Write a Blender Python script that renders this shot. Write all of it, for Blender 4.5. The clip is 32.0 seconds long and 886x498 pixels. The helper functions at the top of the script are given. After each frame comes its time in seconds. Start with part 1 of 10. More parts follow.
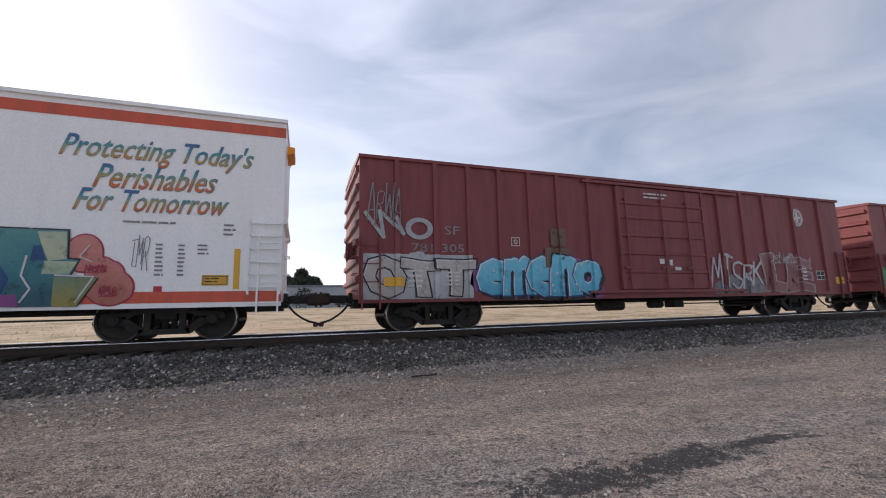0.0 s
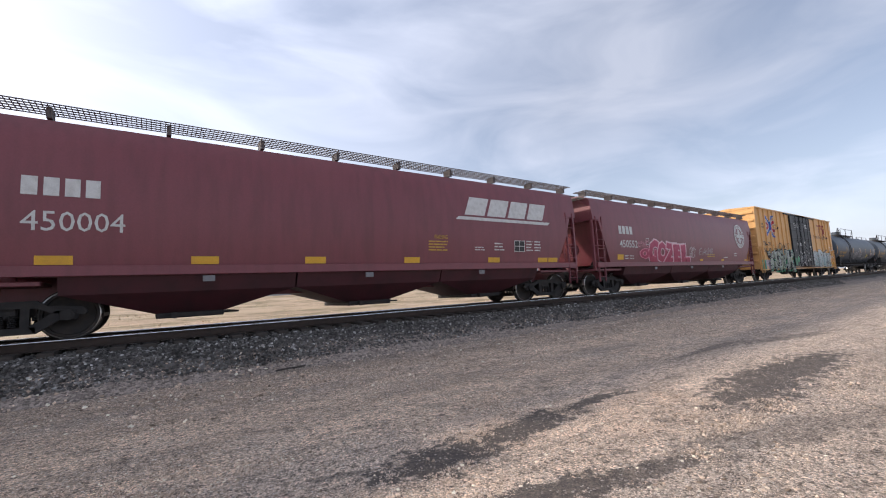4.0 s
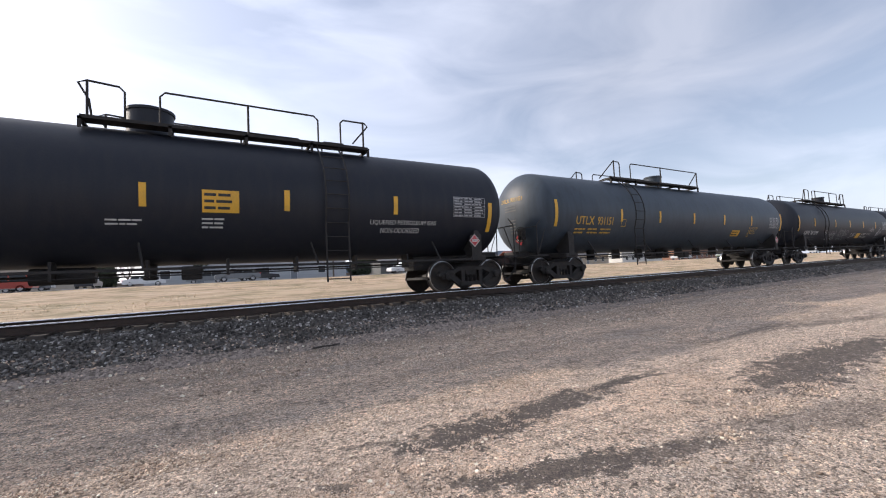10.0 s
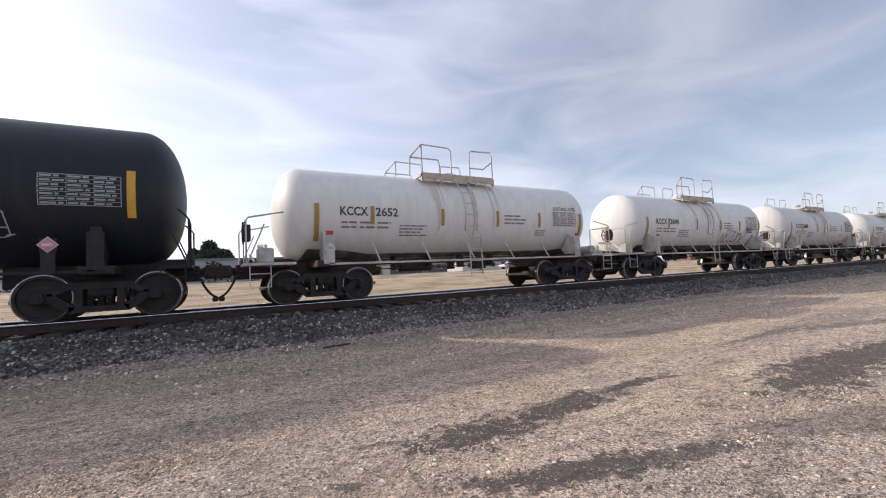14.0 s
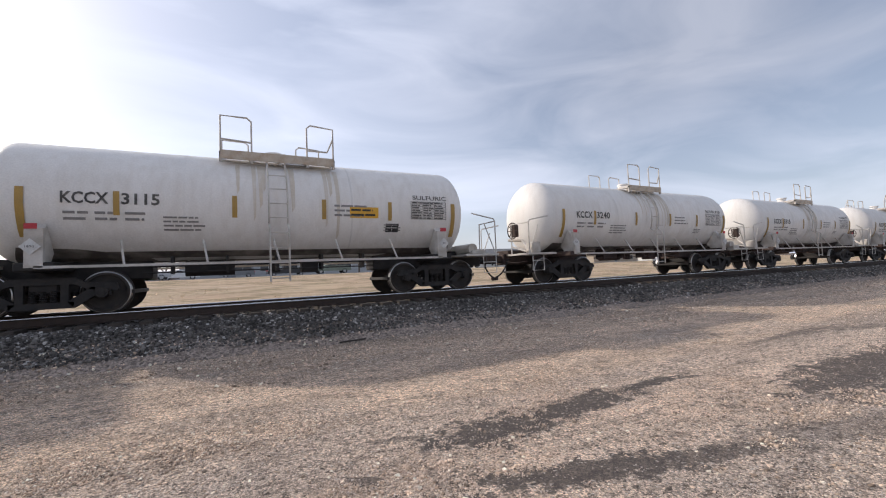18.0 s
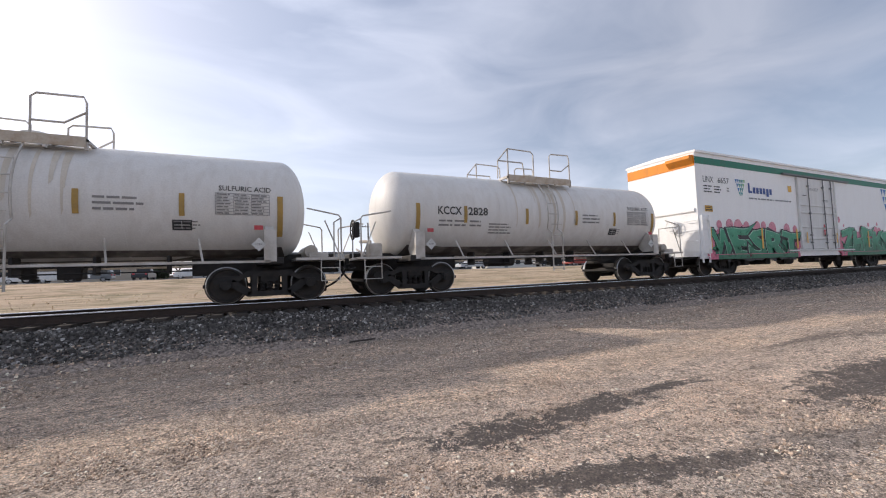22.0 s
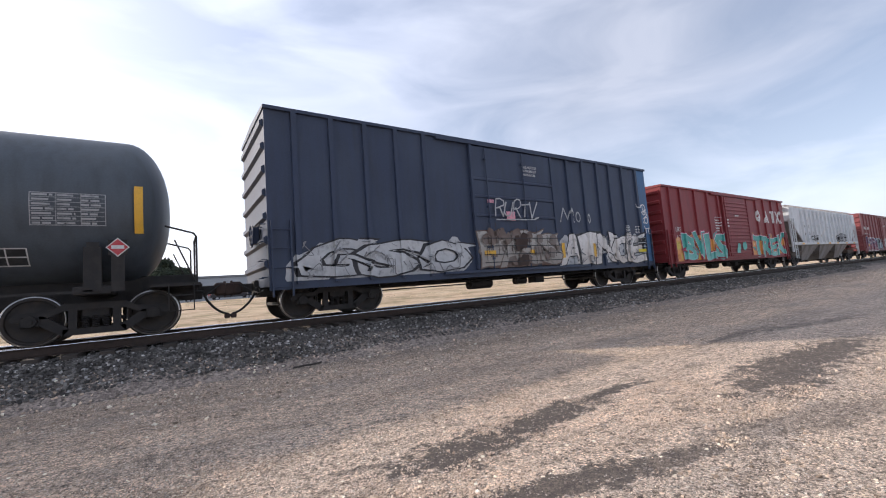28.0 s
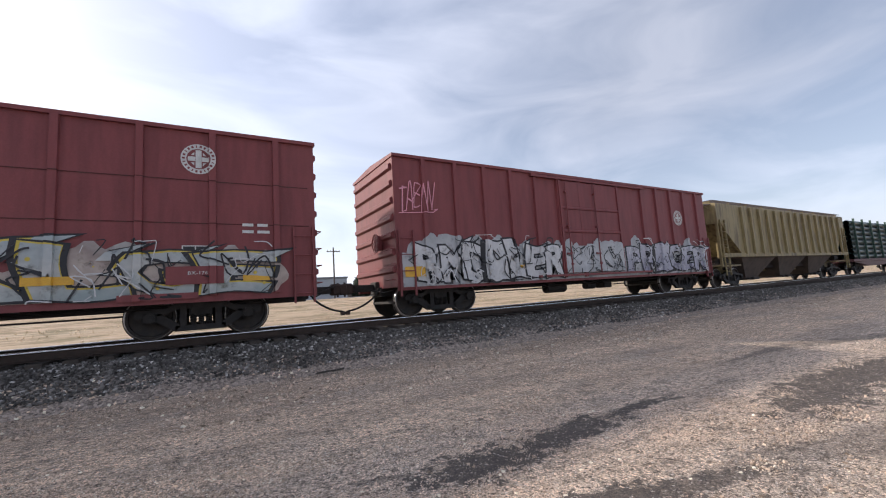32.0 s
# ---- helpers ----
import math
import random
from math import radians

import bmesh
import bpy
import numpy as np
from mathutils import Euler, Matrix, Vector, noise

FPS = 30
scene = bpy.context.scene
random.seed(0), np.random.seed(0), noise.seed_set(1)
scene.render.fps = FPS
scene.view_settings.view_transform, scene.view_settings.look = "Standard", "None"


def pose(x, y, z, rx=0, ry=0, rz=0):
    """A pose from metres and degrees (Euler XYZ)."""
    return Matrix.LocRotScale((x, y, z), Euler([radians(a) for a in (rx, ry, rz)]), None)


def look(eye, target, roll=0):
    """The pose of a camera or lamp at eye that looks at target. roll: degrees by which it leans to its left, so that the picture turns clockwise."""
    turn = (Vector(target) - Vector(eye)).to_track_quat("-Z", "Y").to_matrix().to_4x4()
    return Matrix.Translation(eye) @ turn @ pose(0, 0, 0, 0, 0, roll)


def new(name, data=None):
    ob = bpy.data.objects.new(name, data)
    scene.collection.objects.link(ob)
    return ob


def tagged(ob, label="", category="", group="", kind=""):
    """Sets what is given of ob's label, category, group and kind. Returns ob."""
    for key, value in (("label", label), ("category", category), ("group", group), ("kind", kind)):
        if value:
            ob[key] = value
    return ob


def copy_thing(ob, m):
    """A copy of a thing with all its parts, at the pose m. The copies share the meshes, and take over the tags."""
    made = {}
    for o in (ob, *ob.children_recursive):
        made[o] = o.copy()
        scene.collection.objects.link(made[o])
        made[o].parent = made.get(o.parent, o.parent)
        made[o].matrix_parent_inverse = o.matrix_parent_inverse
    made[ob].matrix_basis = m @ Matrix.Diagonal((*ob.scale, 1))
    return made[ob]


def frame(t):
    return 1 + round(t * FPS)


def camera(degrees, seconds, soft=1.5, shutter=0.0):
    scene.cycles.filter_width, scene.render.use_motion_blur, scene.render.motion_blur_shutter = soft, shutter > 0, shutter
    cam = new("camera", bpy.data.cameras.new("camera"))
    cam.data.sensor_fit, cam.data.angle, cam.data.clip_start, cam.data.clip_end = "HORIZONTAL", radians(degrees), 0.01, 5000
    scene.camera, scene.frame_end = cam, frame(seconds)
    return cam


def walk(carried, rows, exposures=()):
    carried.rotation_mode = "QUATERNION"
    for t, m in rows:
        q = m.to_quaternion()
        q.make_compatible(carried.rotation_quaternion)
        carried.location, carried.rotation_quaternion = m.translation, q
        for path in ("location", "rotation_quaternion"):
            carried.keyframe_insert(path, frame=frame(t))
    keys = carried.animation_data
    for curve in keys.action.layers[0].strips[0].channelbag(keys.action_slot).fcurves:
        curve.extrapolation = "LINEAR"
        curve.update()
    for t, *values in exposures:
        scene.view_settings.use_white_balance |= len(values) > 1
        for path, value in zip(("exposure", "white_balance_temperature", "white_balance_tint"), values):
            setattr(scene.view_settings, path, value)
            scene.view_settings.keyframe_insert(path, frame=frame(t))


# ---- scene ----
# World: x along the track, y away from the camera, z up; the lineside ground is z = 0, the rail heads are at RZ.
RZ = 0.83
SECONDS = 32.0

cam = camera(94.70, SECONDS, soft=1.1)
PATH = [
    (0, pose(-0.229, -11.240, 1.424, 98.07, 1.33, -18.94)), (0.5, pose(-0.150, -11.281, 1.422, 97.28, 2.02, -25.41)),
    (1, pose(-0.068, -11.317, 1.408, 96.57, 2.70, -31.30)), (1.5, pose(-0.010, -11.354, 1.407, 95.91, 3.26, -35.69)),
    (2, pose(0.024, -11.388, 1.399, 95.74, 3.54, -38.15)), (2.5, pose(0.043, -11.362, 1.409, 95.73, 3.65, -38.94)),
    (4.5, pose(-0.031, -11.196, 1.401, 95.36, 2.56, -32.88)), (5, pose(-0.034, -11.242, 1.398, 94.97, 2.26, -30.18)),
    (5.5, pose(-0.031, -11.270, 1.390, 94.68, 2.11, -28.13)), (6, pose(-0.033, -11.280, 1.388, 94.72, 2.16, -27.52)),
    (6.5, pose(-0.009, -11.284, 1.387, 94.68, 2.24, -28.22)), (7, pose(0.021, -11.293, 1.388, 94.54, 2.44, -29.89)),
    (7.5, pose(0.023, -11.301, 1.395, 94.25, 2.54, -31.98)), (8, pose(0.028, -11.313, 1.393, 94.03, 2.66, -32.86)),
    (8.5, pose(0.018, -11.326, 1.376, 93.99, 2.73, -33.07)), (9, pose(0.007, -11.318, 1.369, 93.89, 2.69, -32.74)),
    (9.5, pose(0.015, -11.312, 1.386, 93.41, 2.87, -32.04)), (10, pose(0.022, -11.297, 1.378, 93.40, 2.98, -30.72)),
    (10.5, pose(0.012, -11.296, 1.373, 93.52, 3.09, -29.31)), (11, pose(0.006, -11.286, 1.373, 93.69, 3.15, -28.10)),
    (11.5, pose(-0.008, -11.277, 1.376, 93.83, 3.04, -27.76)), (12, pose(0.005, -11.272, 1.373, 93.80, 3.01, -28.23)),
    (12.5, pose(0.012, -11.278, 1.374, 93.64, 2.97, -29.10)), (13, pose(0.014, -11.287, 1.375, 93.55, 2.89, -29.76)),
    (13.5, pose(0.019, -11.284, 1.375, 93.53, 2.93, -29.76)), (15.5, pose(-0.021, -11.278, 1.373, 93.43, 2.57, -27.46)),
    (16, pose(-0.014, -11.274, 1.371, 93.37, 2.74, -27.26)), (16.5, pose(0.004, -11.284, 1.371, 93.36, 2.74, -27.24)),
    (17, pose(-0.004, -11.287, 1.372, 93.27, 2.74, -27.44)), (17.5, pose(0.002, -11.279, 1.371, 93.20, 2.66, -27.48)),
    (18, pose(0.004, -11.271, 1.377, 93.09, 2.49, -27.34)), (18.5, pose(0.003, -11.270, 1.372, 93.10, 2.33, -27.09)),
    (19, pose(0.004, -11.269, 1.376, 93.03, 2.29, -26.95)), (19.5, pose(-0.001, -11.269, 1.372, 92.93, 2.31, -26.96)),
    (20, pose(0.008, -11.273, 1.371, 92.78, 2.35, -27.12)), (20.5, pose(0.011, -11.268, 1.370, 92.75, 2.31, -27.22)),
    (21, pose(0.010, -11.265, 1.381, 92.71, 2.25, -27.03)), (21.5, pose(0.000, -11.267, 1.374, 93.00, 2.18, -26.74)),
    (22, pose(0.004, -11.276, 1.382, 93.22, 2.05, -26.01)), (22.5, pose(0.003, -11.281, 1.387, 93.27, 1.80, -24.79)),
    (23, pose(-0.026, -11.267, 1.375, 93.59, 1.47, -23.30)), (23.5, pose(-0.051, -11.247, 1.389, 93.74, 1.25, -21.75)),
    (24, pose(-0.058, -11.237, 1.394, 94.10, 1.40, -20.74)), (24.5, pose(-0.069, -11.242, 1.384, 94.61, 1.84, -21.23)),
    (25, pose(-0.052, -11.254, 1.389, 94.66, 2.54, -23.03)), (25.5, pose(-0.015, -11.285, 1.379, 94.57, 3.29, -25.85)),
    (26, pose(-0.016, -11.310, 1.364, 94.42, 3.80, -28.57)), (26.5, pose(-0.040, -11.264, 1.370, 94.33, 4.23, -30.60)),
    (28.5, pose(-0.022, -11.170, 1.380, 95.22, 4.29, -33.96)), (29, pose(-0.001, -11.176, 1.389, 95.28, 4.19, -33.31)),
    (29.5, pose(-0.013, -11.171, 1.398, 95.47, 4.13, -32.63)), (30, pose(-0.030, -11.161, 1.405, 95.72, 3.94, -32.25)),
    (30.5, pose(-0.028, -11.156, 1.418, 95.79, 3.66, -32.07)), (31, pose(-0.023, -11.160, 1.436, 95.81, 3.45, -31.92)),
    (31.5, pose(-0.025, -11.160, 1.430, 95.94, 3.54, -31.54)), (32, pose(-0.011, -11.175, 1.410, 96.20, 3.68, -30.54)),
]

walk(cam, PATH, exposures=[(0.0, 0.44, 6350.0, 14.0), (1.5, 0.70, 6350.0, 14.0), (9.0, 0.70, 6350.0, 14.0), (13.0, 0.62, 6350.0, 14.0), (15.5, 0.40, 6350.0, 14.0), (22.5, 0.40, 6350.0, 14.0), (23.8, 0.66, 6350.0, 14.0), (26.0, 0.61, 6350.0, 14.0), (28.5, 0.83, 6350.0, 14.0), (29.3, 0.83, 6350.0, 14.0), (30.8, 0.64, 6350.0, 14.0), (32.0, 0.64, 6350.0, 14.0)])

# ---- light ----
SUN_EL, SUN_AZ = 27.6, -44.5
world = bpy.data.worlds.new("sky")
scene.world = world
world.use_nodes = True
wn, wl = world.node_tree.nodes, world.node_tree.links
wn.clear()
w_out, w_bg = wn.new("ShaderNodeOutputWorld"), wn.new("ShaderNodeBackground")
w_sky = wn.new("ShaderNodeTexSky")
w_sky.sky_type, w_sky.sun_disc = "NISHITA", False
w_sky.sun_elevation, w_sky.sun_rotation = radians(SUN_EL), radians(SUN_AZ)
w_sky.air_density, w_sky.dust_density, w_sky.ozone_density = 1.0, 2.5, 1.2
w_co = wn.new("ShaderNodeTexCoord")
w_map = wn.new("ShaderNodeMapping")
w_map.inputs["Scale"].default_value = (1.0, 1.6, 4.5)
w_map.inputs["Rotation"].default_value = (0.0, 0.25, 0.5)
w_n1, w_n2 = wn.new("ShaderNodeTexNoise"), wn.new("ShaderNodeTexNoise")
w_n1.inputs["Scale"].default_value, w_n1.inputs["Detail"].default_value = 2.0, 9.0
w_n1.inputs["Distortion"].default_value = 0.6
w_n2.inputs["Scale"].default_value, w_n2.inputs["Detail"].default_value = 0.9, 3.0
w_ramp = wn.new("ShaderNodeValToRGB")
w_ramp.color_ramp.elements[0].position, w_ramp.color_ramp.elements[1].position = 0.36, 0.70
w_mul = wn.new("ShaderNodeMath")
w_mul.operation = "MULTIPLY_ADD"
w_mul.inputs[1].default_value, w_mul.inputs[2].default_value = 0.46, 0.34
w_mix = wn.new("ShaderNodeMix")
w_mix.data_type = "RGBA"
CLOUD = (10.0, 10.7, 12.2, 1.0)
# the veil of high cloud is brightest towards the sun
w_dot, w_ray, w_lit = wn.new("ShaderNodeVectorMath"), wn.new("ShaderNodeMapRange"), wn.new("ShaderNodeVectorMath")
w_dot.operation, w_lit.operation = "DOT_PRODUCT", "SCALE"
w_dot.inputs[1].default_value = (math.sin(radians(SUN_AZ)) * math.cos(radians(SUN_EL)), math.cos(radians(SUN_AZ)) * math.cos(radians(SUN_EL)), math.sin(radians(SUN_EL)))
wl.new(w_co.outputs["Generated"], w_dot.inputs[0])
w_ray.inputs["From Min"].default_value, w_ray.inputs["From Max"].default_value = 0.05, 0.95
w_ray.inputs["To Min"].default_value, w_ray.inputs["To Max"].default_value = 0.43, 0.80
wl.new(w_dot.outputs["Value"], w_ray.inputs["Value"])
w_lit.inputs[0].default_value = CLOUD[:3]
# and thicker, so paler, towards the horizon
w_sep, w_low, w_add = wn.new("ShaderNodeSeparateXYZ"), wn.new("ShaderNodeMapRange"), wn.new("ShaderNodeMath")
wl.new(w_co.outputs["Generated"], w_sep.inputs[0])
w_low.interpolation_type = "SMOOTHSTEP"
w_low.inputs["From Min"].default_value, w_low.inputs["From Max"].default_value = 0.42, -0.02
w_low.inputs["To Min"].default_value, w_low.inputs["To Max"].default_value = 0.0, 0.34
wl.new(w_sep.outputs["Z"], w_low.inputs["Value"])
w_add.operation = "ADD"
wl.new(w_ray.outputs[0], w_add.inputs[0])
wl.new(w_low.outputs[0], w_add.inputs[1])
wl.new(w_add.outputs[0], w_lit.inputs["Scale"])
wl.new(w_lit.outputs[0], w_mix.inputs["B"])
wl.new(w_co.outputs["Generated"], w_map.inputs["Vector"])
wl.new(w_map.outputs["Vector"], w_n1.inputs["Vector"])
wl.new(w_n1.outputs["Fac"], w_ramp.inputs["Fac"])
wl.new(w_ramp.outputs["Color"], w_mul.inputs[0])
wl.new(w_mul.outputs[0], w_mix.inputs["Factor"])
wl.new(w_sky.outputs["Color"], w_mix.inputs["A"])
wl.new(w_mix.outputs["Result"], w_bg.inputs["Color"])
w_bg.inputs["Strength"].default_value = 0.098
wl.new(w_bg.outputs["Background"], w_out.inputs["Surface"])

sun = new("sun", bpy.data.lights.new("sun", "SUN"))
sun.data.energy, sun.data.angle, sun.data.color = 2.45, radians(1.6), (1.0, 0.90, 0.76)
_d = Vector((math.sin(radians(SUN_AZ)) * math.cos(radians(SUN_EL)), math.cos(radians(SUN_AZ)) * math.cos(radians(SUN_EL)), math.sin(radians(SUN_EL))))
sun.matrix_world = look(_d * 60, (0, 0, 0))

# ---- materials ----
MATS = {}


def surface(name, col, rough=0.6, metal=0.0, col2=None, scale=3.0, stretch=(1, 1, 1), mix=0.6, bump=0.0, bump_scale=60.0, grain=0.12, col3=None, scale3=0.6, mix3=0.5, vary=0.0, coat=0.0, gloss=0.5):
    """A two-scale procedural surface: col with patches of col2, large stains of col3, fine grain and relief."""
    if name in MATS:
        return MATS[name]
    m = bpy.data.materials.new(name)
    MATS[name] = m
    m.use_nodes = True
    n, l = m.node_tree.nodes, m.node_tree.links
    b = n["Principled BSDF"]
    co = n.new("ShaderNodeTexCoord")
    mp = n.new("ShaderNodeMapping")
    mp.inputs["Scale"].default_value = stretch
    l.new(co.outputs["Object"], mp.inputs["Vector"])
    base = n.new("ShaderNodeRGB")
    base.outputs[0].default_value = (*col, 1)
    out = base.outputs[0]

    def layer(out, c, sc, amount, lo, hi, vec):
        t = n.new("ShaderNodeTexNoise")
        t.inputs["Scale"].default_value, t.inputs["Detail"].default_value = sc, 6.0
        l.new(vec, t.inputs["Vector"])
        r = n.new("ShaderNodeMapRange")
        r.inputs["From Min"].default_value, r.inputs["From Max"].default_value = lo, hi
        r.inputs["To Max"].default_value = amount
        l.new(t.outputs["Fac"], r.inputs["Value"])
        x = n.new("ShaderNodeMix")
        x.data_type = "RGBA"
        x.inputs["B"].default_value = (*c, 1)
        l.new(r.outputs[0], x.inputs["Factor"])
        l.new(out, x.inputs["A"])
        return x.outputs["Result"], t

    if col2 is not None:
        out, _ = layer(out, col2, scale, mix, 0.42, 0.68, mp.outputs["Vector"])
    if col3 is not None:
        out, _ = layer(out, col3, scale3, mix3, 0.45, 0.65, co.outputs["Object"])
    g = n.new("ShaderNodeTexNoise")
    g.inputs["Scale"].default_value, g.inputs["Detail"].default_value = bump_scale, 4.0
    l.new(co.outputs["Object"], g.inputs["Vector"])
    if grain:
        r = n.new("ShaderNodeMapRange")
        r.inputs["To Min"].default_value, r.inputs["To Max"].default_value = 1 - grain, 1 + grain
        r.inputs["From Min"].default_value, r.inputs["From Max"].default_value = 0.25, 0.75
        l.new(g.outputs["Fac"], r.inputs["Value"])
        x = n.new("ShaderNodeVectorMath")
        x.operation = "SCALE"
        l.new(out, x.inputs[0])
        l.new(r.outputs[0], x.inputs["Scale"])
        out = x.outputs[0]
    if vary:
        oi = n.new("ShaderNodeObjectInfo")
        r = n.new("ShaderNodeMapRange")
        r.inputs["To Min"].default_value, r.inputs["To Max"].default_value = 1 - vary, 1 + vary
        l.new(oi.outputs["Random"], r.inputs["Value"])
        x = n.new("ShaderNodeVectorMath")
        x.operation = "SCALE"
        l.new(out, x.inputs[0])
        l.new(r.outputs[0], x.inputs["Scale"])
        out = x.outputs[0]
    l.new(out, b.inputs["Base Color"])
    b.inputs["Roughness"].default_value, b.inputs["Metallic"].default_value = rough, metal
    b.inputs["Coat Weight"].default_value = coat
    b.inputs["Specular IOR Level"].default_value = gloss
    if bump:
        u = n.new("ShaderNodeBump")
        u.inputs["Strength"].default_value, u.inputs["Distance"].default_value = 1.0, bump
        l.new(g.outputs["Fac"], u.inputs["Height"])
        l.new(u.outputs["Normal"], b.inputs["Normal"])
    return m


def paint(name, col, rough=0.5, dirt=(0.10, 0.085, 0.07), amount=0.45, streak=True, fade=None, vary=0.0):
    """Weathered vehicle paint: rain streaks of dirt, faded patches."""
    return surface(name, col, rough, 0.0, col2=dirt, scale=2.2, stretch=(2.5, 2.5, 0.35) if streak else (1, 1, 1), mix=amount,
                   bump=0.0015, bump_scale=35.0, grain=0.07, col3=fade, scale3=0.5, mix3=0.5, vary=vary, gloss=0.5 if rough < 0.45 else 0.25)


MAROON = paint("maroon_paint", (0.218, 0.062, 0.064), dirt=(0.14, 0.042, 0.045), amount=0.6, fade=(0.24, 0.076, 0.076))
RED = paint("red_paint", (0.215, 0.032, 0.038), dirt=(0.13, 0.024, 0.027), amount=0.5, fade=(0.21, 0.034, 0.031))
HOPPER_RED = paint("hopper_brown_paint", (0.195, 0.052, 0.064), rough=0.42, dirt=(0.13, 0.040, 0.046), amount=0.5, fade=(0.21, 0.06, 0.07))
HOPPER_OLD = paint("old_hopper_brown_paint", (0.102, 0.043, 0.044), dirt=(0.054, 0.028, 0.029), amount=0.7, fade=(0.125, 0.057, 0.055))
YELLOW_BOX = paint("ochre_yellow_paint", (0.68, 0.385, 0.145), dirt=(0.47, 0.26, 0.10), amount=0.45, fade=(0.72, 0.44, 0.19))
WHITE = paint("white_paint", (0.88, 0.88, 0.87), dirt=(0.80, 0.79, 0.77), amount=0.3)
TANK_WHITE = paint("tank_white_paint", (0.74, 0.72, 0.69), dirt=(0.58, 0.54, 0.49), amount=0.4, fade=(0.66, 0.64, 0.60), vary=0.06)
TANK_GREY = paint("tank_grey_paint", (0.050, 0.064, 0.082), rough=0.46, dirt=(0.034, 0.040, 0.046), amount=0.5, fade=(0.074, 0.088, 0.100), vary=0.1)
TANK_GREY2 = paint("tank_light_grey_paint", (0.082, 0.097, 0.114), rough=0.46, dirt=(0.056, 0.062, 0.066), amount=0.5, fade=(0.112, 0.124, 0.134))
TANK_SLATE = paint("tank_slate_paint", (0.062, 0.079, 0.104), rough=0.46, dirt=(0.046, 0.054, 0.064), amount=0.5, fade=(0.086, 0.102, 0.118), vary=0.1)
TANK_BLACK = paint("tank_black_paint", (0.019, 0.022, 0.031), rough=0.48, dirt=(0.030, 0.031, 0.035), amount=0.5, fade=(0.026, 0.028, 0.034))
HOP_GREY = paint("grey_hopper_paint", (0.62, 0.645, 0.66), dirt=(0.24, 0.24, 0.24), amount=0.5, fade=(0.53, 0.55, 0.57))
HOP_YEL = paint("khaki_hopper_paint", (0.27, 0.215, 0.105), dirt=(0.085, 0.060, 0.040), amount=0.85, fade=(0.32, 0.27, 0.15))
BLUE_BOX = paint("dark_blue_paint", (0.042, 0.056, 0.095), dirt=(0.036, 0.044, 0.062), amount=0.5, fade=(0.06, 0.079, 0.118))
BLUE_END = paint("blue_paint", (0.05, 0.13, 0.26), amount=0.3)
BLACK_STEEL = surface("dirty_black_steel", (0.016, 0.0145, 0.014), 0.75, 0.0, col2=(0.036, 0.030, 0.026), scale=6.0, mix=0.7, bump=0.002, bump_scale=40)
BROWN_STEEL = surface("rusty_brown_steel", (0.055, 0.032, 0.025), 0.8, 0.0, col2=(0.025, 0.02, 0.018), scale=5.0, mix=0.7, bump=0.002, bump_scale=40)
WHEEL_STEEL = surface("wheel_steel", (0.030, 0.027, 0.025), 0.7, 0.2, col2=(0.06, 0.045, 0.035), scale=8.0, mix=0.6, bump=0.001)
TREAD = surface("polished_tread_steel", (0.42, 0.41, 0.40), 0.28, 1.0, col2=(0.2, 0.19, 0.18), scale=10, mix=0.4)
WHITE_STEEL = paint("white_frame_paint", (0.58, 0.55, 0.51), dirt=(0.30, 0.26, 0.21), amount=0.7, streak=False)
RUBBER = surface("black_rubber", (0.015, 0.015, 0.015), 0.8, grain=0.2)
DECAL_LEMON = surface("lemon_notice_film", (0.68, 0.56, 0.035), 0.45, col2=(0.52, 0.44, 0.06), scale=5, mix=0.4)
DECAL_Y = surface("yellow_reflective_tape", (0.72, 0.40, 0.035), 0.45, col2=(0.5, 0.28, 0.05), scale=5, mix=0.4)
DECAL_W = surface("white_stencil_paint", (0.62, 0.62, 0.60), 0.6, col2=(0.4, 0.39, 0.37), scale=7, mix=0.5)
DECAL_DIM = surface("worn_stencil_paint", (0.13, 0.13, 0.13), 0.7, col2=(0.05, 0.05, 0.05), scale=9, mix=0.7)
DECAL_YT = surface("yellow_stencil_paint", (0.60, 0.36, 0.05), 0.6, col2=(0.35, 0.22, 0.06), scale=7, mix=0.5)
DECAL_B = surface("black_stencil_paint", (0.02, 0.02, 0.022), 0.6, col2=(0.08, 0.08, 0.08), scale=7, mix=0.4)
DECAL_R = surface("red_sign_paint", (0.45, 0.03, 0.04), 0.5, col2=(0.5, 0.15, 0.15), scale=7, mix=0.4)
GREEN_BAND = paint("green_band_paint", (0.03, 0.20, 0.13), amount=0.25)
ORANGE_BAND = paint("orange_band_paint", (0.62, 0.12, 0.07), amount=0.25)
ORANGE = paint("orange_paint", (0.75, 0.26, 0.02), amount=0.2)

# ---- geometry helpers ----


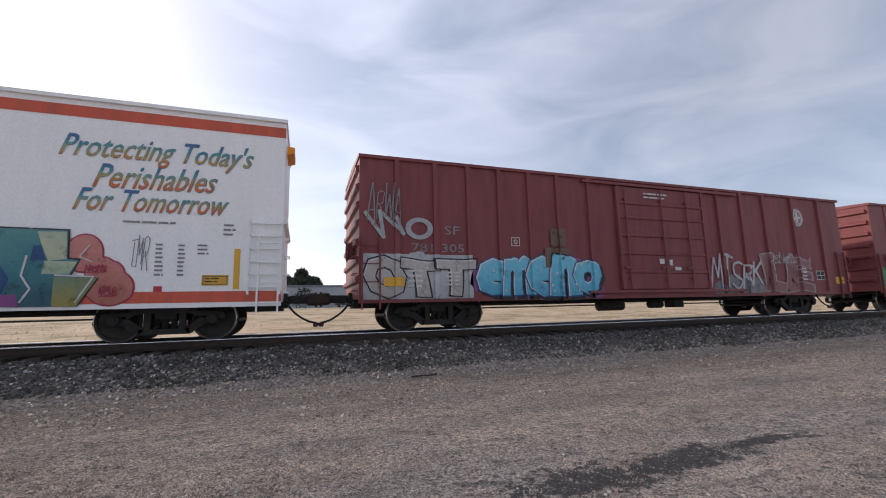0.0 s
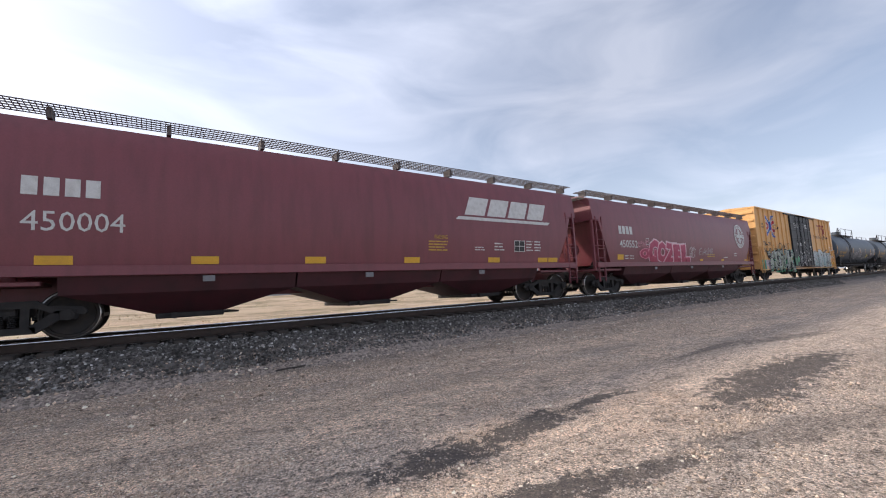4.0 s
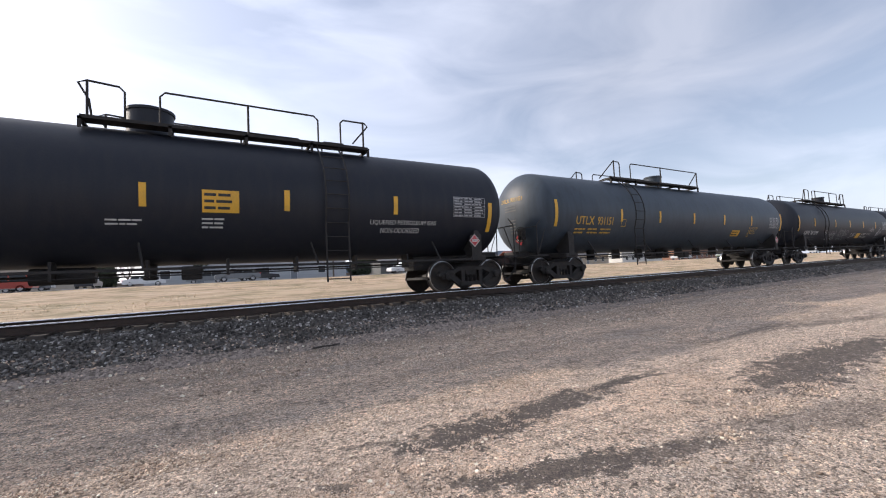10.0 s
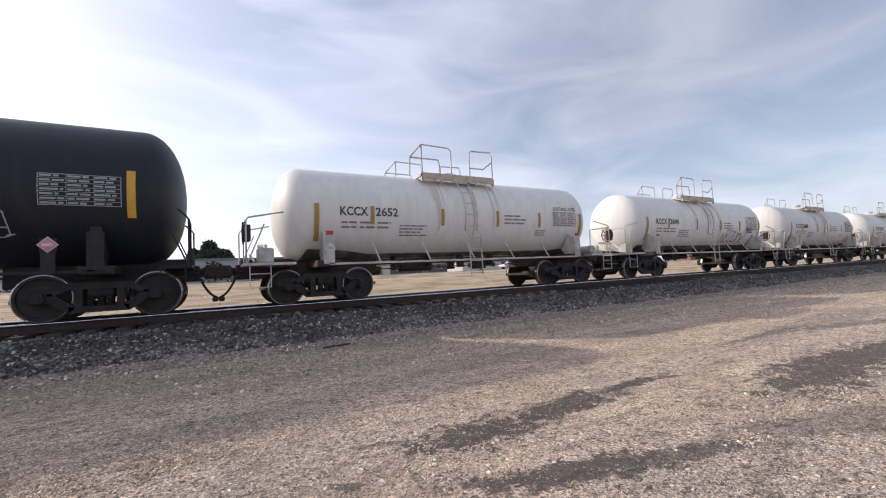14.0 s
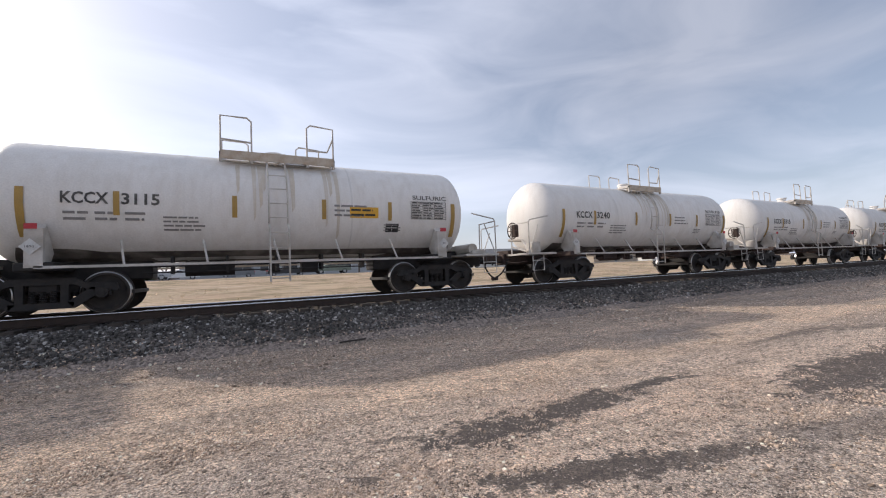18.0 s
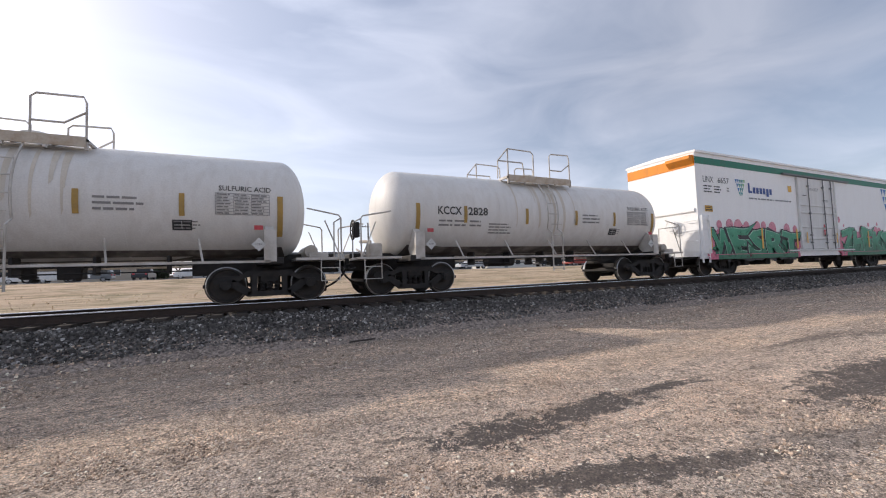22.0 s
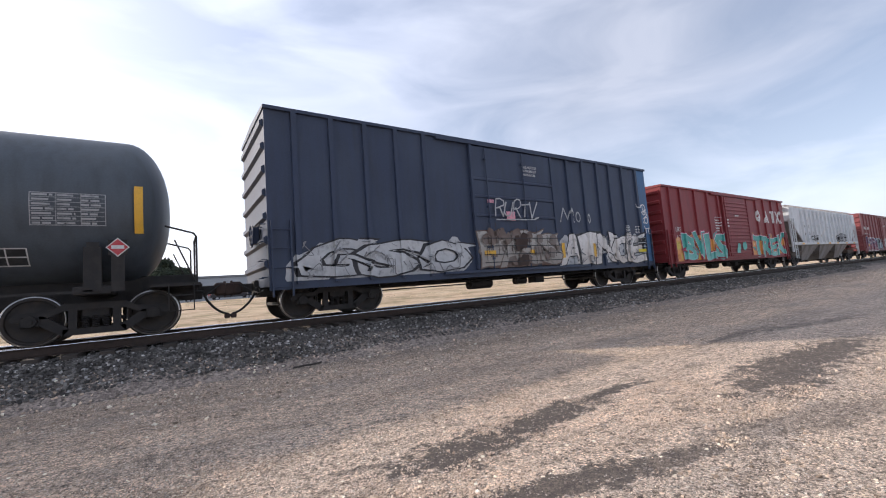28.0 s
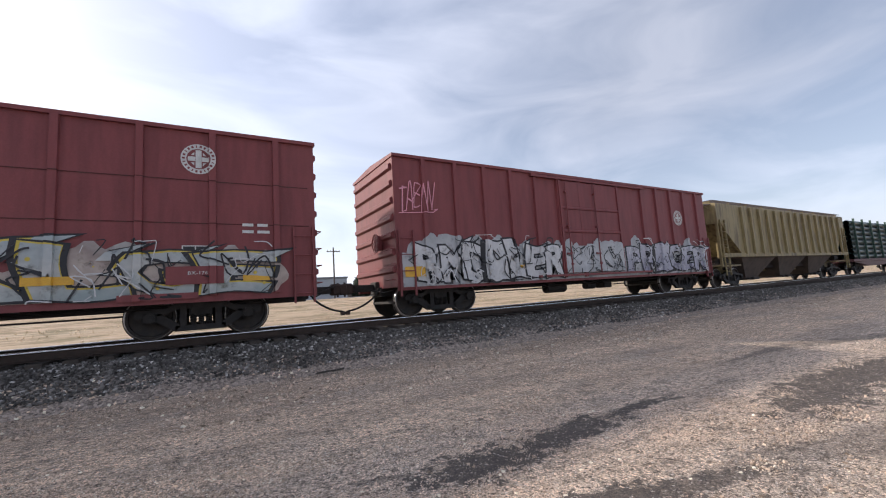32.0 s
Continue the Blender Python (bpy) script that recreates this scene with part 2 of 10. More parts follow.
class Geo:
    """Collects vertices and faces of one part."""

    def __init__(self):
        self.v, self.f = [], []

    def add(self, vs, fs):
        o = len(self.v)
        self.v.extend([tuple(p) for p in vs])
        self.f.extend([tuple(i + o for i in f) for f in fs])
        return self

    def box(self, x0, x1, y0, y1, z0, z1, c=0.0):
        """A box; c chamfers its edges along z and x."""
        if c <= 0:
            return self.add([(x, y, z) for x in (x0, x1) for y in (y0, y1) for z in (z0, z1)],
                            [(0, 1, 3, 2), (4, 6, 7, 5), (0, 4, 5, 1), (2, 3, 7, 6), (0, 2, 6, 4), (1, 5, 7, 3)])
        ring = [(y0 + c, z0), (y1 - c, z0), (y1, z0 + c), (y1, z1 - c), (y1 - c, z1), (y0 + c, z1), (y0, z1 - c), (y0, z0 + c)]
        k = len(ring)
        ins = [(min(max(y, y0 + c), y1 - c), min(max(z, z0 + c), z1 - c)) for y, z in ring]
        vs = [(x0, y, z) for y, z in ins] + [(x0 + c, y, z) for y, z in ring] + [(x1 - c, y, z) for y, z in ring] + [(x1, y, z) for y, z in ins]
        fs = [tuple(range(k))[::1], tuple(range(3 * k, 4 * k))[::-1]]
        for r in range(3):
            fs += [(r * k + i, (r + 1) * k + i, (r + 1) * k + (i + 1) % k, r * k + (i + 1) % k) for i in range(k)]
        return self.add(vs, fs)

    def prism(self, poly, a, b, axis="y"):
        """A polygon swept from a to b along axis; poly in the two other axes, in order."""
        k = len(poly)

        def p(q, d):
            return {"x": (d, q[0], q[1]), "y": (q[0], d, q[1]), "z": (q[0], q[1], d)}[axis]
        vs = [p(q, a) for q in poly] + [p(q, b) for q in poly]
        fs = [tuple(range(k)), tuple(range(k, 2 * k))[::-1]] + [(i, k + i, k + (i + 1) % k, (i + 1) % k) for i in range(k)]
        return self.add(vs, fs)

    def cyl(self, p, q, r, n=12, r2=None, caps=True):
        p, q = Vector(p), Vector(q)
        d = (q - p).normalized()
        a = d.orthogonal().normalized()
        b = d.cross(a)
        r2 = r if r2 is None else r2
        vs = [p + (a * math.cos(2 * math.pi * i / n) + b * math.sin(2 * math.pi * i / n)) * r for i in range(n)]
        vs += [q + (a * math.cos(2 * math.pi * i / n) + b * math.sin(2 * math.pi * i / n)) * r2 for i in range(n)]
        fs = [(i, (i + 1) % n, n + (i + 1) % n, n + i) for i in range(n)]
        if caps:
            fs += [tuple(range(n))[::-1], tuple(range(n, 2 * n))]
        return self.add(vs, fs)

    def tube(self, pts, r, n=6):
        """A pipe along a line of points."""
        pts = [Vector(p) for p in pts]
        vs, fs = [], []
        a = None
        for i, p in enumerate(pts):
            d = (pts[min(i + 1, len(pts) - 1)] - pts[max(i - 1, 0)]).normalized()
            if a is None:
                a = d.orthogonal().normalized()
            a = (a - d * a.dot(d)).normalized()
            b = d.cross(a)
            vs += [p + (a * math.cos(2 * math.pi * j / n) + b * math.sin(2 * math.pi * j / n)) * r for j in range(n)]
        for i in range(len(pts) - 1):
            fs += [(i * n + j, i * n + (j + 1) % n, (i + 1) * n + (j + 1) % n, (i + 1) * n + j) for j in range(n)]
        fs += [tuple(range(n))[::-1], tuple(range((len(pts) - 1) * n, len(pts) * n))]
        return self.add(vs, fs)

    def lathe(self, prof, axis="x", n=48, centre=(0, 0, 0)):
        """A profile of (along, radius) turned about an axis."""
        vs, fs = [], []
        c = Vector(centre)
        for s, r in prof:
            for j in range(n):
                t = 2 * math.pi * j / n
                u, w = r * math.cos(t), r * math.sin(t)
                vs.append(c + Vector({"x": (s, u, w), "y": (u, s, w), "z": (u, w, s)}[axis]))
        m = len(prof)
        for i in range(m - 1):
            fs += [(i * n + j, (i + 1) * n + j, (i + 1) * n + (j + 1) % n, i * n + (j + 1) % n) for j in range(n)]
        fs += [tuple(range(n)), tuple(range((m - 1) * n, m * n))[::-1]]
        return self.add(vs, fs)

    def mesh(self, name, smooth=0.0):
        me = bpy.data.meshes.new(name)
        me.from_pydata([tuple(p) for p in self.v], [], self.f)
        bm = bmesh.new()
        bm.from_mesh(me)
        bmesh.ops.recalc_face_normals(bm, faces=bm.faces)
        bm.to_mesh(me)
        bm.free()
        if smooth:
            me.shade_smooth()
            me.set_sharp_from_angle(angle=radians(smooth))
        return me


def part(name, geo, material, parent, label="", smooth=0.0, at=None):
    """Links a Geo or a mesh as one object under a thing or a part."""
    me = geo.mesh(name, smooth) if isinstance(geo, Geo) else geo
    if not me.materials:
        me.materials.append(material)
    ob = new(name, me)
    if parent is not None:
        ob.parent = parent
    if at is not None:
        ob.matrix_basis = at
    if label:
        ob["label"] = label
    return ob


def thing(name, at, label, category, group="", kind=""):
    ob = new(name)
    ob.empty_display_size = 0.2
    ob.matrix_basis = at
    return tagged(ob, label, category, group, kind)


def attach(ob, parent, m):
    """A copy of a part with its sub-parts, under parent."""
    c = copy_thing(ob, m)
    c.parent = parent
    return c

# ---- ground ----


def ground_z(y):
    if y < 3:
        return 0.0
    ks = [(3, 0.0), (5, 0.20), (12, 0.30), (24, 0.85), (33, 1.60), (46, 1.64), (120, 1.7), (4000, 2.2)]
    for (a, za), (b, zb) in zip(ks, ks[1:]):
        if y <= b:
            return za + (zb - za) * (y - a) / (b - a)
    return 2.2


# damp patches: centre, half length and width, turn, how wet
STAINS = ((2.10, -8.26, 0.66, 0.26, 0.0, 1.0), (3.10, -8.20, 0.85, 0.21, 0.06, 1.0), (4.05, -8.13, 0.60, 0.09, 0.0, 1.0), (4.72, -8.20, 0.24, 0.04, -0.2, 0.9),
          (6.3, -9.15, 1.2, 0.38, 0.1, 0.95), (7.7, -9.15, 1.5, 0.36, -0.1, 0.95), (9.0, -7.62, 1.5, 0.10, 0.0, 0.6), (11.2, -8.2, 1.7, 0.18, -0.25, 0.6),
          (2.05, -9.18, 0.85, 0.16, -0.30, 0.95), (2.95, -9.48, 0.6, 0.11, -0.25, 0.8), (4.5, -9.88, 1.3, 0.20, -0.33, 0.45), (5.6, -10.3, 1.1, 0.2, -0.3, 0.4),
          (1.22, -8.02, 0.22, 0.05, -0.3, 0.6), (1.34, -8.30, 0.05, 0.20, -0.5, 0.5), (1.20, -8.72, 0.035, 0.22, -0.1, 0.5), (0.76, -8.49, 0.14, 0.05, -0.6, 0.8))


def damp(x, y):
    """How far inside the damp patches a place lies, 1 at their edge."""
    d = np.full(np.shape(x), 9.0)
    for cx, cy, rx, ry, turn, _wet in STAINS:
        u, v = (x - cx) * math.cos(turn) + (y - cy) * math.sin(turn), (y - cy) * math.cos(turn) - (x - cx) * math.sin(turn)
        d = np.minimum(d, np.hypot(u / rx, v / ry))
    return d


def ground_material():
    m = bpy.data.materials.new("lineside_gravel_and_field")
    m.use_nodes = True
    n, l = m.node_tree.nodes, m.node_tree.links
    b = n["Principled BSDF"]
    b.inputs["Roughness"].default_value = 0.92
    b.inputs["Specular IOR Level"].default_value = 0.25
    co = n.new("ShaderNodeTexCoord")
    sep = n.new("ShaderNodeSeparateXYZ")
    l.new(co.outputs["Object"], sep.inputs[0])

    def noise_tex(scale, detail=5.0, vec=None, rough=0.55):
        t = n.new("ShaderNodeTexNoise")
        t.inputs["Scale"].default_value, t.inputs["Detail"].default_value, t.inputs["Roughness"].default_value = scale, detail, rough
        l.new(vec or co.outputs["Object"], t.inputs["Vector"])
        return t.outputs["Fac"]

    def rng(v, a, c, lo=0.0, hi=1.0):
        r = n.new("ShaderNodeMapRange")
        for k, x in zip(("From Min", "From Max", "To Min", "To Max"), (a, c, lo, hi)):
            r.inputs[k].default_value = x
        l.new(v, r.inputs["Value"])
        return r.outputs[0]

    def mix(f, a, c):
        x = n.new("ShaderNodeMix")
        x.data_type = "RGBA"
        l.new(f, x.inputs["Factor"])
        for k, v in (("A", a), ("B", c)):
            if isinstance(v, tuple):
                x.inputs[k].default_value = (*v, 1)
            else:
                l.new(v, x.inputs[k])
        return x.outputs["Result"]

    def math_(op, a, c):
        x = n.new("ShaderNodeMath")
        x.operation = op
        for i, v in enumerate((a, c)):
            if isinstance(v, (int, float)):
                x.inputs[i].default_value = v
            else:
                l.new(v, x.inputs[i])
        return x.outputs[0]

    tread0 = noise_tex(1.1, 8.0, None, 0.6)
    st = n.new("ShaderNodeMapping")
    st.inputs["Scale"].default_value = (0.22, 1.0, 1.0)
    st.inputs["Rotation"].default_value = (0, 0, 0.12)
    l.new(co.outputs["Object"], st.inputs["Vector"])
    warp = noise_tex(0.35, 4.0, st.outputs["Vector"])
    y = math_("ADD", sep.outputs["Y"], math_("MULTIPLY", math_("SUBTRACT", warp, 0.5), 1.6))
    # bands along the track: fouled ballast, packed brown gravel, pale crushed stone
    stones = n.new("ShaderNodeTexVoronoi")
    stones.inputs["Scale"].default_value = 68.0
    l.new(co.outputs["Object"], stones.inputs["Vector"])
    fine = n.new("ShaderNodeTexVoronoi")
    fine.inputs["Scale"].default_value = 180.0
    l.new(co.outputs["Object"], fine.inputs["Vector"])
    band = noise_tex(1.3, 6.0, st.outputs["Vector"])
    brown = mix(rng(band, 0.35, 0.65), (0.629, 0.468, 0.339), (0.895, 0.675, 0.494))
    pale = mix(rng(noise_tex(2.2, 6.0, st.outputs["Vector"]), 0.35, 0.65), (0.60, 0.465, 0.36), (0.88, 0.685, 0.53))
    dark = mix(rng(band, 0.35, 0.65), (0.484, 0.364, 0.269), (0.702, 0.539, 0.409))
    west = math_("ADD", sep.outputs["X"], math_("MULTIPLY", math_("SUBTRACT", warp, 0.5), 5.0))
    pale = mix(rng(west, 1.2, -1.2, 0.0, 0.85), pale, mix(rng(band, 0.35, 0.65), (0.40, 0.335, 0.29), (0.60, 0.51, 0.445)))
    # pink crushed stone lies in one long heap; round it the yard is grey-brown
    heap = n.new("ShaderNodeMapping")
    heap.vector_type = "TEXTURE"
    heap.inputs["Location"].default_value, heap.inputs["Rotation"].default_value, heap.inputs["Scale"].default_value = (4.3, -8.55, 0), (0, 0, -0.04), (4.6, 0.95, 5.0)
    l.new(co.outputs["Object"], heap.inputs["Vector"])
    hl = n.new("ShaderNodeVectorMath")
    hl.operation = "LENGTH"
    l.new(heap.outputs["Vector"], hl.inputs[0])
    yard_c = mix(rng(band, 0.35, 0.65), (0.544, 0.426, 0.333), (0.774, 0.617, 0.490))
    pale = mix(rng(math_("ADD", hl.outputs["Value"], math_("MULTIPLY", math_("SUBTRACT", tread0, 0.5), 1.6)), 0.85, 1.25), pale, yard_c)
    near = mix(rng(y, -7.6, -7.15), pale, brown)
    near = mix(rng(y, -5.2, -3.4), near, dark)
    # trodden grey-brown dirt showing through, and powdery pale dust
    tread = noise_tex(0.9, 7.0, st.outputs["Vector"], 0.62)
    near = mix(rng(tread, 0.51, 0.63, 0.0, 0.50), near, (0.36, 0.306, 0.266))
    near = mix(rng(noise_tex(0.55, 6.0), 0.56, 0.68, 0.0, 0.5), near, (0.60, 0.51, 0.43))
    # low drifts combed along the track
    comb = n.new("ShaderNodeMapping")
    comb.inputs["Scale"].default_value = (0.85, 1.7, 1.0)
    comb.inputs["Rotation"].default_value = (0, 0, 0.10)
    l.new(co.outputs["Object"], comb.inputs["Vector"])
    drift = noise_tex(3.0, 9.0, comb.outputs["Vector"], 0.72)
    near = mix(rng(drift, 0.51, 0.60, 0.0, 0.60), near, (0.20, 0.155, 0.122))
    near = mix(rng(drift, 0.44, 0.32, 0.0, 0.40), near, (0.58, 0.50, 0.44))
    crumb = n.new("ShaderNodeMapping")
    crumb.inputs["Scale"].default_value = (1.0, 1.25, 1.0)
    l.new(co.outputs["Object"], crumb.inputs["Vector"])
    clod = noise_tex(13.0, 7.0, crumb.outputs["Vector"], 0.70)
    near = mix(rng(clod, 0.53, 0.59, 0.0, 0.80), near, (0.125, 0.095, 0.075))
    near = mix(rng(clod, 0.44, 0.37, 0.0, 0.50), near, (0.58, 0.49, 0.41))
    # dark damp stains with ragged edges
    rag = noise_tex(4.6, 12.0, crumb.outputs["Vector"], 0.74)
    stain = None
    for cx, cy, rx, ry, turn, wet in STAINS:
        ma = n.new("ShaderNodeMapping")
        ma.vector_type = "TEXTURE"
        ma.inputs["Location"].default_value = (cx, cy, 0)
        ma.inputs["Rotation"].default_value = (0, 0, turn)
        ma.inputs["Scale"].default_value = (rx, ry, 5.0)
        l.new(co.outputs["Object"], ma.inputs["Vector"])
        le = n.new("ShaderNodeVectorMath")
        le.operation = "LENGTH"
        l.new(ma.outputs["Vector"], le.inputs[0])
        one = rng(math_("ADD", le.outputs["Value"], math_("MULTIPLY", math_("SUBTRACT", rag, 0.5), 5.0)), 1.18, 0.95, 0.0, wet)
        stain = one if stain is None else math_("MAXIMUM", stain, one)
    # single stones, light and dark
    sepc = n.new("ShaderNodeSeparateColor")
    l.new(stones.outputs["Color"], sepc.inputs[0])
    near = mix(rng(sepc.outputs[0], 0.91, 0.96, 0.0, 0.75), near, (0.58, 0.53, 0.48))
    near = mix(rng(sepc.outputs[1], 0.80, 0.94, 0.0, 0.70), near, (0.060, 0.050, 0.044))
    sepf = n.new("ShaderNodeSeparateColor")
    l.new(fine.outputs["Color"], sepf.inputs[0])
    near = mix(rng(sepf.outputs[0], 0.62, 1.0, 0.0, 0.60), near, (0.09, 0.074, 0.064))
    near = mix(rng(sepf.outputs[1], 0.78, 0.95, 0.0, 0.6), near, (0.60, 0.50, 0.42))
    # every pebble its own shade
    for so, lo, hi in ((sepc.outputs[2], 0.52, 1.55), (sepf.outputs[2], 0.70, 1.36)):
        sc = n.new("ShaderNodeVectorMath")
        sc.operation = "SCALE"
        l.new(near, sc.inputs[0])
        l.new(rng(so, 0.0, 1.0, lo, hi), sc.inputs["Scale"])
        near = sc.outputs[0]
    soak = rng(sepc.outputs[0], 0.90, 0.96, 0.90, 0.35)
    near = mix(math_("MULTIPLY", stain, soak), near, (0.092, 0.080, 0.074))
    # the field beyond: straw, bare earth
    straw = mix(rng(noise_tex(0.8, 7.0, st.outputs["Vector"]), 0.4, 0.62), (0.55, 0.415, 0.275), (0.38, 0.28, 0.185))
    straw = mix(rng(noise_tex(0.11, 4.0), 0.42, 0.6, 0.0, 0.7), straw, (0.55, 0.38, 0.26))
    straw = mix(rng(noise_tex(14.0, 5.0), 0.3, 0.7, 0.0, 0.4), straw, (0.50, 0.405, 0.29))
    weed = n.new("ShaderNodeMapping")
    weed.inputs["Scale"].default_value = (0.35, 1.0, 1.0)
    l.new(co.outputs["Object"], weed.inputs["Vector"])
    straw = mix(rng(noise_tex(0.9, 9.0, weed.outputs["Vector"], 0.7), 0.49, 0.57, 0.0, 0.8), straw, (0.22, 0.185, 0.10))
    straw = mix(rng(noise_tex(0.5, 8.0, weed.outputs["Vector"], 0.7), 0.55, 0.66, 0.0, 0.7), straw, (0.64, 0.52, 0.38))
    col = mix(rng(sep.outputs["Y"], 3.4, 5.0), near, straw)
    l.new(col, b.inputs["Base Color"])
    h = math_("ADD", math_("MULTIPLY", stones.outputs["Distance"], -0.013), math_("MULTIPLY", fine.outputs["Distance"], -0.007))
    h = math_("ADD", h, math_("MULTIPLY", noise_tex(14.0, 6.0), 0.014))
    h = math_("ADD", h, math_("ADD", math_("MULTIPLY", drift, -0.05), math_("MULTIPLY", clod, -0.045)))
    u = n.new("ShaderNodeBump")
    u.inputs["Distance"].default_value = 1.0
    u.inputs["Strength"].default_value = 0.9
    l.new(h, u.inputs["Height"])
    l.new(u.outputs["Normal"], b.inputs["Normal"])
    return m


def build_ground():
    xs = [-2500, -900, -300, -120, -60] + [-30 + 1.5 * i for i in range(74)] + [90, 130, 220, 400, 900, 2500]
    ys = [-900, -300, -100, -50, -30] + [-20 + 0.6 * i for i in range(24)] + [-5.4, -4.6, -3.8, -3.2, 0, 3, 4, 5, 8, 12, 16, 20, 24, 28, 33, 40, 46, 60, 90, 140, 250, 500, 1200, 4000]
    g = Geo()
    for x in xs:
        for y in ys:
            bumpy = 0.035 * noise.noise((x * 0.5, y * 0.9, 3.1)) if -20 < y < -3.0 else (0.12 * noise.noise((x * 0.13, y * 0.2, 7.7)) if 5 < y < 30 else 0.0)
            g.v.append((x, y, ground_z(y) + bumpy))
    k = len(ys)
    g.f = [(i * k + j, (i + 1) * k + j, (i + 1) * k + j + 1, i * k + j + 1) for i in range(len(xs) - 1) for j in range(k - 1)]
    me = g.mesh("ground", 40)
    ob = new("ground", me)
    me.materials.append(ground_material())
    tagged(ob, "grey-brown gravel lineside ground and dry straw field", "ground", kind="structure")


build_ground()



def bed_material():
    """Ballast whose foot is fouled with brown dirt and fine gravel."""
    m = bpy.data.materials.new("fouled_ballast")
    m.use_nodes = True
    n, l = m.node_tree.nodes, m.node_tree.links
    b = n["Principled BSDF"]
    b.inputs["Roughness"].default_value = 0.92
    b.inputs["Specular IOR Level"].default_value = 0.25
    co, sep = n.new("ShaderNodeTexCoord"), n.new("ShaderNodeSeparateXYZ")
    l.new(co.outputs["Object"], sep.inputs[0])
    t, mp = n.new("ShaderNodeTexNoise"), n.new("ShaderNodeMapping")
    mp.inputs["Scale"].default_value = (0.35, 1.0, 1.0)
    l.new(co.outputs["Object"], mp.inputs["Vector"])
    l.new(mp.outputs["Vector"], t.inputs["Vector"])
    t.inputs["Scale"].default_value, t.inputs["Detail"].default_value = 2.2, 8.0
    off, add, edge = n.new("ShaderNodeMath"), n.new("ShaderNodeMath"), n.new("ShaderNodeMapRange")
    off.operation, off.inputs[1].default_value, off.inputs[2].default_value = "MULTIPLY_ADD", 1.4, -0.7
    l.new(t.outputs["Fac"], off.inputs[0])
    add.operation = "ADD"
    l.new(off.outputs[0], add.inputs[0])
    l.new(sep.outputs["Y"], add.inputs[1])
    edge.inputs["From Min"].default_value, edge.inputs["From Max"].default_value = -2.0, -2.5
    l.new(add.outputs[0], edge.inputs["Value"])
    v = n.new("ShaderNodeTexVoronoi")
    v.inputs["Scale"].default_value = 30.0
    l.new(co.outputs["Object"], v.inputs["Vector"])
    sc = n.new("ShaderNodeSeparateColor")
    l.new(v.outputs["Color"], sc.inputs[0])
    x, k, g = n.new("ShaderNodeMix"), n.new("ShaderNodeMapRange"), n.new("ShaderNodeVectorMath")
    x.data_type = "RGBA"
    x.inputs["A"].default_value, x.inputs["B"].default_value = (0.105, 0.096, 0.088, 1), (0.315, 0.258, 0.218, 1)
    l.new(edge.outputs[0], x.inputs["Factor"])
    k.inputs["To Min"].default_value, k.inputs["To Max"].default_value = 0.45, 1.6
    l.new(sc.outputs[0], k.inputs["Value"])
    g.operation = "SCALE"
    l.new(x.outputs["Result"], g.inputs[0])
    l.new(k.outputs[0], g.inputs["Scale"])
    l.new(g.outputs[0], b.inputs["Base Color"])
    u = n.new("ShaderNodeBump")
    u.inputs["Distance"].default_value = 0.03
    l.new(v.outputs["Distance"], u.inputs["Height"])
    l.new(u.outputs["Normal"], b.inputs["Normal"])
    return m


BALLAST = bed_material()
RAIL_SIDE = surface("rusty_rail_steel", (0.055, 0.036, 0.028), 0.8, 0.1, col2=(0.03, 0.024, 0.02), scale=10, mix=0.6)
RAIL_HEAD = surface("polished_rail_head", (0.90, 0.89, 0.88), 0.20, 1.0, col2=(0.62, 0.6, 0.58), scale=12, mix=0.25, stretch=(0.1, 3, 1))
TIE = surface("creosoted_tie", (0.045, 0.036, 0.030), 0.9, col2=(0.085, 0.07, 0.058), scale=7, stretch=(1, 0.3, 1), mix=0.7, bump=0.004, bump_scale=30)


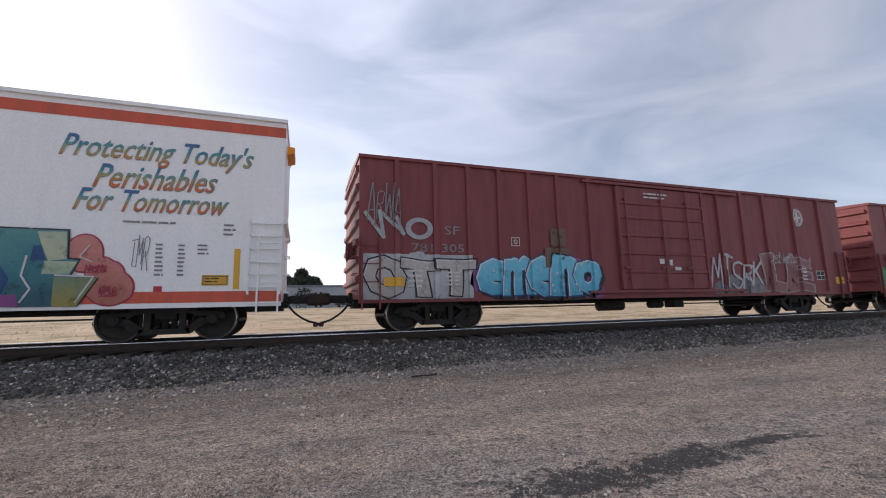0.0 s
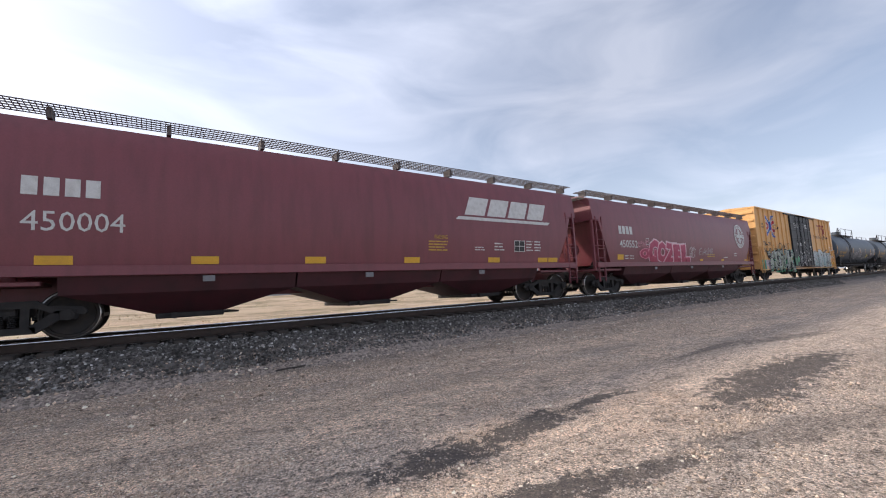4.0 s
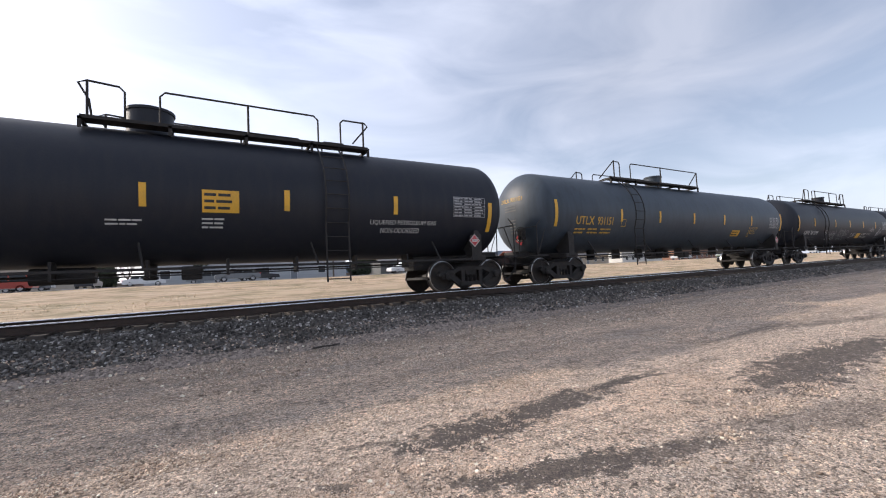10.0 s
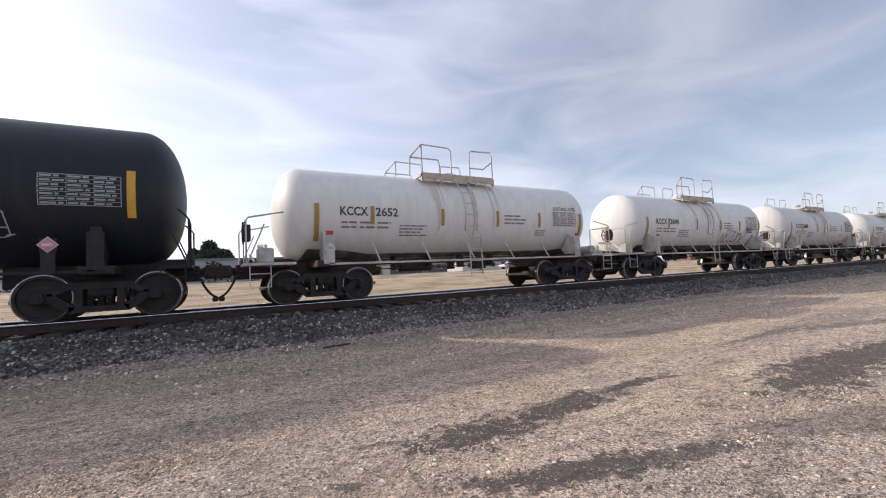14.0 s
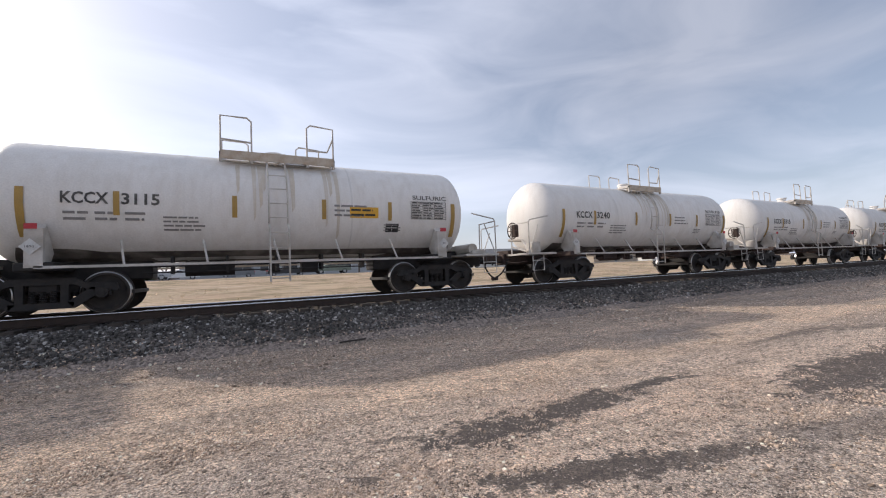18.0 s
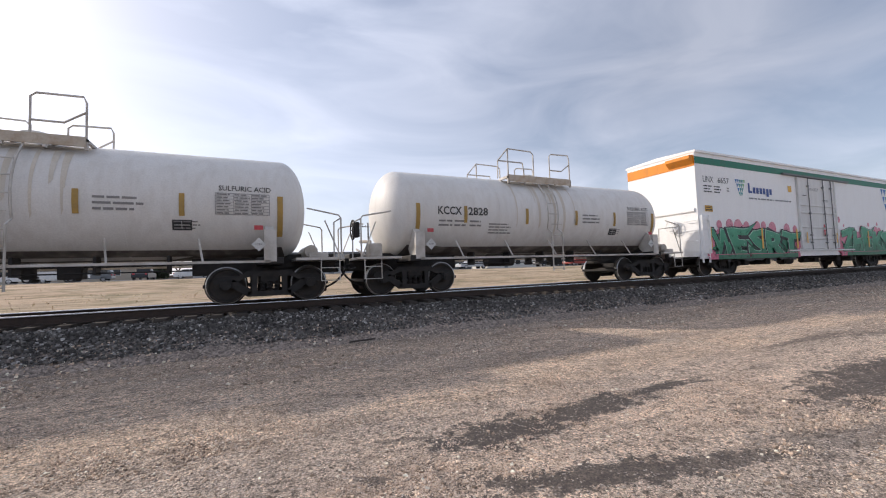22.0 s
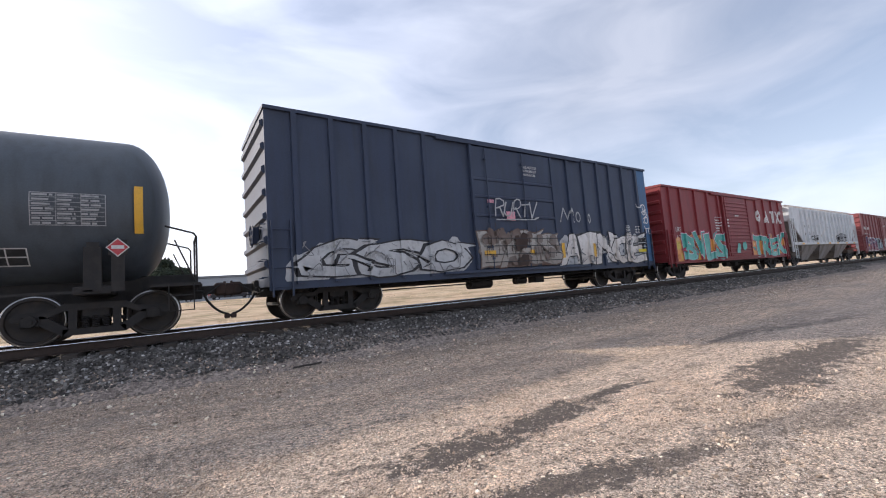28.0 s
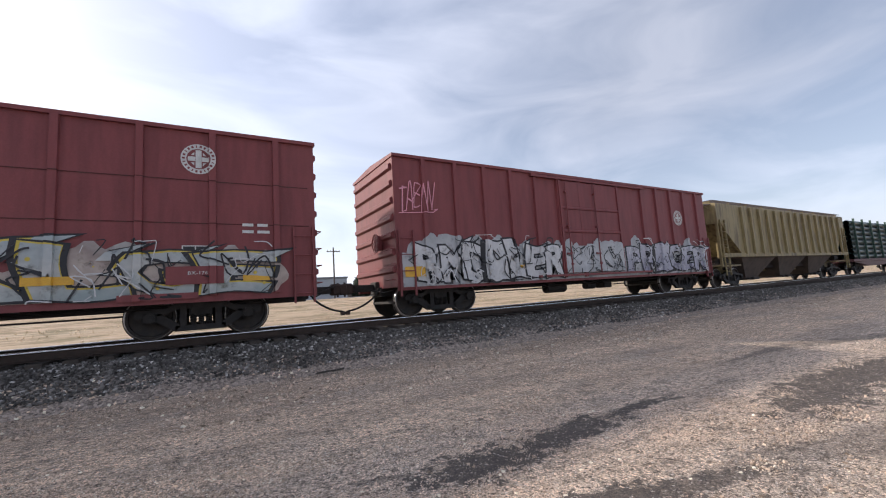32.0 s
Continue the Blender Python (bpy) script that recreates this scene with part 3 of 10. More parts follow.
def build_track():
    g = Geo()
    prof = [(-2.95, -0.05), (-2.75, 0.06), (-2.15, 0.34), (-1.8, 0.50), (-1.3, 0.555), (0, 0.58), (1.3, 0.605), (1.8, 0.52), (2.9, 0.24), (3.9, 0.02)]
    xs = [-900, -200, -60] + [-30 + 0.8 * i for i in range(150)] + [110, 200, 500, 1500]
    for x in xs:
        for y, z in prof:
            g.v.append((x, y + 0.10 * noise.noise((x * 0.7, y, 1.0)), z + 0.03 * noise.noise((x * 1.3, y * 2, 5.0))))
    k = len(prof)
    g.f = [(i * k + j, (i + 1) * k + j, (i + 1) * k + j + 1, i * k + j + 1) for i in range(len(xs) - 1) for j in range(k - 1)]
    me = g.mesh("ballast_bed", 60)
    me.materials.append(BALLAST)
    tagged(new("ballast_bed", me), "dark grey crushed-stone ballast shoulder under the track", "ballast", kind="structure")
    tr = thing("railway_track", pose(0, 0, 0), "straight railway track with polished rails on dark timber ties", "track", kind="structure")
    for s in (-1, 1):
        y = s * 0.7525
        r = Geo()
        p = [(-.075, -.184), (.075, -.184), (.075, -.172), (.012, -.155), (.010, -.045), (.036, -.036), (.036, -.006), (.030, -.002), (-.030, -.002), (-.036, -.006), (-.036, -.036), (-.010, -.045), (-.012, -.155), (-.075, -.172)]
        r.prism([(y + a, RZ + b) for a, b in p], -900, 1500, "x")
        rail = part("rail", r, RAIL_SIDE, tr)
        h = Geo()
        arc = [(-.037, -.016), (-.0365, -.010), (-.035, -.006), (-.032, -.003), (-.028, -.001), (-.020, .0005), (-.010, .0015), (0, .002)]
        crown = arc + [(-u, v) for u, v in reversed(arc[:-1])]
        h.prism([(y + u, RZ + v) for u, v in crown], -900, 1500, "x")
        part("rail_head", h, RAIL_HEAD, rail, "bright worn running surface", smooth=50)
    return tr


TRACK = build_track()

# ---- running gear ----
WHEELSETS = {}
PROTO = {}


def wheelset_mesh(r):
    g = Geo()
    n = 40
    mats = []
    for s in (-1, 1):
        prof = [(0.00, .085), (.012, .11), (.03, .13), (.05, r * .55), (.02, r * .80), (-.012, r * .835), (-.012, r * .945), (-.006, r * .985), (.004, r), (.09, r + .006), (.105, r + .028), (.13, r + .028), (.135, r * .9), (.12, r * .8), (.14, .14), (.14, .085)]
        # outer face of the wheel is at y = -0.815
        g.lathe([(s * (-.815 + a), b) for a, b in prof], "y", n)
        for i in range(len(prof) - 1):
            mats += [1 if i in (6, 7, 8) else 0] * n
        mats += [0, 0]
    g.lathe([(-1.12, .07), (-.68, .085), (.68, .085), (1.12, .07)], "y", 14)
    me = bpy.data.meshes.new("wheelset")
    me.from_pydata([tuple(p) for p in g.v], [], g.f)
    me.materials.append(WHEEL_STEEL)
    me.materials.append(TREAD)
    mats += [0] * (len(g.f) - len(mats))
    me.polygons.foreach_set("material_index", mats)
    bm = bmesh.new()
    bm.from_mesh(me)
    bmesh.ops.recalc_face_normals(bm, faces=bm.faces)
    bm.to_mesh(me)
    bm.free()
    me.shade_smooth()
    me.set_sharp_from_angle(angle=radians(35))
    return me


def build_truck(car, m, mat, r):
    g = Geo()
    g.box(-.22, .22, -1.02, 1.02, .42, .66, .03)
    g.cyl((0, 0, .6), (0, 0, .84), .25, 20)
    truck = part("truck", g, mat, car, "cast steel freight truck", at=m)
    for s in (-1, 1):
        f = Geo()
        ya, yb = s * .95, s * 1.07
        f.prism([(-1.16, .50), (-1.10, .60), (-.62, .63), (-.46, .73), (.46, .73), (.62, .63), (1.10, .60), (1.16, .50), (1.12, .45), (.66, .50), (.45, .60), (-.45, .60), (-.66, .50), (-1.12, .45)], ya, yb)
        f.prism([(-.46, .15), (.46, .15), (.46, .27), (-.46, .27)], ya, yb)
        for k in (-1, 1):
            f.prism([(k * .98, .52), (k * .72, .54), (k * .36, .27), (k * .46, .15)], ya, yb)
            f.prism([(k * .26, .27), (k * .38, .27), (k * .38, .60), (k * .26, .60)], ya, yb)
            f.box(k * .89 - .14, k * .89 + .14, min(ya, yb) - .01, max(ya, yb) + .01, .34, .56, .03)
            f.cyl((k * .89, s * .93, r), (k * .89, s * 1.15, r), .10, 14)
            f.cyl((k * .89, s * 1.15, r), (k * .89, s * 1.17, r), .055, 10)
        fr = part("side_frame", f, mat, truck, smooth=30)
        for k in (-.15, 0, .15):
            sp = Geo()
            sp.lathe([(.27 + q * .0165, .066 if q % 2 else .045) for q in range(14)], "z", 9, (k, s * 1.0, 0))
            part("spring", sp, mat, truck)
    for k in (-1.32, -.40, .40, 1.32):
        b = Geo()
        b.box(k - .035, k + .035, -.82, .82, .37, .45, .01)
        part("brake_beam", b, mat, truck)
    me = PROTO.setdefault(("wheelset", r), wheelset_mesh(r))
    for k in (-1, 1):
        w = part("wheelset", me, WHEEL_STEEL, truck, "steel wheelset with bright worn treads", at=pose(k * .89, 0, r))
        WHEELSETS.setdefault((k, r), []).append(w)
    return truck


def add_trucks(car, xs, mat=None, r=0.457):
    mat = mat or BLACK_STEEL
    for x in xs:
        key = (mat.name, r)
        if key not in PROTO:
            PROTO[key] = build_truck(car, pose(x, 0, 0), mat, r)
        else:
            c = attach(PROTO[key], car, pose(x, 0, 0))
            for w in c.children:
                if w.name.startswith("wheelset"):
                    WHEELSETS[(1 if w.matrix_basis.translation.x > 0 else -1, r)].append(w)


COUPLED = []


def add_couplers(car, x_end, mat=None, z=0.86):
    """Notes a car's ends; x_end: half its length over the end sills. couple_train() joins them."""
    COUPLED.append((car, x_end, mat or BLACK_STEEL, z))


def couple_train():
    """Draw-gear, knuckle, air hose and cut lever at both ends of every car, reaching to the middle of each gap."""
    where = {ob: s for ob, s, _y, _z in TRAIN}
    row = sorted(COUPLED, key=lambda c: where[c[0]])
    for i, (car, x_end, mat, z) in enumerate(row):
        for s in (-1, 1):
            j = i + s
            reach = .74
            if 0 <= j < len(row):
                reach = (abs(where[row[j][0]] - where[car]) - x_end - row[j][1]) / 2
                reach = reach if .3 < reach < 1.4 else .74

            def span(a, b):
                return sorted((s * (x_end + a), s * (x_end + b)))
            g = Geo()
            g.box(*span(-.5, .10), -.22, .22, z - .20, z + .16, .02)
            g.box(*span(.10, reach - .20), -.085, .085, z - .10, z + .10, .02)
            part("coupler", g, mat, car, "draft gear and shank under the end sill")
            g = Geo()
            g.box(*span(reach - .30, reach - .02), -.17, .19, z - .15, z + .16, .05)
            g.box(*span(reach - .12, reach + .10), s * .12 - .07, s * .12 + .07, z - .15, z + .14, .03)
            g.cyl((s * (x_end + reach - .06), s * .12, z - .20), (s * (x_end + reach - .06), s * .12, z + .19), .03, 8)
            part("knuckle", g, BROWN_STEEL, car, "rusty cast coupler knuckle", smooth=40)
            h = Geo()
            pts = [(s * (x_end + .12 + (reach - .12) * t), -.40 + .10 * t, z - .13 - .05 * (t > .95) - .46 * math.sin(math.pi / 2 * t) ** .75) for t in (i8 / 9 for i8 in range(10))]
            h.tube([(s * (x_end - .05), -.40, z - .02), (s * (x_end + .10), -.40, z - .04)] + pts, .027, 7)
            part("air_hose", h, RUBBER, car, "drooping black rubber brake hose", smooth=40)
            h = Geo()
            h.box(*span(reach - .13, reach - .005), -.335, -.265, z - .69, z - .58, .02)
            part("hose_clamp", h, BROWN_STEEL, car)
            c = Geo()
            c.tube([(s * (x_end + .10), -1.42, z - .12), (s * (x_end + .12), -.9, z - .16), (s * (x_end + .18), -.45, z - .10), (s * (x_end + reach - .2), -.2, z + .1)], .014, 5)
            part("cut_lever", c, mat, car)


def ladder(car, x, y, z0, z1, w, mat, name="ladder", rungs=None, out=0.06):
    g = Geo()
    s = -1 if y < 0 else 1
    for k in (-w / 2, w / 2):
        g.box(x + k - .018, x + k + .018, min(y, y + s * out), max(y, y + s * out), z0, z1)
    n = rungs or max(2, int((z1 - z0) / .36))
    for i in range(n):
        z = z0 + (z1 - z0) * (i + .5) / n
        g.cyl((x - w / 2, y + s * out, z), (x + w / 2, y + s * out, z), .013, 6)
    return part(name, g, mat, car)


# ---- writing and marks ----
FONT = {}


def letters(text, offset=0.0):
    """Flat outline of a line of built-in lettering: vertices (u, v) with cap height 1, and faces."""
    key = (text, round(offset, 4))
    if key in FONT:
        return FONT[key]
    cu = bpy.data.curves.new("lettering", "FONT")
    cu.body, cu.size, cu.resolution_u, cu.offset = text, 1.0, 2, offset
    ob = bpy.data.objects.new("lettering", cu)
    me = ob.to_mesh()
    vs = [(v.co.x, v.co.y) for v in me.vertices]
    fs = [tuple(p.vertices) for p in me.polygons]
    ob.to_mesh_clear()
    bpy.data.objects.remove(ob)
    bpy.data.curves.remove(cu)
    FONT[key] = (vs, fs)
    return FONT[key]


def lay(text, x0, z0, width, height, offset=0.0, slant=0.0):
    """Lettering stretched into the box whose lower left corner is (x0, z0)."""
    vs, fs = letters(text, offset)
    if not vs:
        return [], []
    us, ws = [p[0] for p in vs], [p[1] for p in vs]
    a, b, c, d = min(us), max(us), min(ws), max(ws)
    return [(x0 + (u - a) / (b - a) * width + slant * (w - c) / (d - c) * height, z0 + (w - c) / (d - c) * height) for u, w in vs], fs


def rect(x0, x1, z0, z1):
    return [(x0, z0), (x1, z0), (x1, z1), (x0, z1)], [(0, 1, 2, 3)]


def frame_marks(x0, x1, z0, z1, t):
    out = []
    for r in ((x0, x1, z0, z0 + t), (x0, x1, z1 - t, z1), (x0, x0 + t, z0 + t, z1 - t), (x1 - t, x1, z0 + t, z1 - t)):
        out.append(rect(*r))
    return out


def disc(x, z, rx, rz=None, n=28, r_in=0.0):
    rz = rz or rx
    o = [(x + rx * math.cos(2 * math.pi * i / n), z + rz * math.sin(2 * math.pi * i / n)) for i in range(n)]
    if not r_in:
        return o, [tuple(range(n))]
    q = [(x + rx * r_in * math.cos(2 * math.pi * i / n), z + rz * r_in * math.sin(2 * math.pi * i / n)) for i in range(n)]
    return o + q, [(i, (i + 1) % n, n + (i + 1) % n, n + i) for i in range(n)]


def bars(x0, x1, z0, z1, rows, rnd, fill=0.85, cols=1):
    """Lines of writing too small to read, as plain bars broken into words."""
    out = []
    h = (z1 - z0) / rows
    for i in range(rows):
        for c in range(cols):
            a = x0 + (x1 - x0) * c / cols
            b = a + (x1 - x0) / cols * rnd.uniform(fill - .25, fill)
            while a < b - .02:
                e = min(b, a + h * rnd.uniform(1.1, 3.2))
                out.append(rect(a, e, z1 - (i + .72) * h, z1 - (i + .30) * h))
                a = e + h * .30
    return out


def flat_side(y):
    return lambda x, z: (x, y, z)


def round_side(r, zc, up=0.004):
    """The near side of a tank of radius r with its axis at height zc."""
    def f(x, z):
        d = max(-0.999, min(0.999, (z - zc) / r))
        a = math.asin(d)
        return (x, -(r + up) * math.cos(a), zc + (r + up) * math.sin(a))
    return f


def ribbed_side(y, posts, half, depth, lift):
    """A side whose posts stand proud of it; lift puts the paint just off the steel."""
    def f(x, z):
        d = 0.0
        for p in posts:
            e = abs(x - p)
            if e < half + FLANK + .003:
                d = depth if e <= half + .001 else depth * max(0.0, half + FLANK - e) / FLANK
                break
        return (x, y - d - lift, z)
    return f


def marks(name, shapes, fn, mat, parent, label="", cuts=(), zcuts=()):
    """A layer of paint: flat shapes (u, v), laid on a side by fn and cut along the side's edges."""
    bm = bmesh.new()
    for k, (vs, fs) in enumerate(shapes):
        bv = [bm.verts.new((u, k % 14, w)) for u, w in vs]
        for f in fs:
            try:
                bm.faces.new([bv[i] for i in f])
            except ValueError:
                pass
    if not bm.faces:
        bm.free()
        return None
    xs = [v.co.x for v in bm.verts]
    lo, hi = min(xs), max(xs)
    for c in cuts:
        if lo < c < hi:
            bmesh.ops.bisect_plane(bm, geom=bm.verts[:] + bm.edges[:] + bm.faces[:], plane_co=(c, 0, 0), plane_no=(1, 0, 0))
    for c in zcuts:
        bmesh.ops.bisect_plane(bm, geom=bm.verts[:] + bm.edges[:] + bm.faces[:], plane_co=(0, 0, c), plane_no=(0, 0, 1))
    # each shape lies a hair over the one before it
    for v in bm.verts:
        v.co = Vector(fn(v.co.x, v.co.z)) + Vector((0, -.0005 * v.co.y, 0))
    me = bpy.data.meshes.new(name)
    bm.normal_update()
    bm.to_mesh(me)
    bm.free()
    ob = part(name, me, mat, parent, label)
    if len(shapes) > 1 and name not in ("emblem", "lettering"):
        ob["kind"] = "stuff"
    return ob

# ---- cars ----
TRAIN = []  # (thing, place along the train)
FLANK = .012  # how far a post's flank slopes


def start_car(name, s, label, category, group):
    car = thing(name, pose(s, 0, RZ), label, category, group)
    TRAIN.append((car, s, 0.0, RZ))
    return car


def boxcar(s0, s1, z1, mat, posts, trucks, label, door=None, z0=0.82, post_mat=None, half=.06, depth=.075, end_mat=None, roof_mat=None, roof_peak=.13, ribs=7, group="boxcars", name="boxcar", doors2=None, gear=None, ladders=True):
    s = (s0 + s1) / 2
    L = (s1 - s0) / 2
    W = 1.53
    car = start_car(name, s, label, "boxcar", group)
    g = Geo()
    g.box(-L, L, -W, W, z0, z1)
    part("body", g, mat, car)
    g = Geo()
    g.prism([(-W - .07, z1 - .05), (-W - .07, z1 + .03), (-W * .5, z1 + roof_peak * .62), (0, z1 + roof_peak), (W * .5, z1 + roof_peak * .62), (W + .07, z1 + .03), (W + .07, z1 - .05)], -L - .03, L + .03, "x")
    roof = part("roof", g, roof_mat or mat, car)
    nr = 14
    rib = Geo()
    rib.prism([(-W - .03, z1 + .02), (0, z1 + roof_peak), (W + .03, z1 + .02), (W + .03, z1 + .045), (0, z1 + roof_peak + .03), (-W - .03, z1 + .045)], -.04, .04, "x")
    rib_me = rib.mesh("roof_rib")
    for i in range(nr):
        part("roof_rib", rib_me, roof_mat or mat, roof, at=pose(-L + (i + .5) * 2 * L / nr, 0, 0))
    # outside posts
    for k in (-1, 1):
        g = Geo()
        g.prism([(-half - FLANK, k * W), (-half, k * (W + depth)), (half, k * (W + depth)), (half + FLANK, k * W)], z0 + .02, z1 - .05, "z")
        post_me = g.mesh("side_post")
        for p in posts:
            part("side_post", post_me, post_mat or mat, car, at=pose(p, 0, 0))
    # side sill and centre sill
    g = Geo()
    for k in (-1, 1):
        g = Geo()
        g.box(-L, L, min(k * (W - .05), k * (W + .003)), max(k * (W - .05), k * (W + .003)), z0 - .10, z0 + .06)
        part("side_sill", g, mat, car)
    g = Geo()
    g.box(-L, L, -.35, .35, z0 - .22, z0 + .02)
    for i in range(7):
        x = -L + 2.9 + i * (2 * L - 5.8) / 6
        g.box(x - .06, x + .06, -W + .05, W - .05, z0 - .12, z0)
    part("underframe", g, gear or BLACK_STEEL, car)
    brake_rigging(car, L, z0)
    # corrugated ends
    er = Geo()
    hgt = (z1 - z0 - .3) / ribs
    er.prism([(0, -.10), (.075, -.05), (.075, .05), (0, .10)], -W + .10, W - .10, "y")
    er_me = er.mesh("end_rib")
    er2 = Geo()
    er2.prism([(0, -.10), (-.075, -.05), (-.075, .05), (0, .10)], -W + .10, W - .10, "y")
    er2_me = er2.mesh("end_rib")
    for i in range(ribs):
        z = z0 + .28 + hgt * (i + .4)
        part("end_rib", er_me, end_mat or mat, car, at=pose(L, 0, z))
        part("end_rib", er2_me, end_mat or mat, car, at=pose(-L, 0, z))
    if ladders:
        for x, zt in ((-L + .28, 2.3), (L - .28, 2.3)):
            ladder(car, x, -W - .02, z0 - .25, zt, .42, mat)
        for k in (-1, 1):
            g = Geo()
            for zz in (z0 + .2, z0 + .6, z0 + 1.0, z0 + 1.4):
                g = Geo()
                g.tube([(k * (L + .02), -W + .05, zz), (k * (L + .14), -W + .05, zz), (k * (L + .14), -W + .50, zz), (k * (L + .02), -W + .50, zz)], .013, 5)
                part("grab_iron", g, mat, car)
    brake_wheel(car, -L - .18, z0 + 1.25, mat)
    add_trucks(car, [t - s for t in trucks])
    add_couplers(car, L, gear)
    return car, L, W


def brake_rigging(car, L, z0):
    g = Geo()
    g.cyl((-1.6, -.55, z0 - .30), (-.7, -.55, z0 - .30), .17, 14)
    part("air_reservoir", g, BLACK_STEEL, car, smooth=40)
    g = Geo()
    g.cyl((.5, -.5, z0 - .30), (1.0, -.5, z0 - .30), .13, 12)
    part("brake_cylinder", g, BLACK_STEEL, car, smooth=40)
    g = Geo()
    g.box(1.3, 1.75, -.75, -.35, z0 - .42, z0 - .15, .02)
    part("brake_valve", g, BLACK_STEEL, car)
    for p, q, r in (((-L + 2.5, -.6, z0 - .28), (-1.6, -.6, z0 - .28), .02), ((1.75, -.6, z0 - .3), (L - 2.4, -.6, z0 - .3), .02), ((-L + 1.0, -.95, z0 - .18), (L - 1.0, -.95, z0 - .18), .025)):
        g = Geo()
        g.tube([p, q], r, 5)
        part("brake_rod", g, BLACK_STEEL, car)


def brake_wheel(car, x, z, mat):
    g = Geo()
    n = 20
    pts = [(x, -.55 + .26 * math.cos(2 * math.pi * i / n), z + .26 * math.sin(2 * math.pi * i / n)) for i in range(n + 1)]
    g.tube(pts, .018, 5)
    for i in range(4):
        a = math.pi * i / 4
        g.cyl((x, -.55 - .26 * math.cos(a), z - .26 * math.sin(a)), (x, -.55 + .26 * math.cos(a), z + .26 * math.sin(a)), .012, 5)
    g.box(x, x + .16, -.68, -.42, z - .2, z + .2, .02)
    part("brake_wheel", g, mat, car, "spoked hand brake wheel")


def tank_profile(half, r, head):
    pr = []
    n = 12
    for i in range(n + 1):
        a = math.pi / 2 * i / n
        pr.append((-half + head - head * math.cos(a), max(r * math.sin(a) ** .92, .02)))
    for i in range(1, 7):
        pr.append((-half + head + (2 * half - 2 * head) * i / 7, r))
    return pr + [(-x, y) for x, y in reversed(pr[:n + 1])]




def tank_car(s, half, r, zc, mat, truck_x, end_x, label, frame_mat=None, head=.75, gear=None, group="tank cars", white=False, plat=(-4.0, 3.6), plat_z=None, ladder_x=None, dome=None, gates=(), rails=(), truck_mat=None, rail_h=.72, bands=()):
    car = start_car("tank_car", s, label, "tank car", group)
    fm = frame_mat or BLACK_STEEL
    g = Geo()
    g.lathe(tank_profile(half, r, head), "x", 64, (0, 0, zc))
    tank = part("tank", g, mat, car, smooth=50)
    for x in bands:
        g = Geo()
        g.lathe([(x - .02, r - .02), (x - .02, r + .004), (x + .02, r + .004), (x + .02, r - .02)], "x", 64, (0, 0, zc))
        part("weld_band", g, mat, tank, smooth=40)
    zb = zc - r
    # stub sills, bolsters and end platforms
    for k in (-1, 1):
        g = Geo()
        a, b = sorted((k * (truck_x - 1.6), k * end_x))
        g.box(a, b, -.33, .33, .66, max(1.02, zb + .12), .02)
        a, b = sorted((k * (truck_x - .28), k * (truck_x + .28)))
        g.box(a, b, -1.45, 1.45, .86, 1.02, .02)
        part("stub_sill", g, fm, car)
        g = Geo()
        # saddle plates up the tank's flank
        for y in (-1, 1):
            g = Geo()
            aa = [(y * 1.02, .95), (y * 1.42, .95), (y * min(1.42, r + .02), zb + .62), (y * (r * .93), zb + .72), (y * .8, zb + .2)]
            g.prism(aa, k * truck_x - .09, k * truck_x + .09, "x")
            a, b = k * truck_x - .13, k * truck_x + .13
            g.box(a, b, min(y * 1.36, y * 1.46), max(y * 1.36, y * 1.46), .92, zb + .62)
            part("bolster_saddle", g, WHITE_STEEL if white else fm, car)
        g = Geo()
        a, b = sorted((k * (half - .35), k * end_x))
        g.box(a, b, -1.40, 1.40, .94, 1.00)
        part("end_platform", g, WHITE_STEEL if white else fm, car)
        # end handrails
        g = Geo()
        for y in (-1.35, 1.35):
            g = Geo()
            x0, x1 = k * (half - .1), k * (end_x - .06)
            g.tube([(x1, y, 1.0), (x1, y, 1.95), (x1 - k * .05, y, 2.02), (x0, y, 2.16)], .02, 6)
            g.tube([(x1 - k * .02, y, 1.0), (x1 - k * .38, y, 1.88)], .016, 6)
            part("end_handrail", g, WHITE_STEEL if white else fm, car)
        g = Geo()
        g.tube([(k * (end_x - .06), -1.35, 1.95), (k * (end_x - .06), -.5, 1.95), (k * (end_x - .06), -.45, 1.0)], .02, 6)
        part("end_handrail", g, WHITE_STEEL if white else fm, car)
        g = Geo()
        for z in (.45, .75):
            g.tube([(k * (end_x - .55), -1.42, .98), (k * (end_x - .55), -1.42, z), (k * (end_x - .12), -1.42, z), (k * (end_x - .12), -1.42, .98)], .014, 5)
        part("sill_step", g, WHITE_STEEL if white else fm, car)
    # running rail along the foot of the tank
    for y in (-1.46, 1.46):
        g = Geo()
        g.box(-truck_x, truck_x, min(y, y * .975), max(y, y * .975), .90, .95)
        n = 5
        for i in range(n):
            x = -truck_x + 1.3 + i * (2 * truck_x - 2.6) / (n - 1)
            g.tube([(x, y * .99, .93), (x - .10, y * .80, zb + .42)], .022, 5)
        part("side_rail", g, WHITE_STEEL if white else fm, car)
    bottom_gear(car, truck_x, zb, fm, white)
    # top platform
    pz = plat_z or zc + r - .03
    p0, p1 = plat
    pm = WHITE_STEEL if white else fm
    for y in (-.735, .735):
        g = Geo()
        g.box(p0, p1, y - .215, y + .215, pz, pz + .03)
        g.box(p0, p1, y * 1.29 - .02, y * 1.29 + .02, pz - .03, pz + .04)
        part("top_platform", g, pm, car, "walkway on the crown")
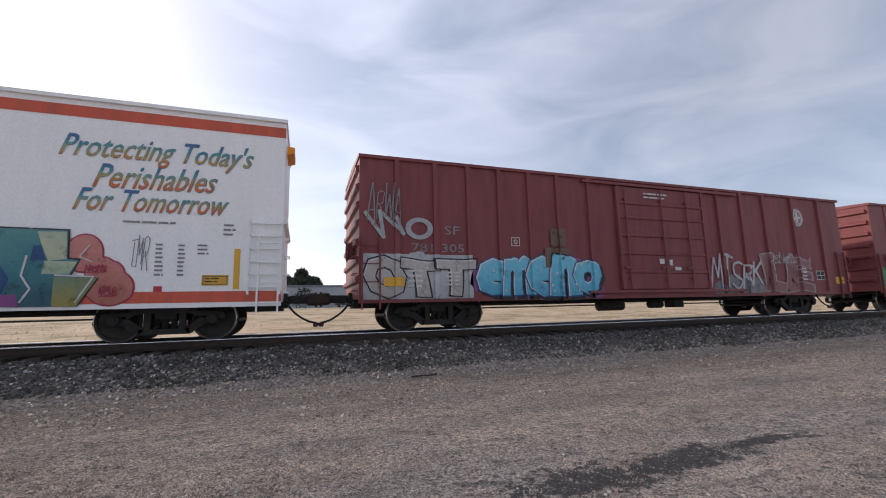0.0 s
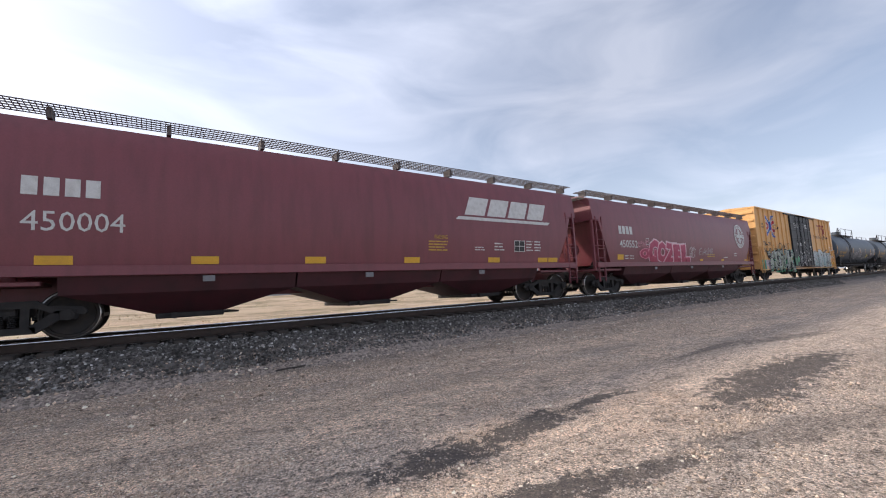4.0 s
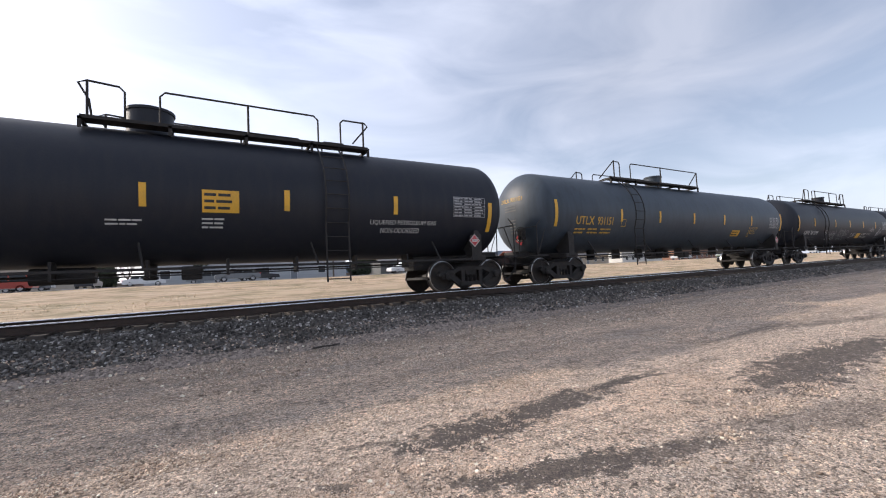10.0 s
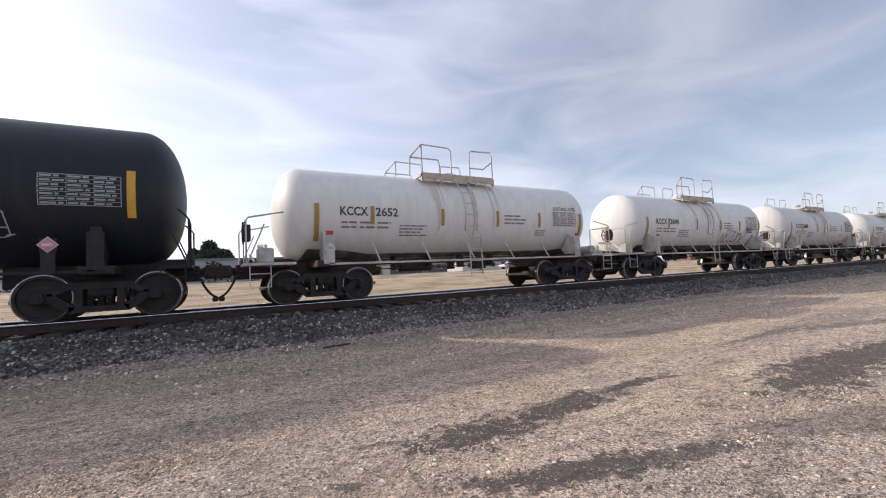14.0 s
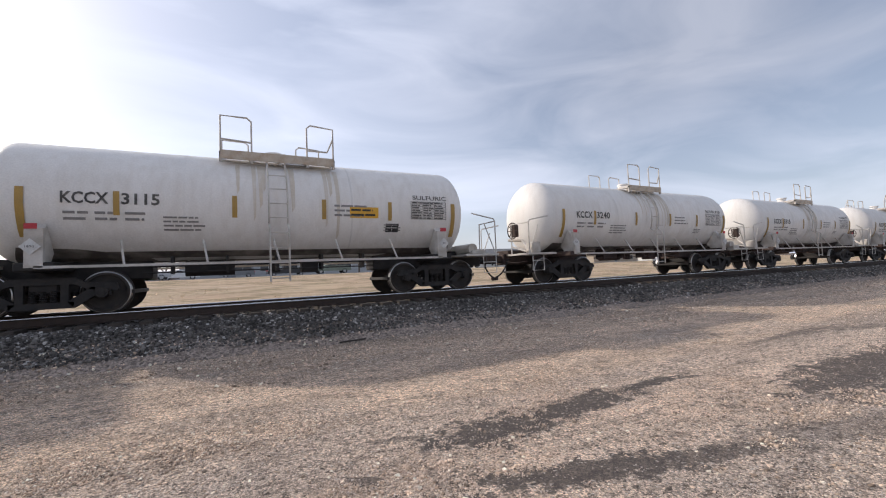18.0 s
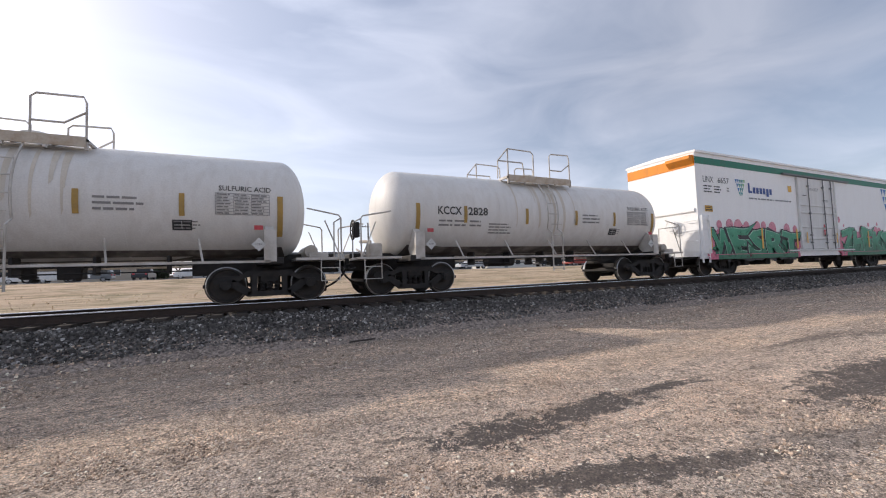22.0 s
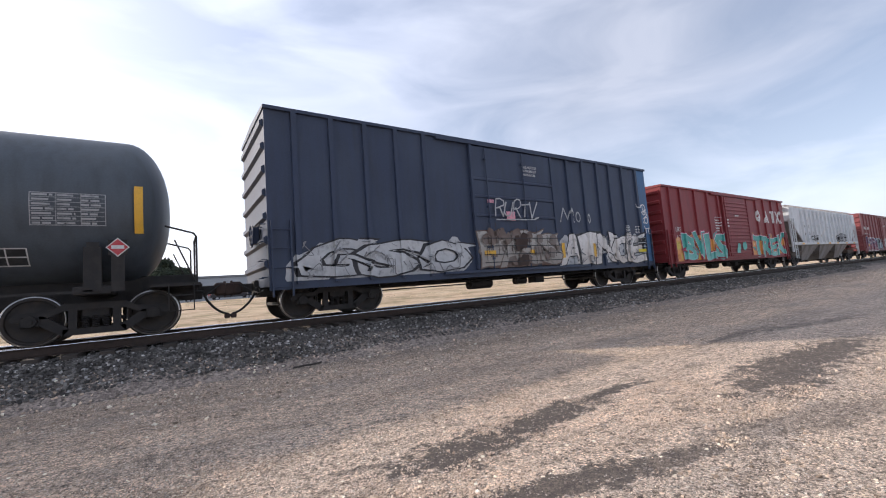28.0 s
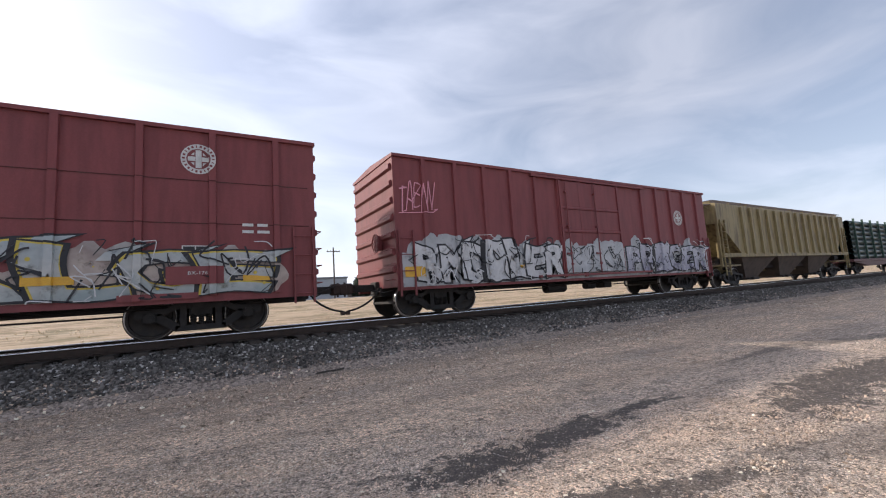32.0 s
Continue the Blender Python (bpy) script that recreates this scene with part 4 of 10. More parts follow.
    for i in range(5):
        x = p0 + (p1 - p0) * i / 4
        g = Geo()
        g.box(x - .03, x + .03, -.98, .98, pz - .06, pz)
        g.box(x - .03, x + .03, -.98, -.92, pz - .22, pz)
        part("platform_bracket", g, pm, car)
    for rr in rails:
        for y in (-.95, .95):
            g = Geo()
            g.tube([(x, y, pz + z) for x, z in rr], .022, 6)
            part("guard_rail", g, pm, car, "bent pipe guard rail")
    for x in gates:
        for y in (-.95, .95):
            g = Geo()
            g.cyl((x, y, pz), (x, y, pz + rail_h), .026, 6)
            part("rail_post", g, pm, car)
    if dome:
        x, dr, dz = dome
        g = Geo()
        g.lathe([(pz - .15, dr), (pz + dz - .06, dr), (pz + dz - .06, dr + .03), (pz + dz, dr + .03), (pz + dz + .02, .05)], "z", 24, (x, 0, 0))
        part("valve_dome", g, mat, car, "round valve housing", smooth=35)
    if ladder_x is not None:
        w = .20 if white else .28
        lm = WHITE_STEEL if white else fm
        for k in (-w, w):
            pts = [(ladder_x + k, -1.50, .48), (ladder_x + k, -1.50, zc - .6)]
            for i in range(9):
                a = radians(-20 + i * 11)
                pts.append((ladder_x + k, -max((r + .12) * math.cos(a), .9), zc + (r + .12) * math.sin(a)))
            g = Geo()
            g.tube(pts, .022, 5)
            part("ladder_stile", g, lm, car)
        z = .55
        while z < zc + r:
            d = (z - zc) / (r + .12)
            y = 1.50 if z < zc - .2 * r else max((r + .12) * math.sqrt(max(0, 1 - d * d)), .9)
            g = Geo()
            g.cyl((ladder_x - w, -y, z), (ladder_x + w, -y, z), .015, 5)
            part("ladder_rung", g, lm, car)
            z += .34
    brake_wheel(car, -end_x + .05, 1.75, fm)
    add_trucks(car, [-truck_x, truck_x], truck_mat, 0.457 if not white else 0.42)
    add_couplers(car, end_x, WHITE_STEEL if False else fm)
    return car, tank


def bottom_gear(car, truck_x, zb, fm, white):
    g = Geo()
    g.cyl((-1.9, -.3, zb - .17), (-.9, -.3, zb - .17), .17, 14)
    part("air_reservoir", g, fm, car, "brake air reservoir under the belly", smooth=40)
    g = Geo()
    g.box(.6, 1.0, -.55, -.2, zb - .35, zb - .05, .02)
    part("brake_valve", g, fm, car)
    g = Geo()
    g.lathe([(zb - .32, .10), (zb - .30, .15), (zb - .26, .15), (zb - .25, .12), (zb + .05, .13)], "z", 14)
    part("bottom_outlet", g, fm, car, smooth=40)
    for y, z, r in ((-.75, .10, .02), (-.45, .10, .02), (-.75, .24, .016)):
        g = Geo()
        g.tube([(-truck_x + 1.5, y, zb - z), (truck_x - 1.5, y, zb - z)], r, 5)
        part("brake_pipe", g, fm, car)
    n = 9 if truck_x > 6 else 5
    for i in range(n):
        x = -truck_x + 2.0 + i * (2 * truck_x - 4.0) / (n - 1)
        g = Geo()
        g.box(x - .025, x + .025, -.78, -.42, zb - .28, zb + .10)
        part("pipe_hanger", g, fm, car)


GRATING = surface("dull_galvanised_grating", (.36, .34, .33), .6, col2=(.20, .17, .16), scale=2, mix=.6)
DARK_GRATING = surface("sooty_steel_grating", (.10, .085, .085), .7, col2=(.06, .045, .045), scale=2, mix=.6)
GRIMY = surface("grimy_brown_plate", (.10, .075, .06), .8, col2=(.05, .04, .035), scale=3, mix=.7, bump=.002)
# near-black brown for the centre webs and the old hopper's bays
NEAR_BLACK = surface("near_black_brown_plate", (.022, .015, .015), .8, col2=(.04, .028, .026), scale=3, mix=.6, bump=.002)
# the hopper's maroon, darkened in its colour for the shade under the body
BAY_RED = surface("shaded_red_slope_sheet", (.075, .019, .025), .6, col2=(.04, .016, .018), scale=2, mix=.7, bump=.002)
# dirty grey, with shade of the underside mixed into the tone
BAY_GREY = surface("dirty_shaded_grey_sheet", (.29, .28, .27), .6, col2=(.09, .075, .065), scale=1.6, stretch=(1, 1, .5), mix=.85, bump=.002, col3=(.22, .19, .165), scale3=.8, mix3=.7)


def hopper(s0, s1, z1, mat, trucks, label, bays=3, posts=(), group="covered hoppers", slope=1.15, round_top=True, zs=1.27, wmax=1.56, gear=None, top_rail=True, apex=.80):
    s = (s0 + s1) / 2
    L = (s1 - s0) / 2
    car = start_car("covered_hopper", s, label, "hopper car", group)
    ztop = z1

    def hw(z):
        if not round_top:
            return wmax
        t = (z - zs) / (ztop - zs)
        return wmax - .13 * (2 * t - .9) ** 2 - (.10 if t > .97 else 0)
    g = Geo()
    st = [-L, -L + .02, -L + .35, -L + .6, -L + slope, 0, L - slope, L - .6, L - .35, L - .02, L]

    def zbot(x):
        e = L - abs(x)
        if e >= slope:
            return zs
        if e <= .35:
            return ztop - .95 + .0 * e
        return (ztop - .95) + (zs - (ztop - .95)) * ((e - .35) / (slope - .35)) ** .8
    nz = 10
    rings = []
    for x in st:
        zb = zbot(x)
        pr = [(-hw(zb + (ztop - zb) * i / nz), zb + (ztop - zb) * i / nz) for i in range(nz + 1)]
        pr += [(-.9, ztop + .13), (0, ztop + .16), (.9, ztop + .13)] + [(-y, z) for y, z in reversed(pr)]
        rings.append([(x, y, z) for y, z in pr])
    k = len(rings[0])
    for rg in rings:
        g.v += rg
    g.f = [(i * k + j, (i + 1) * k + j, (i + 1) * k + (j + 1) % k, i * k + (j + 1) % k) for i in range(len(rings) - 1) for j in range(k)]
    g.f += [tuple(range(k)), tuple(range((len(rings) - 1) * k, len(rings) * k))]
    part("body", g, mat, car, smooth=25)
    # slope sheets down to the bays
    bw = (2 * L - 4.4) / bays
    for i in range(bays):
        c = -L + 2.2 + bw * (i + .5)
        g = Geo()
        o = c - bw / 2 + .02, c + bw / 2 - .02
        if zs > 1.4:
            o = c - bw * .46, c + bw * .46
        prof = [(o[0], zs + .02, 1.50), (o[1], zs + .02, 1.50), (o[1], apex, 1.30), (c + .62, .36, .80), (c - .62, .36, .80), (o[0], apex, 1.30)]
        vs = [(x, -y, z) for x, z, y in prof] + [(x, y, z) for x, z, y in prof]
        g.add(vs, [(0, 1, 2, 5), (5, 2, 3, 4), (6, 11, 8, 7), (11, 10, 9, 8), (0, 6, 7, 1), (1, 7, 8, 2), (2, 8, 9, 3), (3, 9, 10, 4), (4, 10, 11, 5), (5, 11, 6, 0)])
        bay = part("hopper_bay", g, BAY_GREY if mat is HOP_GREY else GRIMY if mat is HOP_YEL else NEAR_BLACK if mat is HOPPER_OLD else BAY_RED if mat is HOPPER_RED else mat, car)
        g = Geo()
        g.box(c - .62, c + .62, -.95, .95, .26, .37, .02)
        g.cyl((c - .3, -1.08, .32), (c - .3, -.9, .32), .07, 10)
        g.box(c + .62, c + .95, -.7, .7, .30, .34)
        part("outlet_gate", g, BLACK_STEEL, bay)
    g = Geo()
    for k in (-1, 1):
        g = Geo()
        g.box(-L + .1, L - .1, min(k * 1.38, k * 1.55), max(k * 1.38, k * 1.55), zs - .14, zs + .05, .01)
        part("side_sill", g, mat, car)
    g = Geo()
    g.box(-L, L, -.33, .33, .66, 1.06)
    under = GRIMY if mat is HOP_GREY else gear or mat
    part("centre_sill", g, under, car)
    if mat is HOP_GREY:
        # sheets under the sloping ends: dirt and underside shade both in their colour
        for k in (-1, 1):
            es = [.36 + (slope - .4) * i / 6 for i in range(7)]
            v = [(k * (L - e), y, zbot(k * (L - e)) - dz) for dz in (.006, .03) for e in es for y in (-wmax + .03, wmax - .03)]
            f = [(o + 2 * i, o + 2 * i + 1, o + 2 * i + 3, o + 2 * i + 2) for o in (0, 14) for i in range(6)]
            f += [(2 * i, 2 * i + 2, 2 * i + 16, 2 * i + 14) for i in range(6)] + [(2 * i + 1, 2 * i + 3, 2 * i + 17, 2 * i + 15) for i in range(6)] + [(0, 1, 15, 14), (12, 13, 27, 26)]
            g = Geo()
            g.add(v, f)
            part("end_slope_sheet", g, BAY_GREY, car, "dirt-streaked sloping end sheet, also darkened for underside shade")
            g = Geo()
            a, b = sorted((k * (L - 2.3), k * (L - .35)))
            g.box(a, b, -1.2, 1.2, .70, .96, .02)
            part("end_bolster", g, GRIMY, car, "brown grime-coated bolster over the truck")
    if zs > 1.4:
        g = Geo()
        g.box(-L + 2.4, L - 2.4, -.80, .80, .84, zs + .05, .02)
        part("centre_web", g, NEAR_BLACK, car, "near-black plate between the slope sheets")
    for k in (-1, 1):
        g = Geo()
        a, b = sorted((k * (L - 2.0), k * L))
        g.box(a, b, -1.38, 1.38, .98, 1.06, .01)
        part("end_deck", g, under, car)
        for y in (-1.43, 1.43):
            g = Geo()
            g.box(k * (L - .06) - .05, k * (L - .06) + .05, y - .05, y + .05, 1.0, ztop - .8)
            part("end_post", g, gear or mat, car)
            g = Geo()
            g.box(k * (L - 1.25) - .05, k * (L - 1.25) + .05, y * .55 - .05, y * .55 + .05, 1.0, ztop - 1.5)
            part("end_post", g, gear or mat, car)
    for k in (-1, 1):
        ladder(car, k * (L - .38), -1.50, .55, ztop - .8, .40, mat)
        ladder(car, k * (L - .38), 1.50, .55, ztop - .8, .40, mat)
        for y in (-1.5, 1.5):
            g = Geo()
            g.tube([(k * (L - .75), y, 1.1), (k * (L - .75), y, 2.0), (k * (L - .05), y, 2.0)], .018, 5)
            part("end_handrail", g, mat, car)
    if posts:
        for k in (-1, 1):
            g = Geo()
            g.prism([(-.082, k * wmax), (-.070, k * (wmax + .11)), (.070, k * (wmax + .11)), (.082, k * wmax)], zs, ztop - .1, "z")
            pm = g.mesh("side_post")
            for p in posts:
                part("side_post", pm, mat, car, at=pose(p, 0, 0))
    # hatches and running boards on the roof
    g = Geo()
    g.box(-L + .5, L - .5, -.30, .30, ztop + .10, ztop + .28, .03)
    part("hatch_trough", g, mat, car)
    zr = ztop + (.28 if round_top else .16)
    for y in (-1.06, 1.06):
        run = Geo()
        ny = 210
        w = .62
        for j in range(6):
            yy = y - w / 2 + w * j / 5
            run.box(-L - .05, L + .05, yy - .005, yy + .005, zr, zr + .022)
        for i in range(ny):
            x = -L - .05 + (2 * L + .1) * i / (ny - 1)
            run.box(x - .006, x + .006, y - w / 2, y + w / 2, zr + .004, zr + .018)
        part("running_board", run, GRATING if mat is HOP_GREY else DARK_GRATING, car, "see-through steel grating walkway")
    g = Geo()
    g.box(-.04, .04, -.17, .17, ztop + .08, zr)
    bk = g.mesh("board_bracket")
    for i in range(10):
        x = -L + .15 + (2 * L - .3) * i / 9
        for y in (-1.06, 1.06):
            part("board_bracket", bk, DARK_GRATING if round_top else gear or mat, car, at=pose(x, y, 0))
    # crossover platforms at the ends of the roof
    for k in (-1, 1):
        g = Geo()
        zp = ztop - .04
        for j in range(7):
            x = k * (L + .02 + .40 * j / 6)
            g.box(x - .012, x + .012, -1.3, 1.3, zp, zp + .03)
        for j in range(14):
            y = -1.3 + 2.6 * j / 13
            g.box(min(k * (L + .01), k * (L + .43)), max(k * (L + .01), k * (L + .43)), y - .007, y + .007, zp + .004, zp + .024)
        part("crossover_platform", g, GRATING if mat is HOP_GREY else DARK_GRATING, car, "grated step across the end of the roof")
    for k in (-1, 1):
        for y in (-1.1, 1.1):
            g = Geo()
            g.tube([(k * (L + .40), y, ztop - .03), (k * (L - .02), y * 1.2, ztop - .35), (k * (L - .02), y * 1.32, ztop - 1.0)], .022, 5)
            part("end_grab", g, mat, car)
    brake_wheel(car, -L - .05, 1.9, mat)
    brake_rigging_small(car, L)
    add_trucks(car, [t - s for t in trucks], BLACK_STEEL)
    add_couplers(car, L, gear)
    return car, L, wmax


def brake_rigging_small(car, L):
    for k in (-1, 1):
        g = Geo()
        g.cyl((k * (L - 1.35), -1.0, 1.25), (k * (L - .65), -1.0, 1.25), .16, 14)
        g.tube([(k * (L - .65), -1.0, 1.2), (k * (L - .2), -.9, 1.1)], .025, 5)
        part("air_reservoir", g, BLACK_STEEL, car)

# ---- the train, car by car ----
def spaced(a, b, n):
    return [a + (b - a) * i / (n - 1) for i in range(n)]


REEFER, REEFER_L, REEFER_W = boxcar(-19.45, -0.66, 4.96, WHITE, [], (-17.2, -2.95), "white refrigerator car with an orange-red stripe, lettering and graffiti", roof_peak=.10, ribs=1, z0=.80, group="refrigerator cars", name="refrigerator_car")
SFBOX, SF_L, SF_W = boxcar(1.03, 19.40, 4.32, MAROON, [x - 10.215 for x in (1.95, 2.95, 3.87, 4.77, 5.70, 6.63, 7.71, 12.95, 14.05, 15.2, 16.7, 18.2)], (3.15, 17.1), "maroon outside-post boxcar with blue and white graffiti")
BNBOX, BN_L, BN_W = boxcar(21.5, 40.2, 4.36, MAROON, [x - 30.85 for x in (22.57, 23.39, 24.25, 25.02, 25.85, 26.73, 27.59, 28.39, 33.5, 34.5, 35.5, 36.5, 37.6, 38.9)], (23.9, 37.7), "maroon boxcar with green, black and silver graffiti", depth=.03)
HOP1, HOP_L, HOP_W = hopper(64.45, 81.3, 4.0, HOPPER_RED, (65.9, 79.9), "brown-red covered hopper with a large white slanted emblem")
HOP2, _, _ = hopper(82.42, 99.3, 4.0, HOPPER_RED, (83.87, 97.9), "brown-red covered hopper with pink bubble graffiti")
TTBOX, TT_L, TT_W = boxcar(100.37, 119.1, 4.93, YELLOW_BOX, [x - 109.735 for x in (101.09, 101.95, 102.90, 103.63, 104.55, 105.41, 106.34, 113.80, 115.43, 116.4, 117.25, 118.3)], (102.66, 116.85), "ochre yellow high boxcar with black double doors and graffiti")

def lpg(s, mat, label, mirror=False, frame_mat=None, style=0):
    if style == 0:
        plat, lx, dome = (-4.95, 1.5), -4.2, (-.55, .36, .56)
        rails = [[(-5.64, -.08), (-4.75, .68), (-4.42, .68), (-4.36, .6), (-4.36, 0)], [(-3.66, 0), (-3.66, .60), (-3.58, .68), (1.4, .70), (1.47, .62), (1.47, 0)], [(.75, .05), (1.42, .66)]]
        gates = (-4.72, -1.5, 1.47)
    elif style == 2:
        plat, lx, dome = (-1.05, 4.92), 3.85, (.02, .46, .58)
        rails = [[(-.86, 0), (-.90, .35), (-1.07, .68), (-.93, .74), (-.42, .70), (-.33, .60), (-.33, 0)], [(.27, 0), (.27, .62), (.36, .72), (3.5, .70), (3.6, .60), (3.6, 0)], [(4.18, 0), (4.18, .62), (4.26, .70), (4.84, .70), (4.93, .62), (4.5, .10)]]
        gates = (-.93, 1.98, 4.8)
    else:
        plat, lx, dome = (-6.25, 1.35), -4.75, (-.43, .34, .60)
        rails = [[(-6.22, 0), (-5.92, .68), (-5.82, .70), (-5.27, .68), (-5.19, .6), (-5.19, 0)], [(-4.62, 0), (-4.62, .62), (-4.54, .68), (-.25, .70), (-.16, .62), (-.16, 0)], [(.2, .3), (.52, .70), (1.1, .74), (1.15, 0)]]
        gates = (-5.84, -4.1, -1.6, .5, 1.15)
    if mirror:
        q = -.65
        rails = [[(q - x, z) for x, z in reversed(r)] for r in rails]
        gates = tuple(q - g for g in gates)
        plat, lx, dome = (q - plat[1], q - plat[0]), q - lx, (q - dome[0], *dome[1:])
    return tank_car(s, 9.45, 1.5, 2.55, mat, 8.05, 9.6, label, plat=plat, ladder_x=lx, dome=dome, rails=rails, gates=gates, frame_mat=frame_mat, group="long pressure tank cars")


TK578 = lpg(129.8, TANK_SLATE, "dark grey pressure tank car with yellow lettering and a white tag")
TK729 = lpg(149.95, TANK_GREY2, "mid grey pressure tank car with yellow lettering")
TKMUL = lpg(169.97, TANK_BLACK, "black pressure tank car with white lettering", style=2)
TK151 = lpg(190.05, TANK_GREY, "dark grey pressure tank car with yellow lettering and smoke stains")
TK299 = lpg(210.2, TANK_BLACK, "black pressure tank car with white scrawled tags", style=1)
TK937 = lpg(230.0, TANK_BLACK, "black pressure tank car with white lettering and tags", style=1)

WHITE_CARS = []
LONG_HOOPS = [[(-1.75, -.1), (-1.72, .45), (-1.35, .86), (-.45, .84), (-.36, .76), (-.36, 0)], [(.30, 0), (.30, .76), (.38, .84), (1.1, .86), (1.15, .74), (1.15, 0)], [(-1.72, .45), (-.8, .45), (-.75, .2), (-.75, 0)], [(.3, .30), (.8, .30), (1.15, .55)]]
for s, half, tx, num, p0, p1 in ((246.6, 5.3, 4.2, 2652, -1.35, 1.15), (259.5, 5.3, 4.2, 2690, -1.35, 1.15), (272.22, 5.2, 4.18, 2688, -1.35, 1.15), (285.18, 5.28, 4.16, 2703, -1.45, 1.08), (297.85, 5.2, 4.11, 2711, -1.40, 1.12), (310.31, 5.25, 4.11, 3115, -1.16, 1.36),
                                 (323.59, 5.4, 4.21, 3240, -.83, 1.0), (336.45, 5.3, 4.25, 3315, -.84, 1.02), (349.26, 5.25, 4.11, 2262, -1.15, 1.42), (362.25, 5.5, 4.38, 2510, -1.19, .71), (375.1, 5.4, 4.5, 2446, -1.35, 1.15), (387.82, 5.45, 4.6, 2828, -1.35, 1.15)):
    if num > 3000 or num == 2510:
        hoops = [[(p0, -.12), (p0, .84), (p0 + .55, .84), (p0 + .64, .76), (p0 + .64, 0)], [(p1 - .64, 0), (p1 - .64, .76), (p1 - .55, .84), (p1, .80), (p1, -.12)], [(p0, .30), (p0 + .64, .26)], [(p1 - .64, .20), (p1 - .15, .20), (p1, .55)]]
    else:
        hoops = [[(x + (p0 + 1.35 if x < 0 else p1 - 1.15), z) for x, z in h] for h in LONG_HOOPS]
    WHITE_CARS.append((num, half, (p0, p1), tank_car(s, half, 1.25, 2.265, TANK_WHITE, tx, half + .75, "short white acid tank car streaked with grime", white=True, frame_mat=BROWN_STEEL if num % 3 == 0 else BLACK_STEEL, head=.62, plat=(p0, p1), plat_z=3.46, ladder_x=0.0 if num != 2510 else -.30, rail_h=.84,
                                                     rails=hoops, gates=(p0,) if num < 3000 and num != 2510 else (), dome=(.05, .20, .30), group="short white tank cars", truck_mat=BLACK_STEEL, bands=(-half * .35, half * .33))))

LINX, LX_L, LX_W = boxcar(394.87, 413.69, 4.93, WHITE, [], (397.2, 411.35), "white refrigerator car with a green band and green and pink graffiti", roof_peak=.10, ribs=1, z0=.80, group="refrigerator cars", name="refrigerator_car")
HOP474, _, _ = hopper(415.05, 432.2, 3.95, HOPPER_OLD, (416.56, 430.8), "weathered dark brown covered hopper with a pink and orange mural")
TANK_CHARCOAL = paint("tank_charcoal_paint", (0.021, 0.026, 0.041), rough=0.50, dirt=(0.032, 0.036, 0.048), amount=0.5, fade=(0.034, 0.038, 0.044))
NATX = tank_car(441.1, 7.4, 1.40, 2.43, TANK_CHARCOAL, 6.2, 7.85, "black tank car with yellow lettering and tape", plat=(-1.6, .7), ladder_x=.2, dome=(-.35, .38, .25),
                rails=[[(-2.4, -.25), (-2.3, .12), (-.95, .74), (-.78, .74), (-.7, .66), (-.7, 0)], [(-.1, 0), (-.1, .66), (-.02, .72), (.62, .72), (.68, .5), (.68, 0)], [(-1.5, .2), (-.7, .2)]], gates=(-.95,), group="tank cars")
SHPX = tank_car(458.2, 8.1, 1.52, 2.63, TANK_GREY, 6.9, 8.6, "dark grey tank car with a torn pale jacket on its end", plat=(-1.6, 1.5), ladder_x=-.15, dome=(.05, .45, .38),
                rails=[[(-2.35, -.1), (-.85, .72), (-.7, .72), (-.62, .64), (-.62, 0)], [(.0, 0), (.0, .64), (.1, .72), (1.4, .72), (1.46, .6), (1.46, 0)]], gates=(-.85,), group="tank cars", bands=(.0,))
SHPX2 = tank_car(476.1, 8.1, 1.52, 2.63, TANK_GREY2, 6.9, 8.6, "grey tank car with streaked end and white lettering", plat=(-1.6, 1.5), ladder_x=-.15, dome=(.05, .45, .38),
                 rails=[[(-2.35, -.1), (-.85, .72), (-.7, .72), (-.62, .64), (-.62, 0)], [(.0, 0), (.0, .64), (.1, .72), (1.4, .72), (1.46, .6), (1.46, 0)]], gates=(-.85,), group="tank cars", bands=(.0,))
BLUE, BL_L, BL_W = boxcar(486.0, 501.7, 4.95, BLUE_BOX, [-7.2, -6.3, -5.4, -4.5, -3.6, 2.6, 3.5, 4.4, 5.2, 6.1, 7.1], (487.7, 499.85), "dark blue high boxcar with rust and silver graffiti")
LRS, LR_L, LR_W = boxcar(503.0, 518.3, 4.39, RED, [-7.0, -6.0, -4.55, -3.2, -2.0, -.95, 3.1, 4.3, 5.6, 6.8], (504.55, 516.7), "bright red boxcar with teal graffiti and large white letters")
MWCX, MW_L, MW_W = hopper(519.6, 536.4, 4.12, HOP_GREY, (521.0, 535.2), "light grey ribbed covered hopper", apex=1.45, posts=spaced(-6.2, 6.9, 15), round_top=False, wmax=1.50, zs=1.62, slope=2.2)
BN760, B7_L, B7_W = boxcar(538.4, 556.9, 4.32, MAROON, spaced(-8.2, -1.2, 7) + spaced(3.4, 8.4, 5), (540.6, 554.6), "maroon boxcar with magenta, white and blue graffiti")
BN792, B9_L, B9_W = boxcar(558.95, 574.35, 4.34, MAROON, spaced(-6.8, -.6, 7) + spaced(3.0, 7.0, 5), (560.5, 572.8), "maroon boxcar with silver graffiti along its foot")
YEL, YE_L, YE_W = hopper(575.5, 592.2, 4.0, HOP_YEL, (577.1, 590.6), "khaki yellow ribbed covered hopper", apex=1.4, posts=spaced(-6.0, 7.2, 15), round_top=False, wmax=1.50, zs=1.55, slope=2.0)


# ---- lettering, doors, marks and graffiti on the cars ----
RND = random.Random(7)


